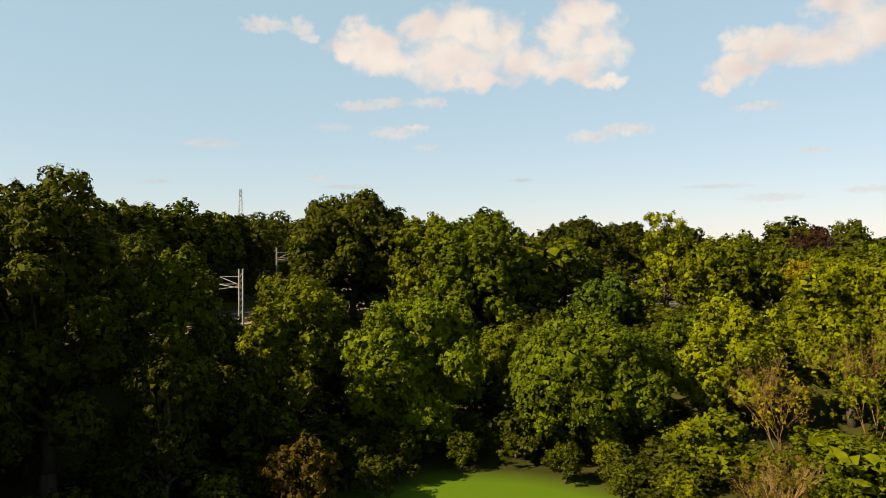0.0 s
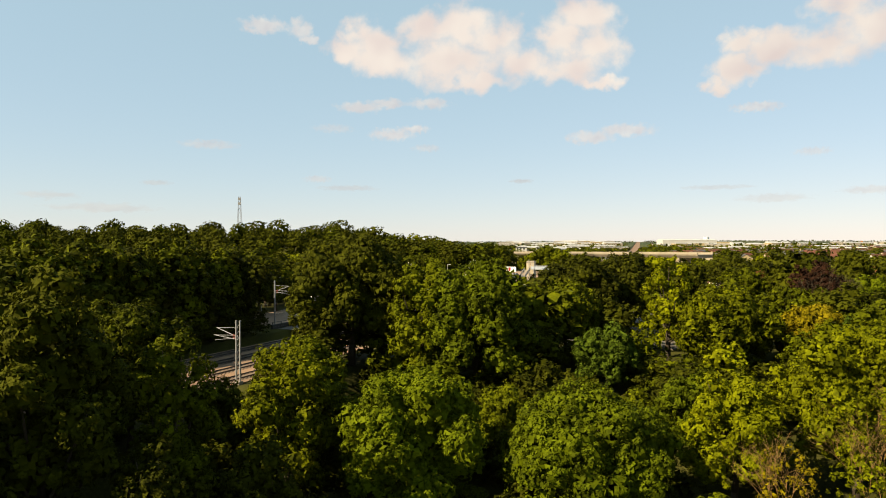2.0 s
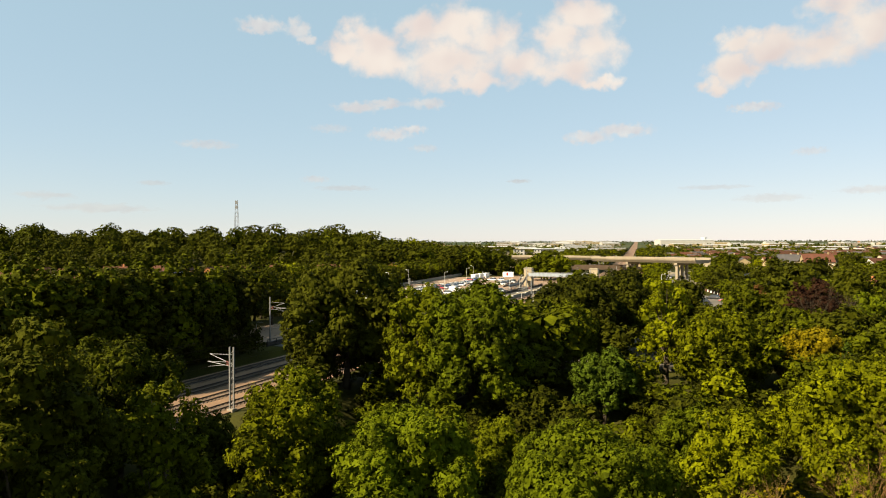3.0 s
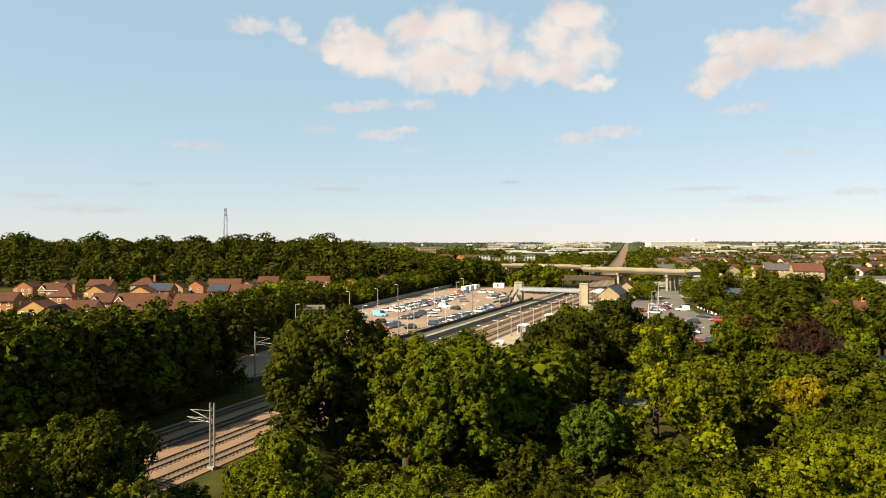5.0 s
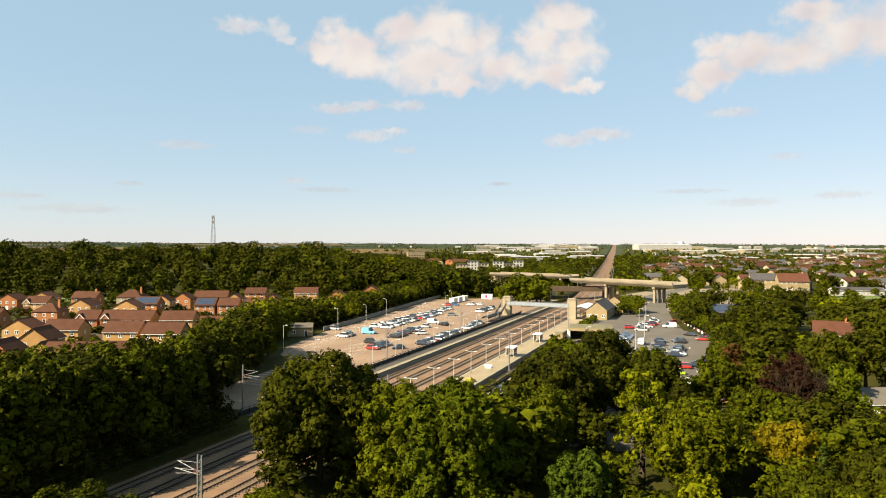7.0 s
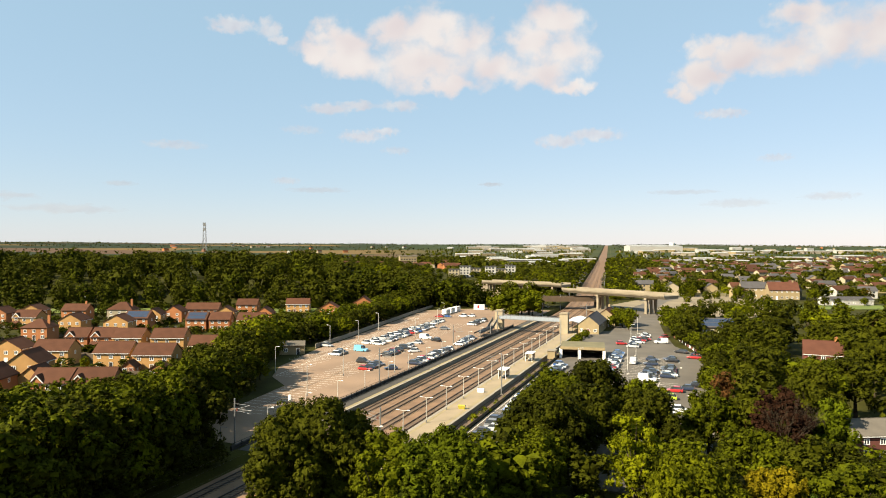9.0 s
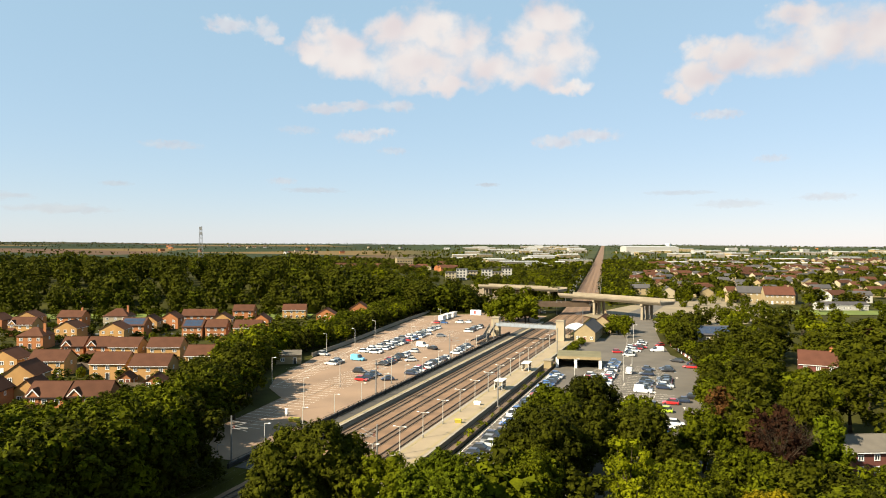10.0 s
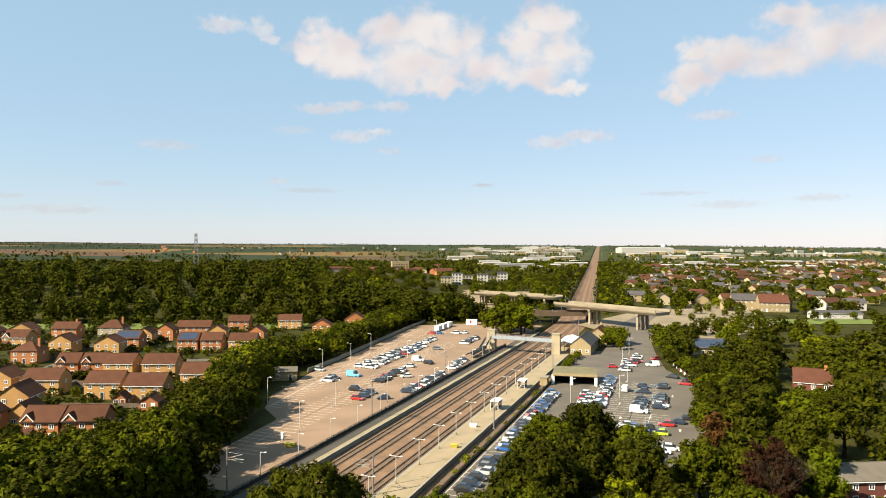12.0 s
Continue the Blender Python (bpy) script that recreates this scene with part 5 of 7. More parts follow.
def bin_box(s, n, m, label, w=0.8):
    x, y, _ = P(s, n, 0.06)
    t = thing("grit_bin", (x, y, 0.03), HEAD + 6, label, "bin")
    part("tub", Shape().loft([[(-w * 0.8, -w * 0.45, 0), (w * 0.8, -w * 0.45, 0), (w * 0.8, w * 0.45, 0), (-w * 0.8, w * 0.45, 0)], [(-w, -w * 0.55, 0.7), (w, -w * 0.55, 0.7), (w, w * 0.55, 0.7), (-w, w * 0.55, 0.7)]]), m, t)
    part("lid", Shape().loft([[(-w * 1.05, -w * 0.6, 0.7), (w * 1.05, -w * 0.6, 0.7), (w * 1.05, w * 0.6, 0.7), (-w * 1.05, w * 0.6, 0.7)], [(-w * 0.9, -w * 0.2, 0.95), (w * 0.9, -w * 0.2, 0.95), (w * 0.9, w * 0.2, 0.95), (-w * 0.9, w * 0.2, 0.95)]]), m, t)


YELLOW = material("yellow_plastic", (0.75, 0.62, 0.06), 0.5, 0.1, 1, 10)
bin_box(135.8, -84.4, YELLOW, "yellow grit bin in the car park", 1.3)
bin_box(148, -50.0, YELLOW, "yellow grit bin on the platform")
bin_box(166, -51.2, WHITE, "white box on the platform", 0.9)


# ---- lamps, masts, fences ----
LAMP_PAINT = material("pale_lamp_paint", (0.95, 0.92, 0.84), 0.5, 0.08, 2, 20)


def lamp_post(s, n, h, arms, label, group, z=0.04, reach=1.0):
    x, y, _ = P(s, n)
    t = thing("lamp_post", (x, y, z), HEAD, label, "lamp post", group)
    part("pole", Shape().rod((0, 0, 0), (0, 0, h), 0.095, 0.065, 8), LAMP_PAINT, t)
    part("base", Shape().rod((0, 0, 0), (0, 0, 0.6), 0.13, 0.12, 8), STEEL, t)
    for k in arms:
        a = part("arm", Shape().rod((0, 0, h - 0.03), (k * reach, 0, h + 0.08), 0.05), LAMP_PAINT, t)
        part("lantern", Shape().loft([[(k * (reach - 0.2), -0.16, h + 0.02), (k * (reach + 0.4), -0.16, h + 0.05), (k * (reach + 0.4), 0.16, h + 0.05), (k * (reach - 0.2), 0.16, h + 0.02)], [(k * (reach - 0.1), -0.09, h + 0.17), (k * (reach + 0.3), -0.09, h + 0.19), (k * (reach + 0.3), 0.09, h + 0.19), (k * (reach - 0.1), 0.09, h + 0.17)]]), LAMP_PAINT, a)
    return t


first = None
for i in range(14):
    s = 110.5 + i * 11.8
    if first is None:
        first = lamp_post(s, -52.9, 5.2, (-1, 1), "slim grey twin-armed platform lamp", "platform lamps")
    else:
        copy_thing(first, pose(*P(s, -52.9, 0.06), 0, 0, HEAD))
first = None
for i in range(12):
    s = 116.0 + i * 13.7
    if first is None:
        first = lamp_post(s, -78.6, 5.0, (1,), "slim grey single-armed platform lamp", "platform lamps")
    else:
        copy_thing(first, pose(*P(s, -78.6, 0.06), 0, 0, HEAD))
first = None
for s, n in ((146.6, -88.7), (172.0, -92.8), (181.6, -81.6), (235.4, -121.1), (263.0, -126.0), (218.4, -123.5), (168.4, -112.4), (250, -104), (290, -110), (320, -118), (208, -20), (160, -10), (236, -20), (262, -24), (198, -32.5), (290, -24)):
    if first is None:
        first = lamp_post(s, n, 7.5, (1,), "tall grey car park lamp", "car park lamps")
    else:
        copy_thing(first, pose(*P(s, n, 0.035), 0, 0, HEAD + (180 if n < -115 else 0)))


def mast(s, n, h, side, label, z=-1.0, twin=False):
    """An electrification mast with cantilever arms on the side of the tracks."""
    x, y, _ = P(s, n, 0, True)
    t = thing("catenary_mast", (x, y, z), HEAD, label, "catenary mast", "electrification masts")
    part("footing", Shape().box(-0.4, 0.4, -0.4, 0.4, -0.5, 0.25), CONCRETE, t)
    if twin:
        for k in (-0.28, 0.28):
            part("upright", Shape().box(k - 0.07, k + 0.07, -0.09, 0.09, 0.2, h), STEEL, t)
        z0 = 0.6
        while z0 < h - 0.6:
            part("lacing", Shape().rod((-0.25, 0, z0), (0.25, 0, z0 + 0.5), 0.03, 0.03, 4), STEEL, t)
            z0 += 0.75
    else:
        part("upright", Shape().rod((0, 0, 0.2), (0, 0, h), 0.17, 0.13, 8), STEEL, t)
    for k, (z0, z1, l) in enumerate(((h - 2.0, h - 1.0, 3.2), (h - 2.3, h - 1.9, 3.6))):
        a = part("cantilever", Shape().rod((0, 0, z0), (side * l, 0, z1), 0.045).rod((0, 0, z1 + 0.1), (side * l, 0, z1), 0.03), STEEL, t)
        part("insulator", Shape().rod((side * 0.35, 0, z0 + 0.12), (side * 0.75, 0, z0 + 0.25), 0.09, 0.09, 8), BRICK["red"], a)
    part("registration_arm", Shape().rod((side * 1.0, 0, h - 2.2), (side * 3.4, 0, h - 2.5), 0.03), STEEL, t)
    return t


mast(66.6, -54.6, 7.5, -1, "twin-legged grey catenary mast with arms over the track", twin=True)
mast(106.0, -78.7, 9.8, 1, "tall single grey catenary mast beside the car park fence")
x, y, _ = P(102.5, -79.0)
post = thing("signal_post", (x, y, -1.0), HEAD, "slim white post with a short arm beside the catenary mast", "post")
part("upright", Shape().rod((0, 0, 0), (0, 0, 5.6), 0.07, 0.06, 8), STEEL, post)
part("arm", Shape().rod((0, 0, 5.55), (1.4, 0, 5.6), 0.05), STEEL, post)
x, y, _ = P(139.2, -88.7)
meter = thing("pay_machine", (x, y, 0.03), HEAD, "white parking pay machine on a post", "pay machine")
part("cabinet", Shape().box(-0.28, 0.28, -0.2, 0.2, 0.5, 1.8), WHITE, meter)
part("plinth", Shape().box(-0.25, 0.25, -0.18, 0.18, 0, 0.5), STEEL, meter)
mast(164.9, -78.4, 10.6, 1, "tall single grey catenary mast beside the car park fence")
mast(115.5, -54.4, 8.2, -1, "single grey catenary mast at the platform's end")
mast(169.5, -46.9, 10.4, -1, "tall single grey catenary mast beside the island platform")
mast(222, -78.4, 10.2, 1, "tall single grey catenary mast")
mast(254.6, -48.2, 10.2, -1, "tall single grey catenary mast beside the island platform")
mast(276, -78.4, 10.2, 1, "tall single grey catenary mast")
for i in range(8):
    for n, side in ((-74.5, 1), (-52.6, -1)):
        mast(345 + i * 55, n, 8.5, side, "grey catenary mast beside the far line")

wires = Shape()
for n in TRACKS:
    for h in (4.3, 5.4):
        wires.rod(P(20, n, h), P(345, n, h), 0.008, 0.008, 3)
solo("overhead_wires", wires, BLACK, "thin overhead line wires above the tracks", "wires", kind="stuff")


def fence(n, s0, s1, h, mat, label, gap=2.6, rail_z=(0.5, 1.0), panel=False, z=0.03):
    t = thing("fence", (0, 0, 0), 0, label, "fence")
    k = round((s1 - s0) / gap)
    for i in range(k + 1):
        s = s0 + (s1 - s0) * i / k
        x, y, _ = P(s, n)
        part("post", Shape().box(x - 0.06, x + 0.06, y - 0.06, y + 0.06, z, z + h), mat, t)
    for r in rail_z:
        part("rail", Shape().rod(P(s0, n, z + r), P(s1, n, z + r), 0.06, 0.06, 4), mat, t)
    if panel:
        part("panel", Shape().loft([[P(s, n - 0.03, z), P(s, n + 0.03, z), P(s, n + 0.03, z + h * 0.9), P(s, n - 0.03, z + h * 0.9)] for s in (s0, s1)]), mat, t)
    return t


fence(-77.7, 104, 300, 1.3, BLACK, "black steel railings between car park and platform", 2.6, (0.3, 0.75, 1.25))
# solid black band along the railings, standing in for them and their shadow
part("kerb", Shape().loft([[P(s, -78.1, 0), P(s, -77.85, 0), P(s, -77.85, 0.85), P(s, -78.1, 0.85)] for s in (104, 300)]), BLACK, bpy.data.objects["fence"])
fence(-43.6, 104, 262, 1.5, TIMBER, "dark weathered fence between siding and car park", 2.4, (0.4, 1.2), True, -0.6)
strip("bank", -44.2, -43.7, 104, 262, -1.1, -0.3, CONCRETE, "low concrete edge of the car park above the siding", "retaining wall", 1)


def board_fence(a, b, h, z, label):
    """Timber boards between two ground points."""
    a, b = Vector((*a, z)), Vector((*b, z))
    t = thing("timber_fence", tuple(a), math.degrees(math.atan2(b.y - a.y, b.x - a.x)), label, "fence", "garden fences")
    L = (b - a).length
    k = int(L / 0.9)
    for i in range(k):
        part("board_panel", Shape().box(i * L / k + 0.01, (i + 1) * L / k - 0.01, -0.03, 0.03, 0, h + (0.05 if i % 2 else 0)), TIMBER, t)
    part("rail", Shape().box(0, L, 0.03, 0.09, h * 0.7, h * 0.7 + 0.08), TIMBER, t)


board_fence((-96, 194.5), (-66, 193.0), 1.8, 0, "weathered timber garden fence")
board_fence((-66, 193.0), (-60, 205), 1.8, 0, "weathered timber garden fence")
board_fence((-122, 226), (-98, 224), 1.8, 0, "weathered timber garden fence")
board_fence((-100, 262), (-64, 258), 1.8, 0, "weathered timber garden fence")
low_wall = thing("boundary_wall", (0, 0, 0), 0, "pale low wall behind the car park", "wall", kind="structure")
for (s0, n0), (s1, n1) in zip(((213, -126.2), (237, -128.2), (270, -132.6), (333, -140.4)), ((237, -128.2), (270, -132.6), (333, -140.4), (372, -144))):
    part("wall_panel", Shape().loft([[P(s, n - 0.1, 0), P(s, n + 0.1, 0), P(s, n + 0.1, 1.5), P(s, n - 0.1, 1.5)] for s, n in ((s0, n0), (s1, n1))]), CONCRETE, low_wall)

gate = P(200.5, -127.5)
house(gate[0], gate[1], HEAD + 30, 8.0, 6.0, "gault", "stone", 3.0, 1.0, label="small low hut with a grey roof at the car park's edge", group="station buildings")
for i, (s, n) in enumerate(((339, -124), (347.5, -124.3), (356, -124.2))):
    x, y, _ = P(s, n)
    t = thing("container", (x, y, 0.03), HEAD + 90, "white steel storage container in the car park", "container", "storage containers")
    bx = Shape().box(-3.0, 3.0, -1.2, 1.2, 0.1, 2.6)
    for k in range(12):
        bx.box(-2.9 + k * 0.5, -2.7 + k * 0.5, -1.25, 1.25, 0.2, 2.5)
    part("box", bx, WHITE, t)
    part("door_bar", Shape().rod((3.03, 0, 0.2), (3.03, 0, 2.5), 0.03), STEEL, t)
x, y, _ = P(369.8, -115.5)
t = thing("site_cabin", (x, y, 0.03), HEAD + 8, "white site cabin with a red panel", "cabin")
part("box", Shape().box(-3.0, 3.0, -1.3, 1.3, 0.1, 2.8), WHITE, t)
part("red_panel", Shape().box(-0.9, 0.1, -1.34, -1.28, 0.8, 2.5), PAINT["r"][0], t)


# ---- viaduct and road bridge ----
def viaduct(a, b, z0, z1, width, piers, label):
    """Concrete deck on portal piers between two ground points."""
    a, b = Vector((*a, 0)), Vector((*b, 0))
    t = thing("viaduct", tuple(a), math.degrees(math.atan2(b.y - a.y, b.x - a.x)), label, "viaduct", "old road viaduct")
    L, W = (b - a).length, width / 2
    part("deck", Shape().extrude([(0, -W, z0 - 0.4), (0, -W * 0.8, z0 - 1.7), (0, W * 0.8, z0 - 1.7), (0, W, z0 - 0.4), (0, W, z0), (0, -W, z0)], (0, 0, 0), (L, 0, z1 - z0)), DECK, t)
    for k in (-1, 1):
        part("parapet", Shape().extrude([(0, k * W - 0.25, z0), (0, k * W + 0.25, z0), (0, k * W + 0.25, z0 + 1.1), (0, k * W - 0.25, z0 + 1.1)], (0, 0, 0), (L, 0, z1 - z0)), DECK, t)
    for f in piers:
        x, z = f * L, z0 + (z1 - z0) * f - 1.7
        part("crosshead", Shape().box(x - 0.8, x + 0.8, -W * 0.8, W * 0.8, z - 1.1, z), DECK, t)
        for y in (-W * 0.62, 0, W * 0.62):
            part("pier", Shape().box(x - 0.7, x + 0.7, y - 0.55, y + 0.55, -0.5, z - 1.1), DECK, t)
    return t


viaduct((94.5, 411), (134.5, 353), 9.9, 10.2, 13, (0.36, 0.82), "cut-off concrete road viaduct on tall piers")
viaduct((105, 466), (56, 510), 9.2, 9.0, 13, (0.12, 0.55, 0.95), "cut-off concrete road viaduct on tall piers")


def road_bridge():
    a, b = Vector((76.5, 400.5, 0)), Vector((108.0, 400.5, 0))
    t = thing("road_bridge", tuple(a), math.degrees(math.atan2(b.y - a.y, b.x - a.x)), "low brown road bridge over the railway", "bridge")
    L = (b - a).length
    part("deck", Shape().box(-2, L + 2, -5, 5, 3.9, 4.7), CONCRETE, t)
    for k in (-5, 5):
        part("parapet", Shape().box(-2, L + 2, k - 0.2, k + 0.2, 3.7, 6.2), BROWN, t)
    for x in (-2, L):
        part("abutment", Shape().box(x, x + 2, -4.7, 4.7, -1.2, 3.9), BROWN, t)


BROWN = material("brown_brick_parapet", (0.20, 0.13, 0.075), 0.9, 0.2, 3, 30)
road_bridge()
slab("demolition_ground", [(450, -98), (520, -100), (640, -140), (650, -205), (587, -206), (458, -170), (440, -140)], material("bare_earth", (0.45, 0.32, 0.18), 0.95, 0.3, 12, 40, 0.3), "bare sandy earth of a demolition site", "bare ground", -0.3, 0.02)
slab("demolition_ground", [(345, -30), (395, -60), (470, -40), (545, -5), (535, 36), (440, 48), (395, 30), (330, -5)], material("bare_earth_pale", (0.42, 0.33, 0.20), 0.95, 0.35, 15, 40, 0.3), "bare sandy earth beside the viaduct", "bare ground", -0.3, 0.018)


# ---- woods, gardens, town ----
def clear(s, n):
    """Free of railway, car parks and buildings."""
    if -81 < n - bend(s) < -43 or (104 < s < 380 and -44 < n < 8):
        return False
    return True


HOUSES = [o.matrix_world.translation.copy() for o in scene.objects if o.name.split(".")[0] in ("house", "viaduct")]


def free(x, y, r):
    return all((h.x - x) ** 2 + (h.y - y) ** 2 > r * r for h in HOUSES)


def scatter(count, box, heights, kinds, group, gap=5.0, test=None, wide=1.0, joined=False):
    """Trees at random places of a stretch of the plan."""
    placed, tries = [], 0
    while len(placed) < count and tries < count * 40:
        tries += 1
        x, y = rnd.uniform(box[0], box[1]), rnd.uniform(box[2], box[3])
        s, n = SN(x, y)
        if (62 < x < 95 and y < 130 and x > 0.60 * y) or not clear(s, n) or (test and not test(x, y, s, n)) or not free(x, y, 8.5):
            continue
        if any((x - a) ** 2 + (y - b) ** 2 < gap * gap for a, b in placed):
            continue
        placed.append((x, y))
        (join_in if joined else grow)(x, y, rnd.uniform(*heights), rnd.choice(kinds), rnd.random() * 360, group, wide)


EDGE = ((158, -105), (168, -114), (190, -123), (213, -129), (237, -131), (270, -135.5), (333, -143.5), (374, -148), (392, -150))
for row, back in enumerate((1.5, 7.0, 12.5)):
    for (s0, n0), (s1, n1) in zip(EDGE, EDGE[1:]):
        k = max(1, round((s1 - s0) / 6.2))
        for i in range(k):
            f = (i + rnd.random() * 0.6) / k
            x, y, _ = P(s0 + (s1 - s0) * f, n0 + (n1 - n0) * f - back - (3.0 if s0 < 236 else 0) + rnd.uniform(-1, 1))
            if (x + 39.5) ** 2 + (y - 233) ** 2 > 62 and free(x, y, 6.0):
                (grow if row == 0 else join_in)(x, y, rnd.uniform(6.0, 9.5) + (-2.5 if s0 < 213 and row == 0 else 2.5 if s0 < 213 else 1.0 if s0 < 236 else 0) + row * 0.5, rnd.choice((0, 1, 1, 0, 3, 4)), rnd.random() * 360, "trees beside the station", 1.1)


def lane(name, pts, w, label):
    for i, ((x0, y0), (x1, y1)) in enumerate(zip(pts, pts[1:])):
        d = Vector((x1 - x0, y1 - y0, 0)).normalized() * (w / 2)
        solo(name, Shape().prism([(x0 + d.y - d.x, y0 - d.x - d.y), (x1 + d.y + d.x, y1 - d.x + d.y), (x1 - d.y + d.x, y1 + d.x + d.y), (x0 - d.y - d.x, y0 + d.x - d.y)], -0.2, 0.02 + 0.004 * i), ASPHALT, label, "road", kind="structure")


lane("road", ((-230, 236), (-128, 227), (-98, 226)), 5.5, "grey estate road between the houses")
lane("road", ((-128, 227), (-126, 275), (-62, 272)), 5.0, "grey estate road between the houses")
lane("road", ((-200, 305), (-120, 308), (-60, 306)), 5.0, "grey estate road between the houses")
# front row of the wood behind the estate, then the wood itself
for i in range(23):
    join_in(-318 + i * 12.6 + rnd.uniform(-2, 2), 392 + rnd.uniform(-3, 3), rnd.uniform(11.5, 17), rnd.choice((1, 0, 1, 1, 0)), rnd.random() * 360, "woodland behind the estate", 1.05)
scatter(95, (-330, -30, 410, 520), (10, 20.5), (0, 1, 1, 0, 1, 1, 1), "woodland behind the estate", 13.5, lambda x, y, s, n: x < -0.098 * y, 1.0, True)
scatter(80, (-360, -60, 520, 680), (9, 15), (0, 1, 1, 1, 1), "woodland behind the estate", 11.0, lambda x, y, s, n: x < -0.11 * y, 1.3, True)
scatter(34, (-48, 42, 398, 428), (13, 17), (0, 1, 0, 1), "woodland behind the estate", 6.0, lambda x, y, s, n: n - bend(s) < -125, 1.2, True)
scatter(40, (-60, 45, 428, 475), (8, 11), (0, 1, 0, 1, 3), "woodland behind the estate", 6.0, lambda x, y, s, n: n - bend(s) < -140, 1.3, True)
scatter(50, (-75, 45, 475, 700), (5, 7.5), (0, 1, 0, 1, 3), "woodland behind the estate", 7.0, lambda x, y, s, n: n - bend(s) < -205, 1.5, True)
scatter(70, (-60, 160, 640, 960), (6, 9), (0, 1, 0, 1, 3), "woodland behind the estate", 9.0, lambda x, y, s, n: n - bend(s) < -110 and not (30 < x < 145 and 695 < y < 800), 1.5, True)
scatter(26, (-200, -60, 155, 360), (3.0, 5.5), (0, 1, 3, 6), "trees among the houses", 7.0, lambda x, y, s, n: n < -165, 1.0, True)
for i in range(15):
    x, y, _ = P(132 + i * 8.5 + rnd.uniform(-1, 1), (11.0 if 150 < 132 + i * 8.5 < 240 else 8.5) + rnd.uniform(-1.5, 1.5))
    if math.hypot(x - 66, y - 144) > 9:
        grow(x, y, rnd.uniform(8, 11.5), rnd.choice((0, 1, 1, 0, 1)), rnd.random() * 360, "trees beside the station", 1.3)


def open_view(x, y, s, n):
    """Keeps the villa, the low building and the lawns from being overgrown."""
    for hx, hy, back, half in ((125.5, 206, 50, 8), (129, 283, 40, 9), (88.5, 132, 34, 12)):
        d = math.hypot(hx, hy)
        f, g = (x * hx + y * hy) / d, (x * hy - y * hx) / d
        if d - back < f < d + 9 and abs(g) < half:
            return False
    return True


scatter(26, (50, 215, 118, 300), (11, 15.5), (1, 1, 1, 0, 4), "trees beside the station", 10.5, lambda x, y, s, n: 9 < n < 42 and s < 268 and open_view(x, y, s, n), 1.2)
scatter(44, (90, 330, 118, 300), (9.5, 14.5), (1, 1, 1, 0), "trees among the gardens", 12.5, lambda x, y, s, n: 42 <= n < 190 and s < 300 and open_view(x, y, s, n), 1.25, True)
for x, y, h in ((112, 190, 7.5), (117, 191, 6.5), (122, 190, 7.5), (129, 195, 7), (107, 186, 8), (119, 183, 8.5), (126, 186, 9), (134, 199, 8), (114, 181, 9.5)):
    grow(x, y, h, 0, x * 7, "trees among the gardens", 1.3)
for s_, n_, h_, k_ in ((402, 14, 7, 0), (410, 22, 8, 3), (418, 8, 5, 3), (424, 30, 7, 0), (432, 18, 4, 3), (440, 0, 5, 0), (446, 36, 8, 0), (455, 12, 4, 3), (462, 28, 6, 0), (470, -8, 6, 3), (478, 20, 5, 0), (486, 4, 7, 0), (495, 30, 8, 0), (505, 10, 6, 3), (515, -12, 7, 0), (520, 24, 9, 0), (396, 34, 9, 0), (388, 24, 8, 0), (404, 44, 9, 1), (380, 12, 8, 0), (372, 4, 9, 1)):
    x, y, _ = P(s_, n_)
    join_in(x, y, h_, k_, s_ * 3, "scrub on the cleared ground", 1.1)
scatter(26, (90, 330, 118, 290), (3, 6), (0, 1, 3), "trees among the gardens", 6.5, lambda x, y, s, n: 14 < n < 190 and s < 290, 1.5, True)
for x, y, h, k, w in ((160, 258, 11.5, 3, 1.75), (170, 262, 10, 3, 1.5), (163.5, 300, 12.5, 4, 0.9), (181, 309, 13.5, 4, 0.9), (158, 304, 9, 1, 1.2), (175, 300, 9, 0, 1.2), (190, 318, 9, 3, 1.3), (205, 322, 10, 0, 1.2),
                      (148, 306, 10.5, 3, 1.0), (143, 300, 9, 0, 1.1), (152, 316, 8, 3, 1.1), (200, 292, 9, 0, 1.3), (215, 300, 10, 1, 1.3), (228, 314, 10, 0, 1.3), (241, 330, 11, 1, 1.3), (250, 350, 10, 0, 1.2), (188, 280, 9, 1, 1.3), (196, 268, 9, 1, 1.4), (212, 280, 8, 3, 1.4), (226, 292, 10, 0, 1.3), (181, 262, 8, 7, 1.3),
                      (267, 447, 13, 1, 1.1), (262, 440, 9, 0, 1.1), (222, 462, 8, 0, 1.1), (206, 500, 13, 0, 1.3), (216, 506, 11, 0, 1.3), (222, 480, 8, 3, 1.2), (290, 440, 10, 1, 1.7), (300, 446, 9, 5, 1.4), (281, 436, 9, 1, 1.4), (276, 452, 11, 0, 1.1)):
    grow(x, y, h, k, rnd.random() * 360, "trees among the gardens", w)
for i in range(24):
    s_ = 272 + (i % 8) * 9.0
    x, y, _ = P(s_ + rnd.uniform(-2, 2), -6 - 0.13 * (s_ - 272) + (0, 7, 14)[i // 8] + rnd.uniform(-1.5, 1.5))
    if open_view(x, y, 0, 0):
        grow(x, y, rnd.uniform(8.5, 11.5) if i > 7 else rnd.uniform(6.5, 9.5), rnd.choice((1, 0, 1, 1)), rnd.random() * 360, "trees beside the station", 1.15)
scatter(10, (60, 140, 240, 300), (6, 9), (0, 3, 1), "trees beside the station", 5.0, lambda x, y, s, n: 9 < n < 30 and open_view(x, y, s, n))
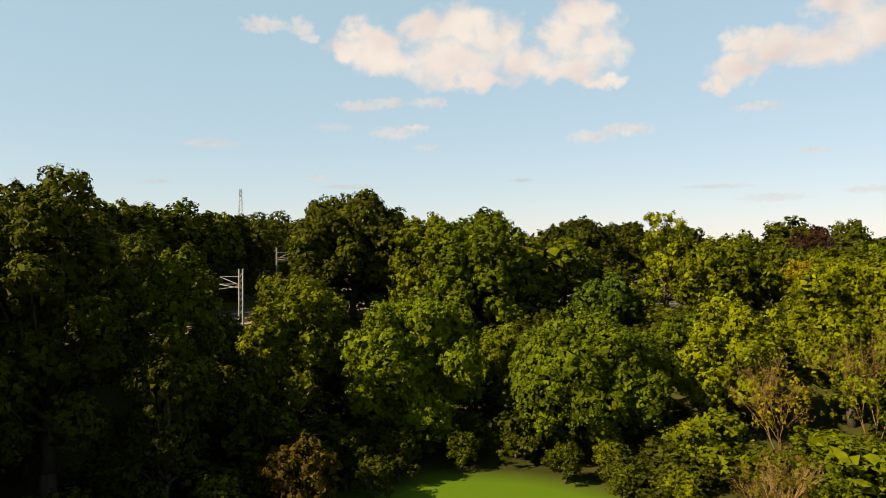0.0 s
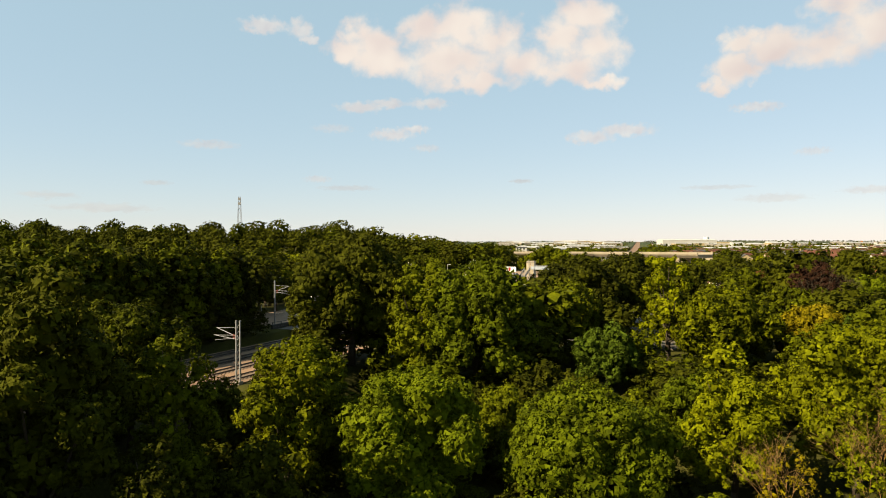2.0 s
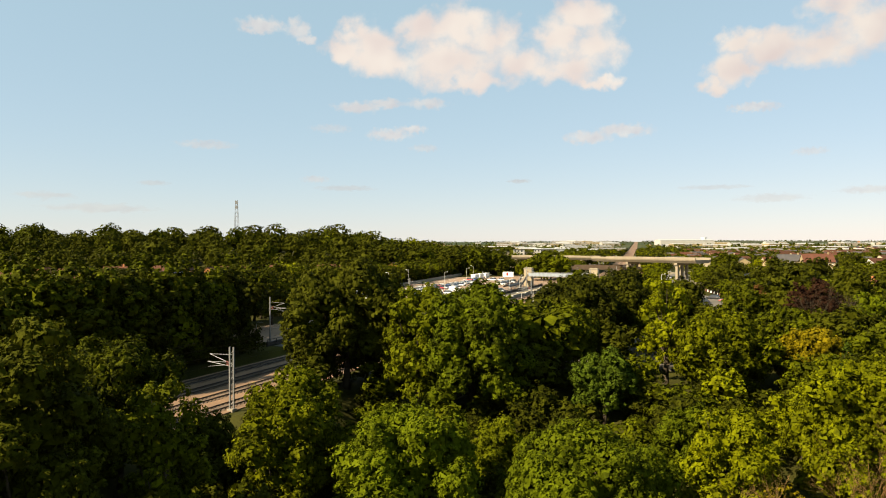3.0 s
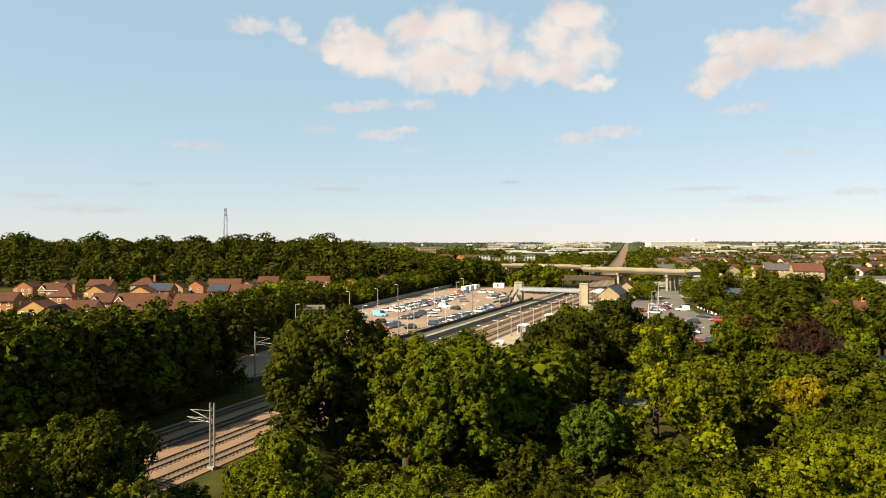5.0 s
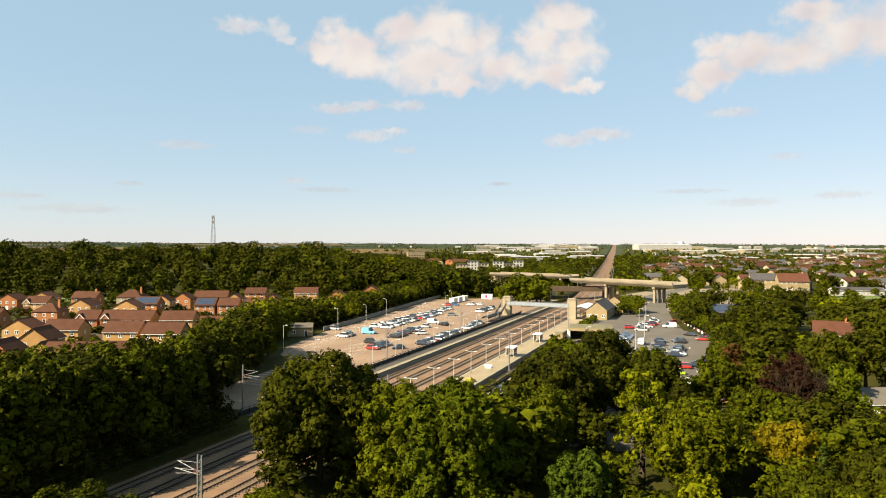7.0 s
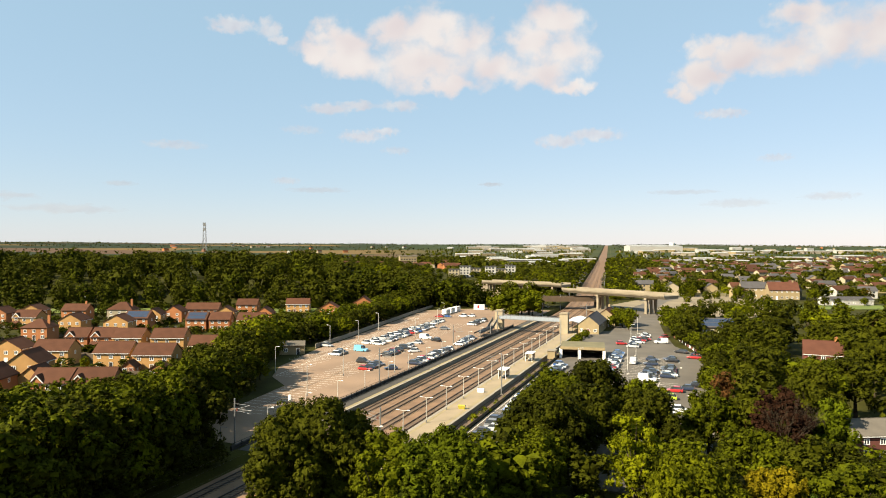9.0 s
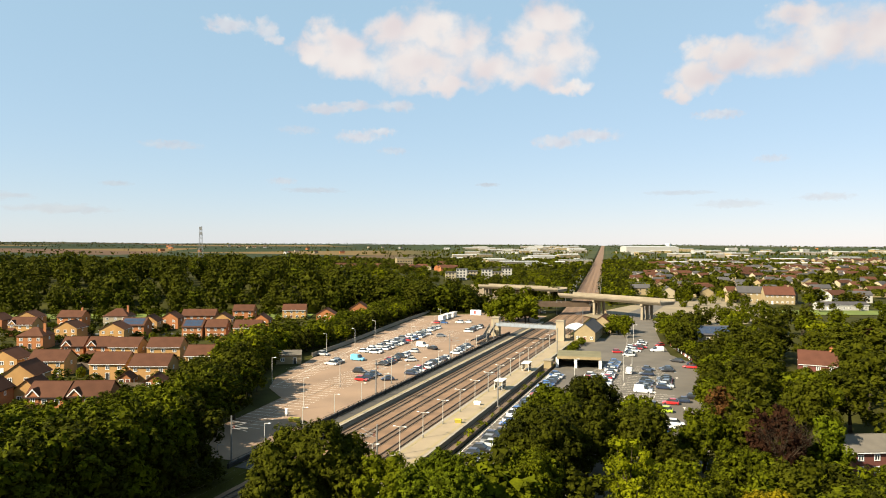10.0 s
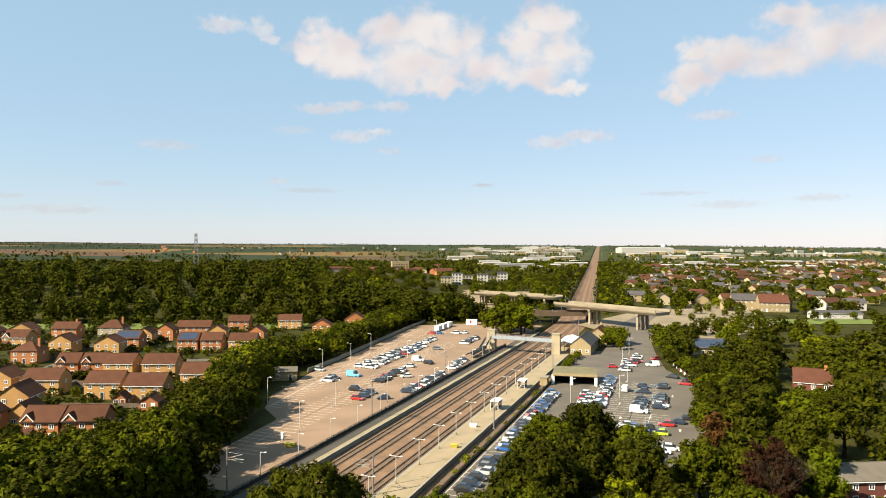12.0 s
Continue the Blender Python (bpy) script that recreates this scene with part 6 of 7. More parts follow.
scatter(18, (10, 110, 380, 480), (7, 12), (0, 3, 1), "trees beside the station", 6.0, lambda x, y, s, n: -125 < n - bend(s) < -82, 1.1, True)
scatter(40, (120, 320, 480, 700), (7, 10), (0, 3, 1), "trees beside the far line", 7.0, lambda x, y, s, n: -42 < n - bend(s) < 20, 1.2, True)
scatter(40, (60, 260, 480, 800), (7, 11), (0, 3, 1), "trees beside the far line", 7.0, lambda x, y, s, n: -170 < n - bend(s) < -84, 1.2, True)
scatter(70, (-190, -55, 158, 372), (1.6, 3.2), (0, 1, 3, 1), "garden shrubs of the estate", 4.0, lambda x, y, s, n: n < -140, 1.5, True)
scatter(60, (-215, -60, 372, 392), (2.5, 5), (0, 1, 1), "garden shrubs of the estate", 4.0, None, 1.5, True)
scatter(95, (-34, 62, 44, 108), (3.0, 6.0), (1, 0, 1, 1), "undergrowth of the wooded valley", 3.6, lambda x, y, s, n: n > -46 and not (-8 < x < 14 and y < 54) and y > 0.9 * abs(x) and s < 106, 1.5, True)
scatter(34, (-34, 40, 34, 50), (2.2, 3.6), (1, 0, 1), "undergrowth of the wooded valley", 2.6, lambda x, y, s, n: n > -46 and not -7 < x < 12.5, 1.6, True)
for i in range(18):
    x, y, _ = P(116 + i * 8.2 + rnd.uniform(-2, 2), -44.6 + rnd.uniform(-0.3, 0.4))
    join_in(x, y, rnd.uniform(1.6, 3.0), rnd.choice((0, 3, 3)), rnd.random() * 360, "undergrowth beside the siding", 1.3)
for i in range(10):
    x, y, _ = P(254 + i * 3.2, -43.6 + rnd.uniform(-0.5, 0.5))
    join_in(x, y, rnd.uniform(2.6, 3.4), 0, rnd.random() * 360, "clipped hedge beside the station", 1.6)
for s_, n_, h_ in ((352, -92, 11), (362, -86, 10), (372, -95, 12), (385, -88, 11), (398, -92, 10), (366, -104, 8), (392, -104, 8), (410, -96, 9), (405, -112, 7), (380, -112, 7), (307, -29, 6)):
    x, y, _ = P(s_, n_)
    grow(x, y, h_, rnd.choice((0, 3)), rnd.random() * 360, "trees beside the station", 1.1)
def draped(name, x0, x1, y0, y1, mat, label, category):
    """A sheet laid over the ground."""
    sh = Shape()
    k = 12
    for i in range(k):
        for j in range(3):
            q = []
            for a, b in ((i, j), (i + 1, j), (i + 1, j + 1), (i, j + 1)):
                x, y = x0 + (x1 - x0) * a / k, y0 + (y1 - y0) * b / 3
                s_, n_ = SN(x, y)
                q.append((x, y, land(s_, n_ - bend(s_)) + 0.3))
            sh.poly(q)
    return solo(name, sh, mat, label, category, kind="structure")


draped("mown_grass", -215, -52, 364, 388, material("mown_grass", (0.15, 0.22, 0.015), 0.9, 0.25, 8, 40, second=(0.29, 0.37, 0.03)), "mown green grass strip behind the estate", "grass")


def garden_fence(h, w, d):
    """Close-boarded fence round the garden behind a house."""
    t = thing("garden_fence", tuple(h.matrix_world.translation), math.degrees(h.matrix_world.to_euler().z), "brown timber fence round a small back garden", "fence", "garden fences")
    back = d / 2 + rnd.uniform(6, 8.5)
    for x0, y0, x1, y1 in ((-w / 2, d / 2, -w / 2, back), (w / 2, d / 2, w / 2, back), (-w / 2, back, w / 2, back)):
        k = max(2, int(math.hypot(x1 - x0, y1 - y0) / 1.9))
        for i in range(k):
            xa, ya, xb, yb = x0 + (x1 - x0) * i / k, y0 + (y1 - y0) * i / k, x0 + (x1 - x0) * (i + 0.96) / k, y0 + (y1 - y0) * (i + 0.96) / k
            part("fence_panel", Shape().box(min(xa, xb) - 0.03, max(xa, xb) + 0.03, min(ya, yb) - 0.03, max(ya, yb) + 0.03, -0.1, 1.8), TIMBER, t)
    for _ in range(9):
        q = h.matrix_world @ Vector((rnd.uniform(-w / 2, w / 2), rnd.uniform(d / 2 + 1.5, back + 1.0), 0))
        join_in(q.x, q.y, rnd.uniform(1.8, 4.2), rnd.choice((0, 1, 1)), rnd.random() * 360, "garden shrubs of the estate", 1.5)
    for _ in range(9):
        q = h.matrix_world @ Vector((rnd.uniform(-w, w), -d / 2 - rnd.uniform(2.5, 8), 0))
        if not free(q.x, q.y, 5.5):
            continue
        join_in(q.x, q.y, rnd.uniform(1.2, 3.2), rnd.choice((0, 1, 1)), rnd.random() * 360, "garden shrubs of the estate", 1.6)


for h in list(scene.objects):
    if h.name.split(".")[0] == "house" and h["group"] == "houses of the estate":
        garden_fence(h, 8.0, 8.0)
for i in range(110):
    s_ = 470 + i * 9.5
    for n_ in (-101, -94, -78, -49, -45, -39, -33):
        x, y, _ = P(s_ + rnd.uniform(-3, 3), n_ + rnd.uniform(-3, 3), 0, True)
        join_in(x, y, rnd.uniform(5, 8.5), rnd.choice((0, 1, 1, 3)), rnd.random() * 360, "trees and shrubs beside the far line", 1.4)
scatter(60, (-190, -55, 158, 372), (2.0, 3.6), (0, 1, 1), "garden shrubs of the estate", 3.5, lambda x, y, s, n: n < -140, 1.6, True)
draped("dry_grass", 205, 246, 488, 540, material("dry_grass", (0.26, 0.22, 0.06), 0.95, 0.3, 9, 40, second=(0.42, 0.34, 0.11)), "dry yellowish grass beyond the cleared ground", "grass")
draped("mown_grass", 216, 300, 384, 410, bpy.data.materials["mown_grass"], "green lawn in front of old villas", "grass")
x, y, _ = P(341, -80.5)
grow(x, y, 13.5, 0, 20, "trees beside the station", 1.3)
for s_, n_, h_ in ((345, -89, 15.5), (338, -95, 11.5), (350, -81, 10), (333, -86, 7), (356, -88, 13)):
    x, y, _ = P(s_, n_)
    grow(x, y, h_, 0, s_, "trees beside the station", 1.25)
for s_, n_, h_ in ((312, -36, 6), (316, -32.5, 7.5), (322, -30, 8.5), (327, -33, 8), (302, -8.6, 8), (312, -9.5, 9), (322, -11, 9), (331, -13, 8.5), (338, -15, 9)):
    x, y, _ = P(s_, n_)
    grow(x, y, h_, int(s_) % 2, s_ * 7, "trees beside the station", 1.2)
for x, y, h_ in ((117.5, 200.5, 5.5), (121.5, 198, 5.5), (125.5, 196.5, 5.2), (129.5, 196, 5.8), (246, 403, 6.5), (258, 409, 5), (274, 408, 5.5), (285, 406, 7)):
    grow(x, y, h_, int(y) % 2, x * 5, "trees round the old villas", 1.2)
x, y, _ = P(321, -35.5)
grow(x, y, 8.5, 3, 60, "trees beside the station", 1.3)
for s_, n_, h_ in ((232, 9.5, 6), (240, 8, 6), (247, 5, 5.5), (254, 1, 6), (261, -2, 6.5), (268, -5, 7), (276, -6.5, 7), (284, -8, 7), (238, 14, 6), (248, 12, 5), (258, 9, 5), (268, 6, 5), (278, 4, 5)):
    x, y, _ = P(s_, n_)
    grow(x, y, h_, rnd.choice((0, 1, 1)), rnd.random() * 360, "trees beside the station", 1.2)
for i in range(13):
    x, y, _ = P(160 + i * 6.0 + rnd.uniform(-1.5, 1.5), 3.4 + rnd.uniform(-1, 1))
    if math.hypot(x - 66, y - 144) > 9:
        grow(x, y, rnd.uniform(7.5, 10.5), rnd.choice((0, 1, 0, 1, 1)), rnd.random() * 360, "trees beside the station", 1.2)
for i in range(18):
    x, y, _ = P(240 + i * 2.9, 1.5 - i * 0.66)
    solo("barrier", Shape().extrude([(-0.9, -0.25, 0.03), (-0.9, 0.25, 0.03), (-0.9, 0.12, 0.85), (-0.9, -0.12, 0.85)], (0, 0, 0), (1.8, 0, 0)), BRICK["red"] if i % 2 else WHITE, ("red" if i % 2 else "white") + " plastic road barrier at the car park's edge", "barrier", "road barriers").matrix_world = pose(x, y, 0.03, 0, 0, 80)
for (group_, mat_), rows_ in STUFF.items():
    solo("woodland", leaf_mesh("woodland", np.concatenate([r[0] for r in rows_]), np.concatenate([r[1] for r in rows_]), bpy.data.materials[mat_]), None, "thick " + group_ + " of many leafy crowns", "woodland", kind="stuff")


def far_crown(seed, side):
    rng = np.random.default_rng(seed)
    lb = [(rng.normal() * 0.25, rng.normal() * 0.25, 0.2 + 0.4 * rng.random(), 0.3 + 0.1 * rng.random()) for _ in range(3)]
    return clumps(rng, lb, side, 1.0, -0.2)


FAR_CROWNS = [far_crown(900 + i, 0.24 if i < 8 else 0.4) for i in range(16)]


def far_trees(name, count, r0, r1, a0, a1, size, label, seed, least=-0.02, tone="dark"):
    """Tree clumps too far to count, one mesh."""
    rng = np.random.default_rng(seed)
    out = []
    while len(out) < count:
        r = r0 + (r1 - r0) * rng.random() ** 0.8
        a = radians(a0 + (a1 - a0) * rng.random())
        if r > 1500 and rng.random() < 0.85:
            r = round(r / 260) * 260 + 70 * math.sin(a * 11 + round(r / 260)) + rng.normal() * 8
        x, y = r * math.sin(a), r * math.cos(a)
        s, n = SN(x, y)
        nb = n - bend(s)
        if -95 < nb < -30 or (-0.115 < x / y < 0.05 and 300 < y < 960):
            continue
        if noise.noise(Vector((x / 160, y / 160, seed))) < least:
            continue
        z = land(s, nb)
        h = size * (0.7 + 0.6 * rng.random())
        turn = rng.random() * 6.28
        q = FAR_CROWNS[rng.integers(8) + (0 if r < 1500 else 8)] * h
        out.append(q @ np.array([[math.cos(turn), math.sin(turn), 0], [-math.sin(turn), math.cos(turn), 0], [0, 0, 1]]) + np.array([x, y, z]))
    return solo(name, leaf_mesh(name, np.concatenate(out), NONE, LEAF[tone]), None, label, "woods", kind="stuff")


far_trees("far_woods", 950, 560, 1400, -42, 6, 13, "dark green woods and hedgerow trees far off", 11)
far_trees("far_woods", 620, 570, 1600, 14, 42, 9, "green trees among the far houses", 12)
far_trees("far_woods", 1100, 1300, 2300, -42, 42, 11, "distant tree lines and hedges", 13)
far_trees("far_woods", 2200, 2200, 4650, -42, 42, 8, "distant hedges and copses between fields", 15, -0.1)
far_trees("far_woods", 900, 570, 1500, 9, 42, 8, "garden and street trees of the town", 16, -0.35)
far_trees("far_woods", 500, 700, 1500, -10, 14, 9, "trees round the far flats and works", 17, -0.35)
far_trees("far_woods", 1300, 3900, 4650, -42, 42, 9, "dark wooded ridge on the horizon", 18, -0.2)
far_trees("far_woods", 1300, 1000, 2600, 1, 42, 9, "trees between the far works and streets", 21, -0.4, "green")
far_trees("far_woods", 300, 120, 900, 50, 310, 13, "woods around the valley", 14)


def small_house(x, y, turn, w, d, wall, roof, h, label, group):
    s, n = SN(x, y)
    t = thing("house", (x, y, land(s, n - bend(s))), turn, label, "house", group)
    part("wall", Shape().extrude([(-w / 2, -d / 2, -0.5), (-w / 2, d / 2, -0.5), (-w / 2, d / 2, h), (-w / 2, 0, h + d * 0.3), (-w / 2, -d / 2, h)], (0, 0, 0), (w, 0, 0)), BRICK[wall], t)
    part("roof", Shape().extrude([(-w / 2 - 0.3, -d / 2 - 0.4, h - 0.1), (-w / 2 - 0.3, 0, h + d * 0.33), (-w / 2 - 0.3, d / 2 + 0.4, h - 0.1), (-w / 2 - 0.3, d / 2 + 0.4, h + 0.1), (-w / 2 - 0.3, 0, h + d * 0.33 + 0.25), (-w / 2 - 0.3, -d / 2 - 0.4, h + 0.1)], (0, 0, 0), (w + 0.6, 0, 0)), ROOF[roof], t)
    k = max(2, int(w / 4))
    wn_ = Shape()
    for i in range(k):
        u = -w / 2 + w * (i + 0.5) / k
        wn_.box(u - 0.6, u + 0.6, -d / 2 - 0.04, -d / 2 + 0.02, h - 1.8, h - 0.6).box(u - 0.6, u + 0.6, -d / 2 - 0.04, -d / 2 + 0.02, 0.8, 2.0)
    part("window", wn_, GLASS, t)
    return t


def town(count, box, walls, roofs, label, group, test=None):
    done = []
    tries = 0
    while len(done) < count and tries < count * 30:
        tries += 1
        x, y = rnd.uniform(box[0], box[1]), rnd.uniform(box[2], box[3])
        s, n = SN(x, y)
        if not -88 < n - bend(s) < -38 and (not test or test(x, y)) and all(abs(x - a) > 15 or abs(y - b) > 13 for a, b in done):
            done.append((x, y))
            small_house(x, y, rnd.choice((-12, 78, -8, 20)) + rnd.uniform(-5, 5), rnd.uniform(9, 17), rnd.uniform(7.5, 9.5), rnd.choice(walls), rnd.choice(roofs), rnd.uniform(4.8, 5.6), label, group)


town(105, (180, 640, 470, 860), ("gault", "pale", "white", "pale"), ("grey", "brown", "brown", "grey"), "brick town house with a pitched roof", "town houses", lambda x, y: y > 440 + 0.2 * (x - 200) and x > 0.33 * y)


def far_town(count, box, walls, roofs, label, seed, test=None):
    """Houses too far to count: their walls in one mesh, their roofs in another."""
    rng = random.Random(seed)
    sets = {}
    for _ in range(count):
        x, y = rng.uniform(box[0], box[1]), rng.uniform(box[2], box[3])
        s, n = SN(x, y)
        if -95 < n - bend(s) < -35 or (test and not test(x, y)):
            continue
        z = land(s, n - bend(s))
        m = pose(x, y, z, 0, 0, rng.choice((-12, 78, 20, 60)) + rng.uniform(-6, 6))
        w, d, h = rng.uniform(9, 26), rng.uniform(7.5, 9.5), rng.uniform(4.8, 6.0)
        wall, roof = sets.setdefault(("wall", rng.choice(walls)), Shape()), sets.setdefault(("roof", rng.choice(roofs)), Shape())
        p = [m @ Vector(q) for q in ((-w / 2, -d / 2, -0.5), (-w / 2, d / 2, -0.5), (-w / 2, d / 2, h), (-w / 2, 0, h + d * 0.3), (-w / 2, -d / 2, h))]
        wall.extrude(p, (0, 0, 0), m.to_3x3() @ Vector((w, 0, 0)))
        p = [m @ Vector(q) for q in ((-w / 2 - 0.3, -d / 2 - 0.4, h - 0.1), (-w / 2 - 0.3, 0, h + d * 0.33), (-w / 2 - 0.3, d / 2 + 0.4, h - 0.1), (-w / 2 - 0.3, d / 2 + 0.4, h + 0.1), (-w / 2 - 0.3, 0, h + d * 0.33 + 0.25), (-w / 2 - 0.3, -d / 2 - 0.4, h + 0.1))]
        roof.extrude(p, (0, 0, 0), m.to_3x3() @ Vector((w + 0.6, 0, 0)))
    for (what, key), sh in sets.items():
        solo("far_house_" + what, sh, (BRICK if what == "wall" else ROOF)[key], label, "houses", kind="stuff")


far_town(420, (300, 1300, 780, 1500), ("gault", "pale", "gault", "white"), ("brown", "brown", "brown", "grey"), "distant streets of brick houses with tiled roofs", 31, lambda x, y: x > 0.36 * y)
far_town(130, (-150, 70, 950, 1250), ("orange", "orange", "pale"), ("brown", "red", "brown"), "distant estate of orange brick houses", 32)
far_town(160, (-1500, 2500, 1700, 3300), ("white", "pale", "orange"), ("brown", "red", "brown", "grey"), "houses of far villages", 33, lambda x, y: noise.noise(Vector((x / 300, y / 300, 5))) > 0.12)


def works(x, y, turn, w, d, h, mat, label, peak=0.0):
    s, n = SN(x, y)
    t = thing("warehouse", (x, y, land(s, n - bend(s))), turn, label, "warehouse", "industrial estate")
    part("wall", Shape().box(-w / 2, w / 2, -d / 2, d / 2, -1, h), mat, t)
    part("roof", Shape().extrude([(-w / 2 - 0.4, -d / 2 - 0.4, h), (-w / 2 - 0.4, 0, h + d * 0.05 + peak), (-w / 2 - 0.4, d / 2 + 0.4, h)], (0, 0, 0), (w + 0.8, 0, 0)), SHEET, t)
    for i in range(1):
        part("loading_door", Shape().box(-w / 2 + 5 + i * 14, -w / 2 + 10 + i * 14, -d / 2 - 0.1, -d / 2 + 0.1, 0, 5), STEEL, t)


SHEET = material("pale_roof_sheet", (0.85, 0.84, 0.80), 0.6, 0.1, 20, 20)
for i in range(96):
    a = rnd.uniform(3, 14) if i % 2 == 0 else rnd.uniform(17.5, 36)
    r = rnd.uniform(1150, 3200)
    works(r * math.sin(radians(a)), r * math.cos(radians(a)), rnd.uniform(-15, 15), rnd.uniform(22, 70), rnd.uniform(16, 34), rnd.uniform(5, 10), rnd.choice((BRICK["gault"], BRICK["white"], CONCRETE, CONCRETE)), "large pale distribution shed on an industrial estate")
works(2600 * math.sin(radians(19.5)), 2600 * math.cos(radians(19.5)), 0, 190, 70, 18, BRICK["white"], "huge white factory on the skyline")


def flats(x, y, turn, w, storeys, wall):
    t = thing("apartment_block", (x, y, 0), turn, "white and grey modern flats with flat roofs", "flats", "new flats")
    h = storeys * 3.0
    part("wall", Shape().box(-w / 2, w / 2, -6, 6, 0, h), BRICK[wall], t)
    part("roof", Shape().box(-w / 2 - 0.5, w / 2 + 0.5, -6.5, 6.5, h, h + 0.4), ROOF["grey"], t)
    for k in range(storeys):
        for i in range(int(w / 3.5)):
            u = -w / 2 + 1.7 + i * 3.5
            part("window", Shape().box(u - 0.9, u + 0.9, -6.05, -5.98, k * 3 + 0.7, k * 3 + 2.4), GLASS, t)


for i in range(6):
    flats(46 + i * 13.0, 742 + (i % 3) * 16, -8, 11.5, 3 + i % 2, "white" if i % 2 else "pale")


def tower_block():
    t = thing("tower_block", (-6, 1000, -1), 8, "square brown concrete tower block above the woods", "tower block")
    part("wall", Shape().box(-12, 12, -8, 8, -3, 19), BRICK["gault"], t)
    part("parapet", Shape().box(-12.3, 12.3, -8.3, 8.3, 19, 19.8), CONCRETE, t)
    for k in range(5):
        for i in range(6):
            part("window", Shape().box(-10.4 + i * 3.8, -8.4 + i * 3.8, -8.06, -7.98, 2 + k * 3, 3.6 + k * 3), GLASS, t)


tower_block()


def pylon():
    t = thing("lattice_mast", (-156, 531, 0), 0, "grey steel lattice radio mast above the woods", "radio mast")
    H, w0, w1 = 52.0, 2.6, 0.6
    def corner(k, z):
        w = w0 + (w1 - w0) * z / H
        return ((w if k in (0, 1) else -w), (w if k in (1, 2) else -w), z)
    for k in range(4):
        part("leg", Shape().rod(corner(k, 0), corner(k, H), 0.16, 0.1, 5), STEEL, t)
    z = 0.0
    br = Shape()
    while z < H - 2:
        for k in range(4):
            br.rod(corner(k, z), corner((k + 1) % 4, z + 3.2), 0.08, 0.08, 4)
        z += 3.4
    part("lattice", br, STEEL, t)
    for z in (49, 45.5):
        part("antenna", Shape().box(-1.0, 1.0, -0.9, -0.6, z, z + 2.2), STEEL, t)


pylon()
wt = thing("water_tower", (1077, 2814, 22), 0, "white water tower on the skyline", "water tower")
part("stem", Shape().rod((0, 0, -12), (0, 0, 12), 5, 5, 12), WHITE, wt)
part("tank", Shape().rod((0, 0, 12), (0, 0, 22), 10, 11, 16), WHITE, wt)


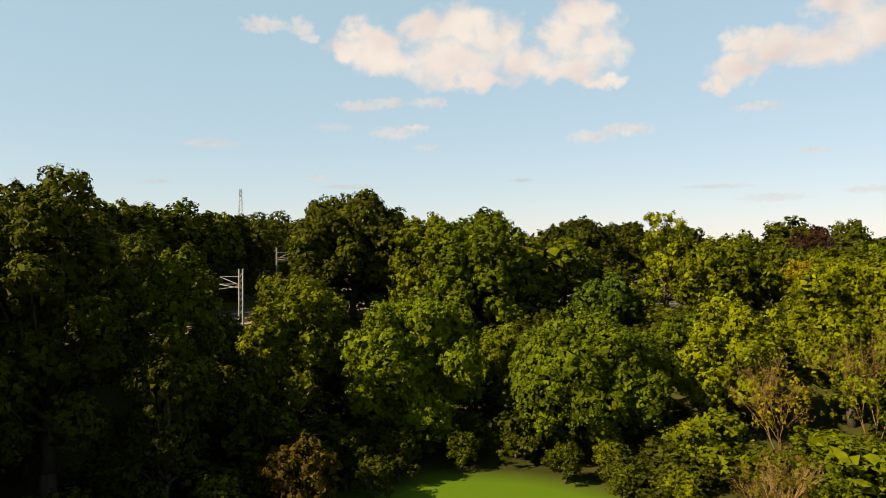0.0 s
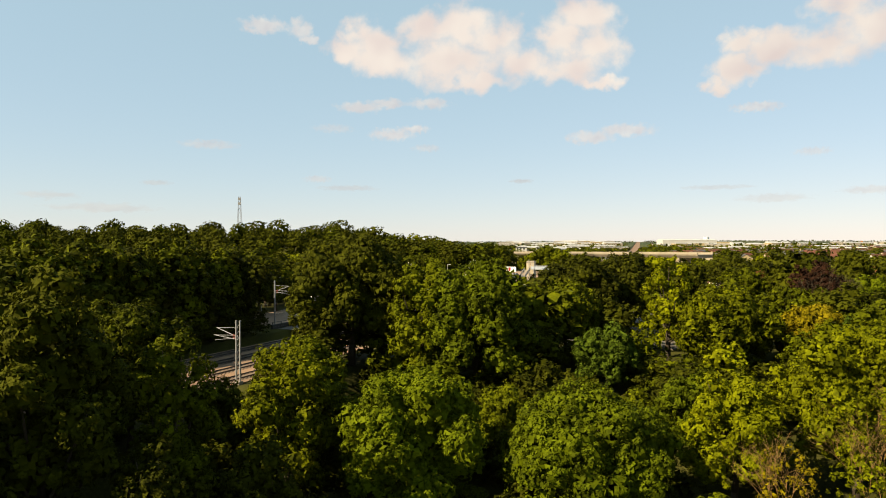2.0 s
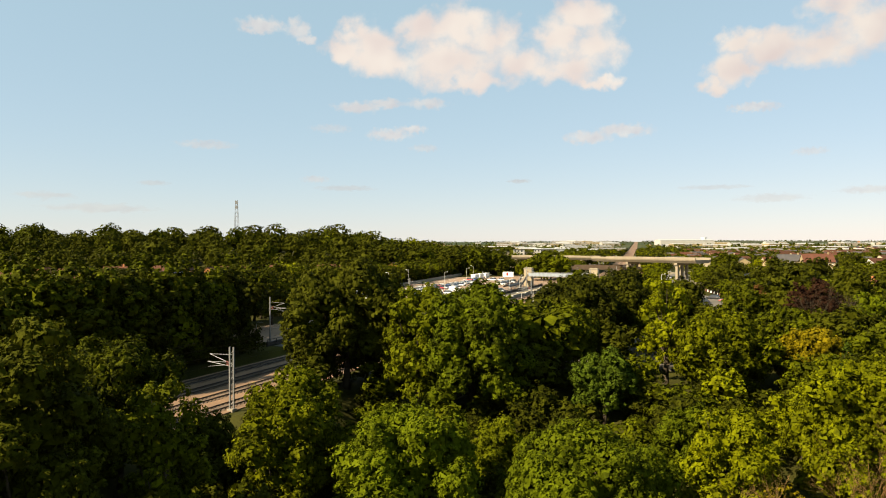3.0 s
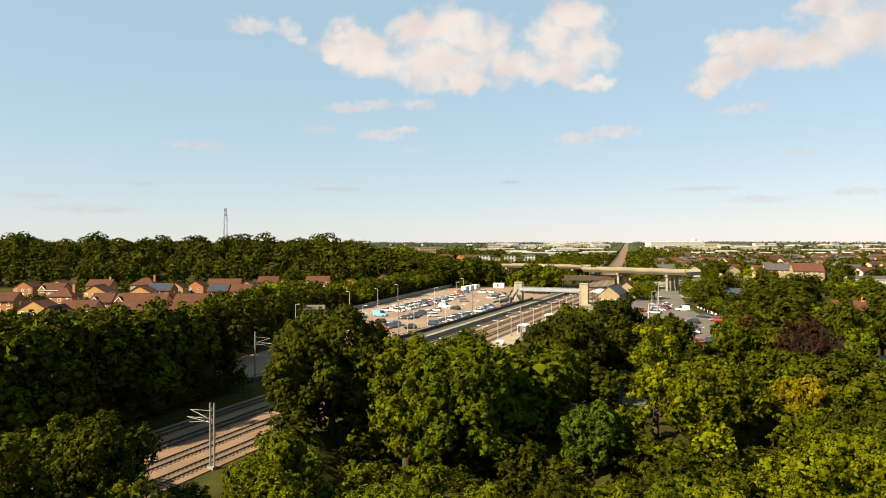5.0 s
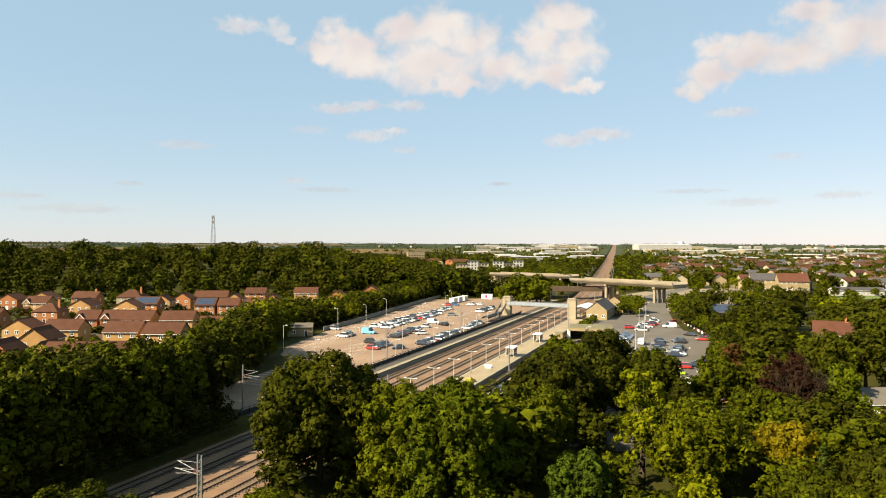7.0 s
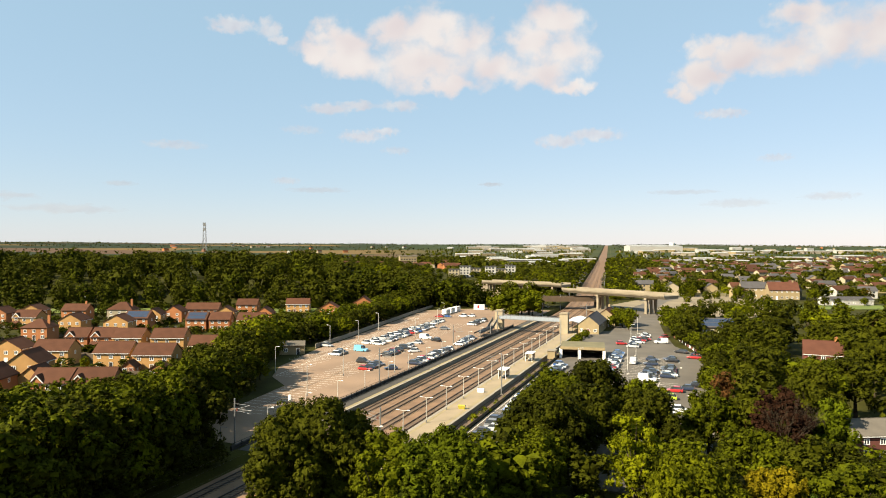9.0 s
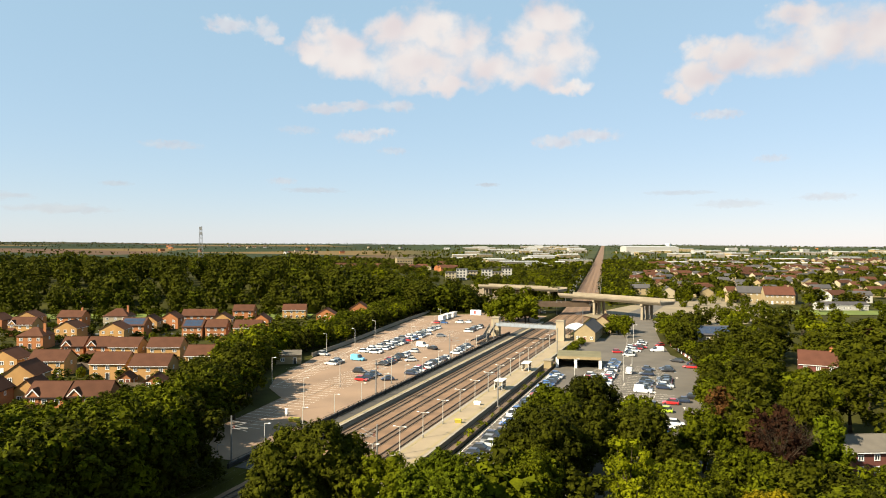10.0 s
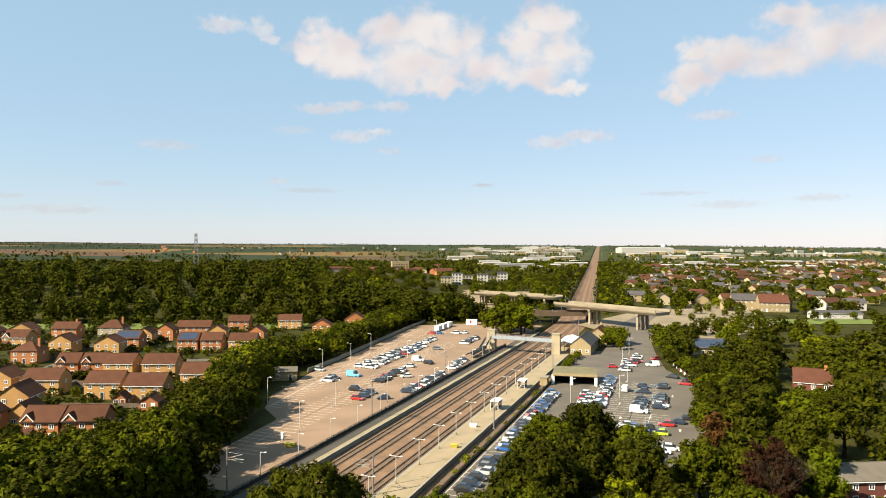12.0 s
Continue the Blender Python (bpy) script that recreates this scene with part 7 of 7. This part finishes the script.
# ---- clouds ----
def cloud(x, y, w, h, puffs, seed, grey=0.0, dense=1.0, crisp=1.0):
    """A far self-glowing sheet of cloud whose edge fades: x, y degrees right and up, w and h its half size in degrees;
    puffs are ovals in it.
    """
    D = 4300.0
    c = Vector((D * math.sin(radians(x)), D * math.cos(radians(x)), 30 + D * math.tan(radians(y))))
    hw, hh = D * math.tan(radians(w)), D * math.tan(radians(h))
    ob = solo("cloud", Shape().poly([(-1, 0, -1), (1, 0, -1), (1, 0, 1), (-1, 0, 1)]), None, "self-glowing sheet of soft white fair-weather cloud with painted pinkish shade", "cloud", "clouds", "structure")
    ob.matrix_world = pose(*c, 0, 0, -x) @ Matrix.Diagonal((hw, 1, hh, 1))
    m = bpy.data.materials.new("cloud")
    m.use_nodes = True
    nt, ln = m.node_tree.nodes, m.node_tree.links
    nt.remove(nt["Principled BSDF"])
    tc = nt.new("ShaderNodeTexCoord")

    def billow(dx, dz, scale, detail):
        """Noise of round billows, sampled at an offset."""
        st = nt.new("ShaderNodeVectorMath")
        st.operation = "MULTIPLY_ADD"
        st.inputs[1].default_value = (w / h if w / h < 4 else 3.0, 1, 1)
        st.inputs[2].default_value = (seed * 3.7 + dx, seed * 1.3, dz)
        ln.new(tc.outputs["Object"], st.inputs[0])
        n = nt.new("ShaderNodeTexNoise")
        n.inputs["Scale"].default_value, n.inputs["Detail"].default_value, n.inputs["Roughness"].default_value = scale, detail, 0.56
        ln.new(st.outputs[0], n.inputs["Vector"])
        return n.outputs[0]

    def maths(kind, a, b, c2=0.0):
        n = nt.new("ShaderNodeMath")
        n.operation = kind
        for i, v in enumerate((a, b, c2)):
            if isinstance(v, (int, float)):
                n.inputs[i].default_value = v
            else:
                ln.new(v, n.inputs[i])
        return n.outputs[0]

    swirl, half, warp = nt.new("ShaderNodeTexNoise"), nt.new("ShaderNodeVectorMath"), nt.new("ShaderNodeVectorMath")
    swirl.inputs["Scale"].default_value, swirl.inputs["Detail"].default_value = 3.0, 4.0
    spread = nt.new("ShaderNodeVectorMath")
    spread.operation = "MULTIPLY_ADD"
    spread.inputs[1].default_value, spread.inputs[2].default_value = (w / h if w / h < 4 else 3.0, 1, 1), (seed * 2.1, 0, seed)
    ln.new(tc.outputs["Object"], spread.inputs[0])
    ln.new(spread.outputs[0], swirl.inputs["Vector"])
    half.operation, warp.operation = "SUBTRACT", "MULTIPLY_ADD"
    half.inputs[1].default_value = (0.5, 0.5, 0.5)
    warp.inputs[1].default_value = (0.85 * h / w if w / h < 4 else 0.25, 0, 0.6)
    ln.new(swirl.outputs["Color"], half.inputs[0])
    ln.new(half.outputs[0], warp.inputs[0])
    ln.new(tc.outputs["Object"], warp.inputs[2])
    total = None
    for px, pz, rx, rz in puffs:
        mp = nt.new("ShaderNodeMapping")
        mp.inputs["Location"].default_value = (-px / rx, 0, -pz / rz)
        mp.inputs["Scale"].default_value = (1 / rx, 1, 1 / rz)
        ln.new(warp.outputs[0], mp.inputs[0])
        le = nt.new("ShaderNodeVectorMath")
        le.operation = "LENGTH"
        ln.new(mp.outputs[0], le.inputs[0])
        mr = nt.new("ShaderNodeMapRange")
        mr.interpolation_type = "SMOOTHSTEP"
        mr.inputs[1].default_value, mr.inputs[2].default_value, mr.inputs[3].default_value, mr.inputs[4].default_value = 0.0, 1.7, 1.0, 0.0
        ln.new(le.outputs["Value"], mr.inputs[0])
        total = mr.outputs[0] if total is None else maths("SMOOTH_MAX", total, mr.outputs[0], 0.3)
    fine = billow(0, 0, 2.2, 5.0)
    body = maths("MULTIPLY_ADD", fine, 1.0 * crisp, maths("ADD", total, -0.5 * crisp))
    al = nt.new("ShaderNodeMapRange")
    al.interpolation_type = "SMOOTHSTEP"
    al.inputs[1].default_value, al.inputs[2].default_value, al.inputs[4].default_value = 0.22, 0.95, 0.95 * dense
    ln.new(maths("MULTIPLY", body, maths("MINIMUM", maths("MULTIPLY", total, 3.0), 1.0)), al.inputs[0])
    # cream and pinkish tones paint light from the upper left into the billows
    low, high = billow(0, 0, 0.9, 2.5), billow(-0.15, 0.3, 0.9, 2.5)
    tone = maths("MULTIPLY_ADD", maths("SUBTRACT", low, high), 1.5, 0.6)
    col = nt.new("ShaderNodeValToRGB")
    col.color_ramp.elements[0].position, col.color_ramp.elements[0].color = 0.25, (0.74, 0.65, 0.66, 1)
    col.color_ramp.elements[1].position, col.color_ramp.elements[1].color = 0.9, (0.93, 0.875, 0.83, 1)
    ln.new(tone, col.inputs[0])
    # emission alone sets the sheet's brightness; grey dims it
    em, tr, mix = nt.new("ShaderNodeEmission"), nt.new("ShaderNodeBsdfTransparent"), nt.new("ShaderNodeMixShader")
    em.inputs[1].default_value = 0.328 - 0.36 * grey
    ln.new(col.outputs[0], em.inputs[0])
    ln.new(al.outputs[0], mix.inputs[0])
    ln.new(tr.outputs[0], mix.inputs[1])
    ln.new(em.outputs[0], mix.inputs[2])
    ln.new(mix.outputs[0], nt["Material Output"].inputs[0])
    ob.data.materials.append(m)
    return ob


cloud(4.0, 15.8, 16.4, 5.8, ((-0.56, 0.04, 0.17, 0.30), (-0.64, 0.20, 0.12, 0.30), (-0.70, -0.02, 0.15, 0.21), (-0.50, -0.18, 0.21, 0.29), (-0.35, 0.26, 0.14, 0.27), (-0.15, 0.28, 0.21, 0.34), (0.00, 0.08, 0.17, 0.34), (-0.22, -0.22, 0.31, 0.34), (-0.06, -0.49, 0.25, 0.16), (0.17, -0.26, 0.17, 0.29), (0.32, 0.10, 0.13, 0.38), (0.47, 0.38, 0.17, 0.35), (0.53, -0.02, 0.15, 0.35), (0.39, -0.32, 0.21, 0.27), (0.53, -0.50, 0.14, 0.13)), 1)
cloud(29.0, 14.5, 10.3, 4.5, ((-0.71, -0.59, 0.17, 0.15), (-0.59, -0.36, 0.22, 0.31), (-0.55, 0.11, 0.17, 0.27), (-0.28, -0.05, 0.31, 0.36), (0.00, -0.14, 0.34, 0.38), (0.28, 0.09, 0.33, 0.42), (0.10, 0.50, 0.26, 0.25), (0.59, 0.09, 0.31, 0.55)), 2, 0.03)
cloud(-13.3, 16.8, 4.4, 1.9, ((-0.30, 0.05, 0.46, 0.38), (0.40, 0.00, 0.28, 0.48), (0.53, -0.43, 0.20, 0.24)), 3, 0.0, 0.6)
cloud(-3.9, 11.1, 6.1, 1.4, ((-0.46, -0.13, 0.34, 0.40), (-0.08, 0.13, 0.31, 0.33), (0.46, 0.17, 0.32, 0.37)), 4, 0.05, 0.6)
cloud(-3.9, 8.9, 3.5, 1.1, ((-0.07, -0.08, 0.59, 0.54), (0.47, 0.33, 0.35, 0.33)), 5, 0.02, 0.6)
cloud(14.1, 8.7, 4.9, 1.4, ((-0.41, -0.20, 0.44, 0.43), (0.18, 0.13, 0.51, 0.43)), 6, 0.04, 0.6)
cloud(24.5, 10.1, 2.9, 0.9, ((0.00, 0.00, 0.69, 0.50),), 7, 0.08, 0.55)
cloud(-18.8, 7.6, 3.6, 0.8, ((0.02, 0.00, 0.65, 0.50),), 8, 0.12, 0.4)
cloud(-9.0, 9.2, 2.7, 0.7, ((0.00, 0.00, 0.67, 0.56),), 9, 0.08, 0.3)
cloud(-10.3, 5.1, 2.3, 0.6, ((0.00, 0.00, 0.56, 0.50),), 10, 0.1, 0.4)
cloud(-7.7, 4.4, 3.7, 0.5, ((0.00, 0.00, 0.69, 0.50),), 11, 0.25, 0.35)
cloud(21.7, 4.2, 4.0, 0.4, ((0.00, 0.00, 0.70, 0.50),), 12, 0.25, 0.35)
cloud(25.3, 3.2, 4.6, 0.7, ((0.08, 0.12, 0.62, 0.50),), 13, 0.2, 0.35)
cloud(-27.5, 2.8, 6.6, 1.0, ((-0.33, 0.54, 0.33, 0.33), (0.22, -0.29, 0.61, 0.38)), 14, 0.2, 0.35)
cloud(32.1, 3.7, 3.0, 0.6, ((-0.06, -0.06, 0.67, 0.56),), 15, 0.15, 0.4)
cloud(28.3, 6.6, 2.2, 0.6, ((0.00, 0.00, 0.60, 0.57),), 16, 0.1, 0.4)
cloud(-1.1, 7.7, 2.3, 0.6, ((-0.10, 0.00, 0.56, 0.58),), 17, 0.1, 0.35)
cloud(6.5, 5.0, 1.9, 0.4, ((0.00, 0.00, 0.55, 0.50),), 18, 0.3, 0.45)
cloud(-22.5, 4.5, 2.0, 0.4, ((0.00, 0.00, 0.60, 0.56),), 19, 0.25, 0.35)
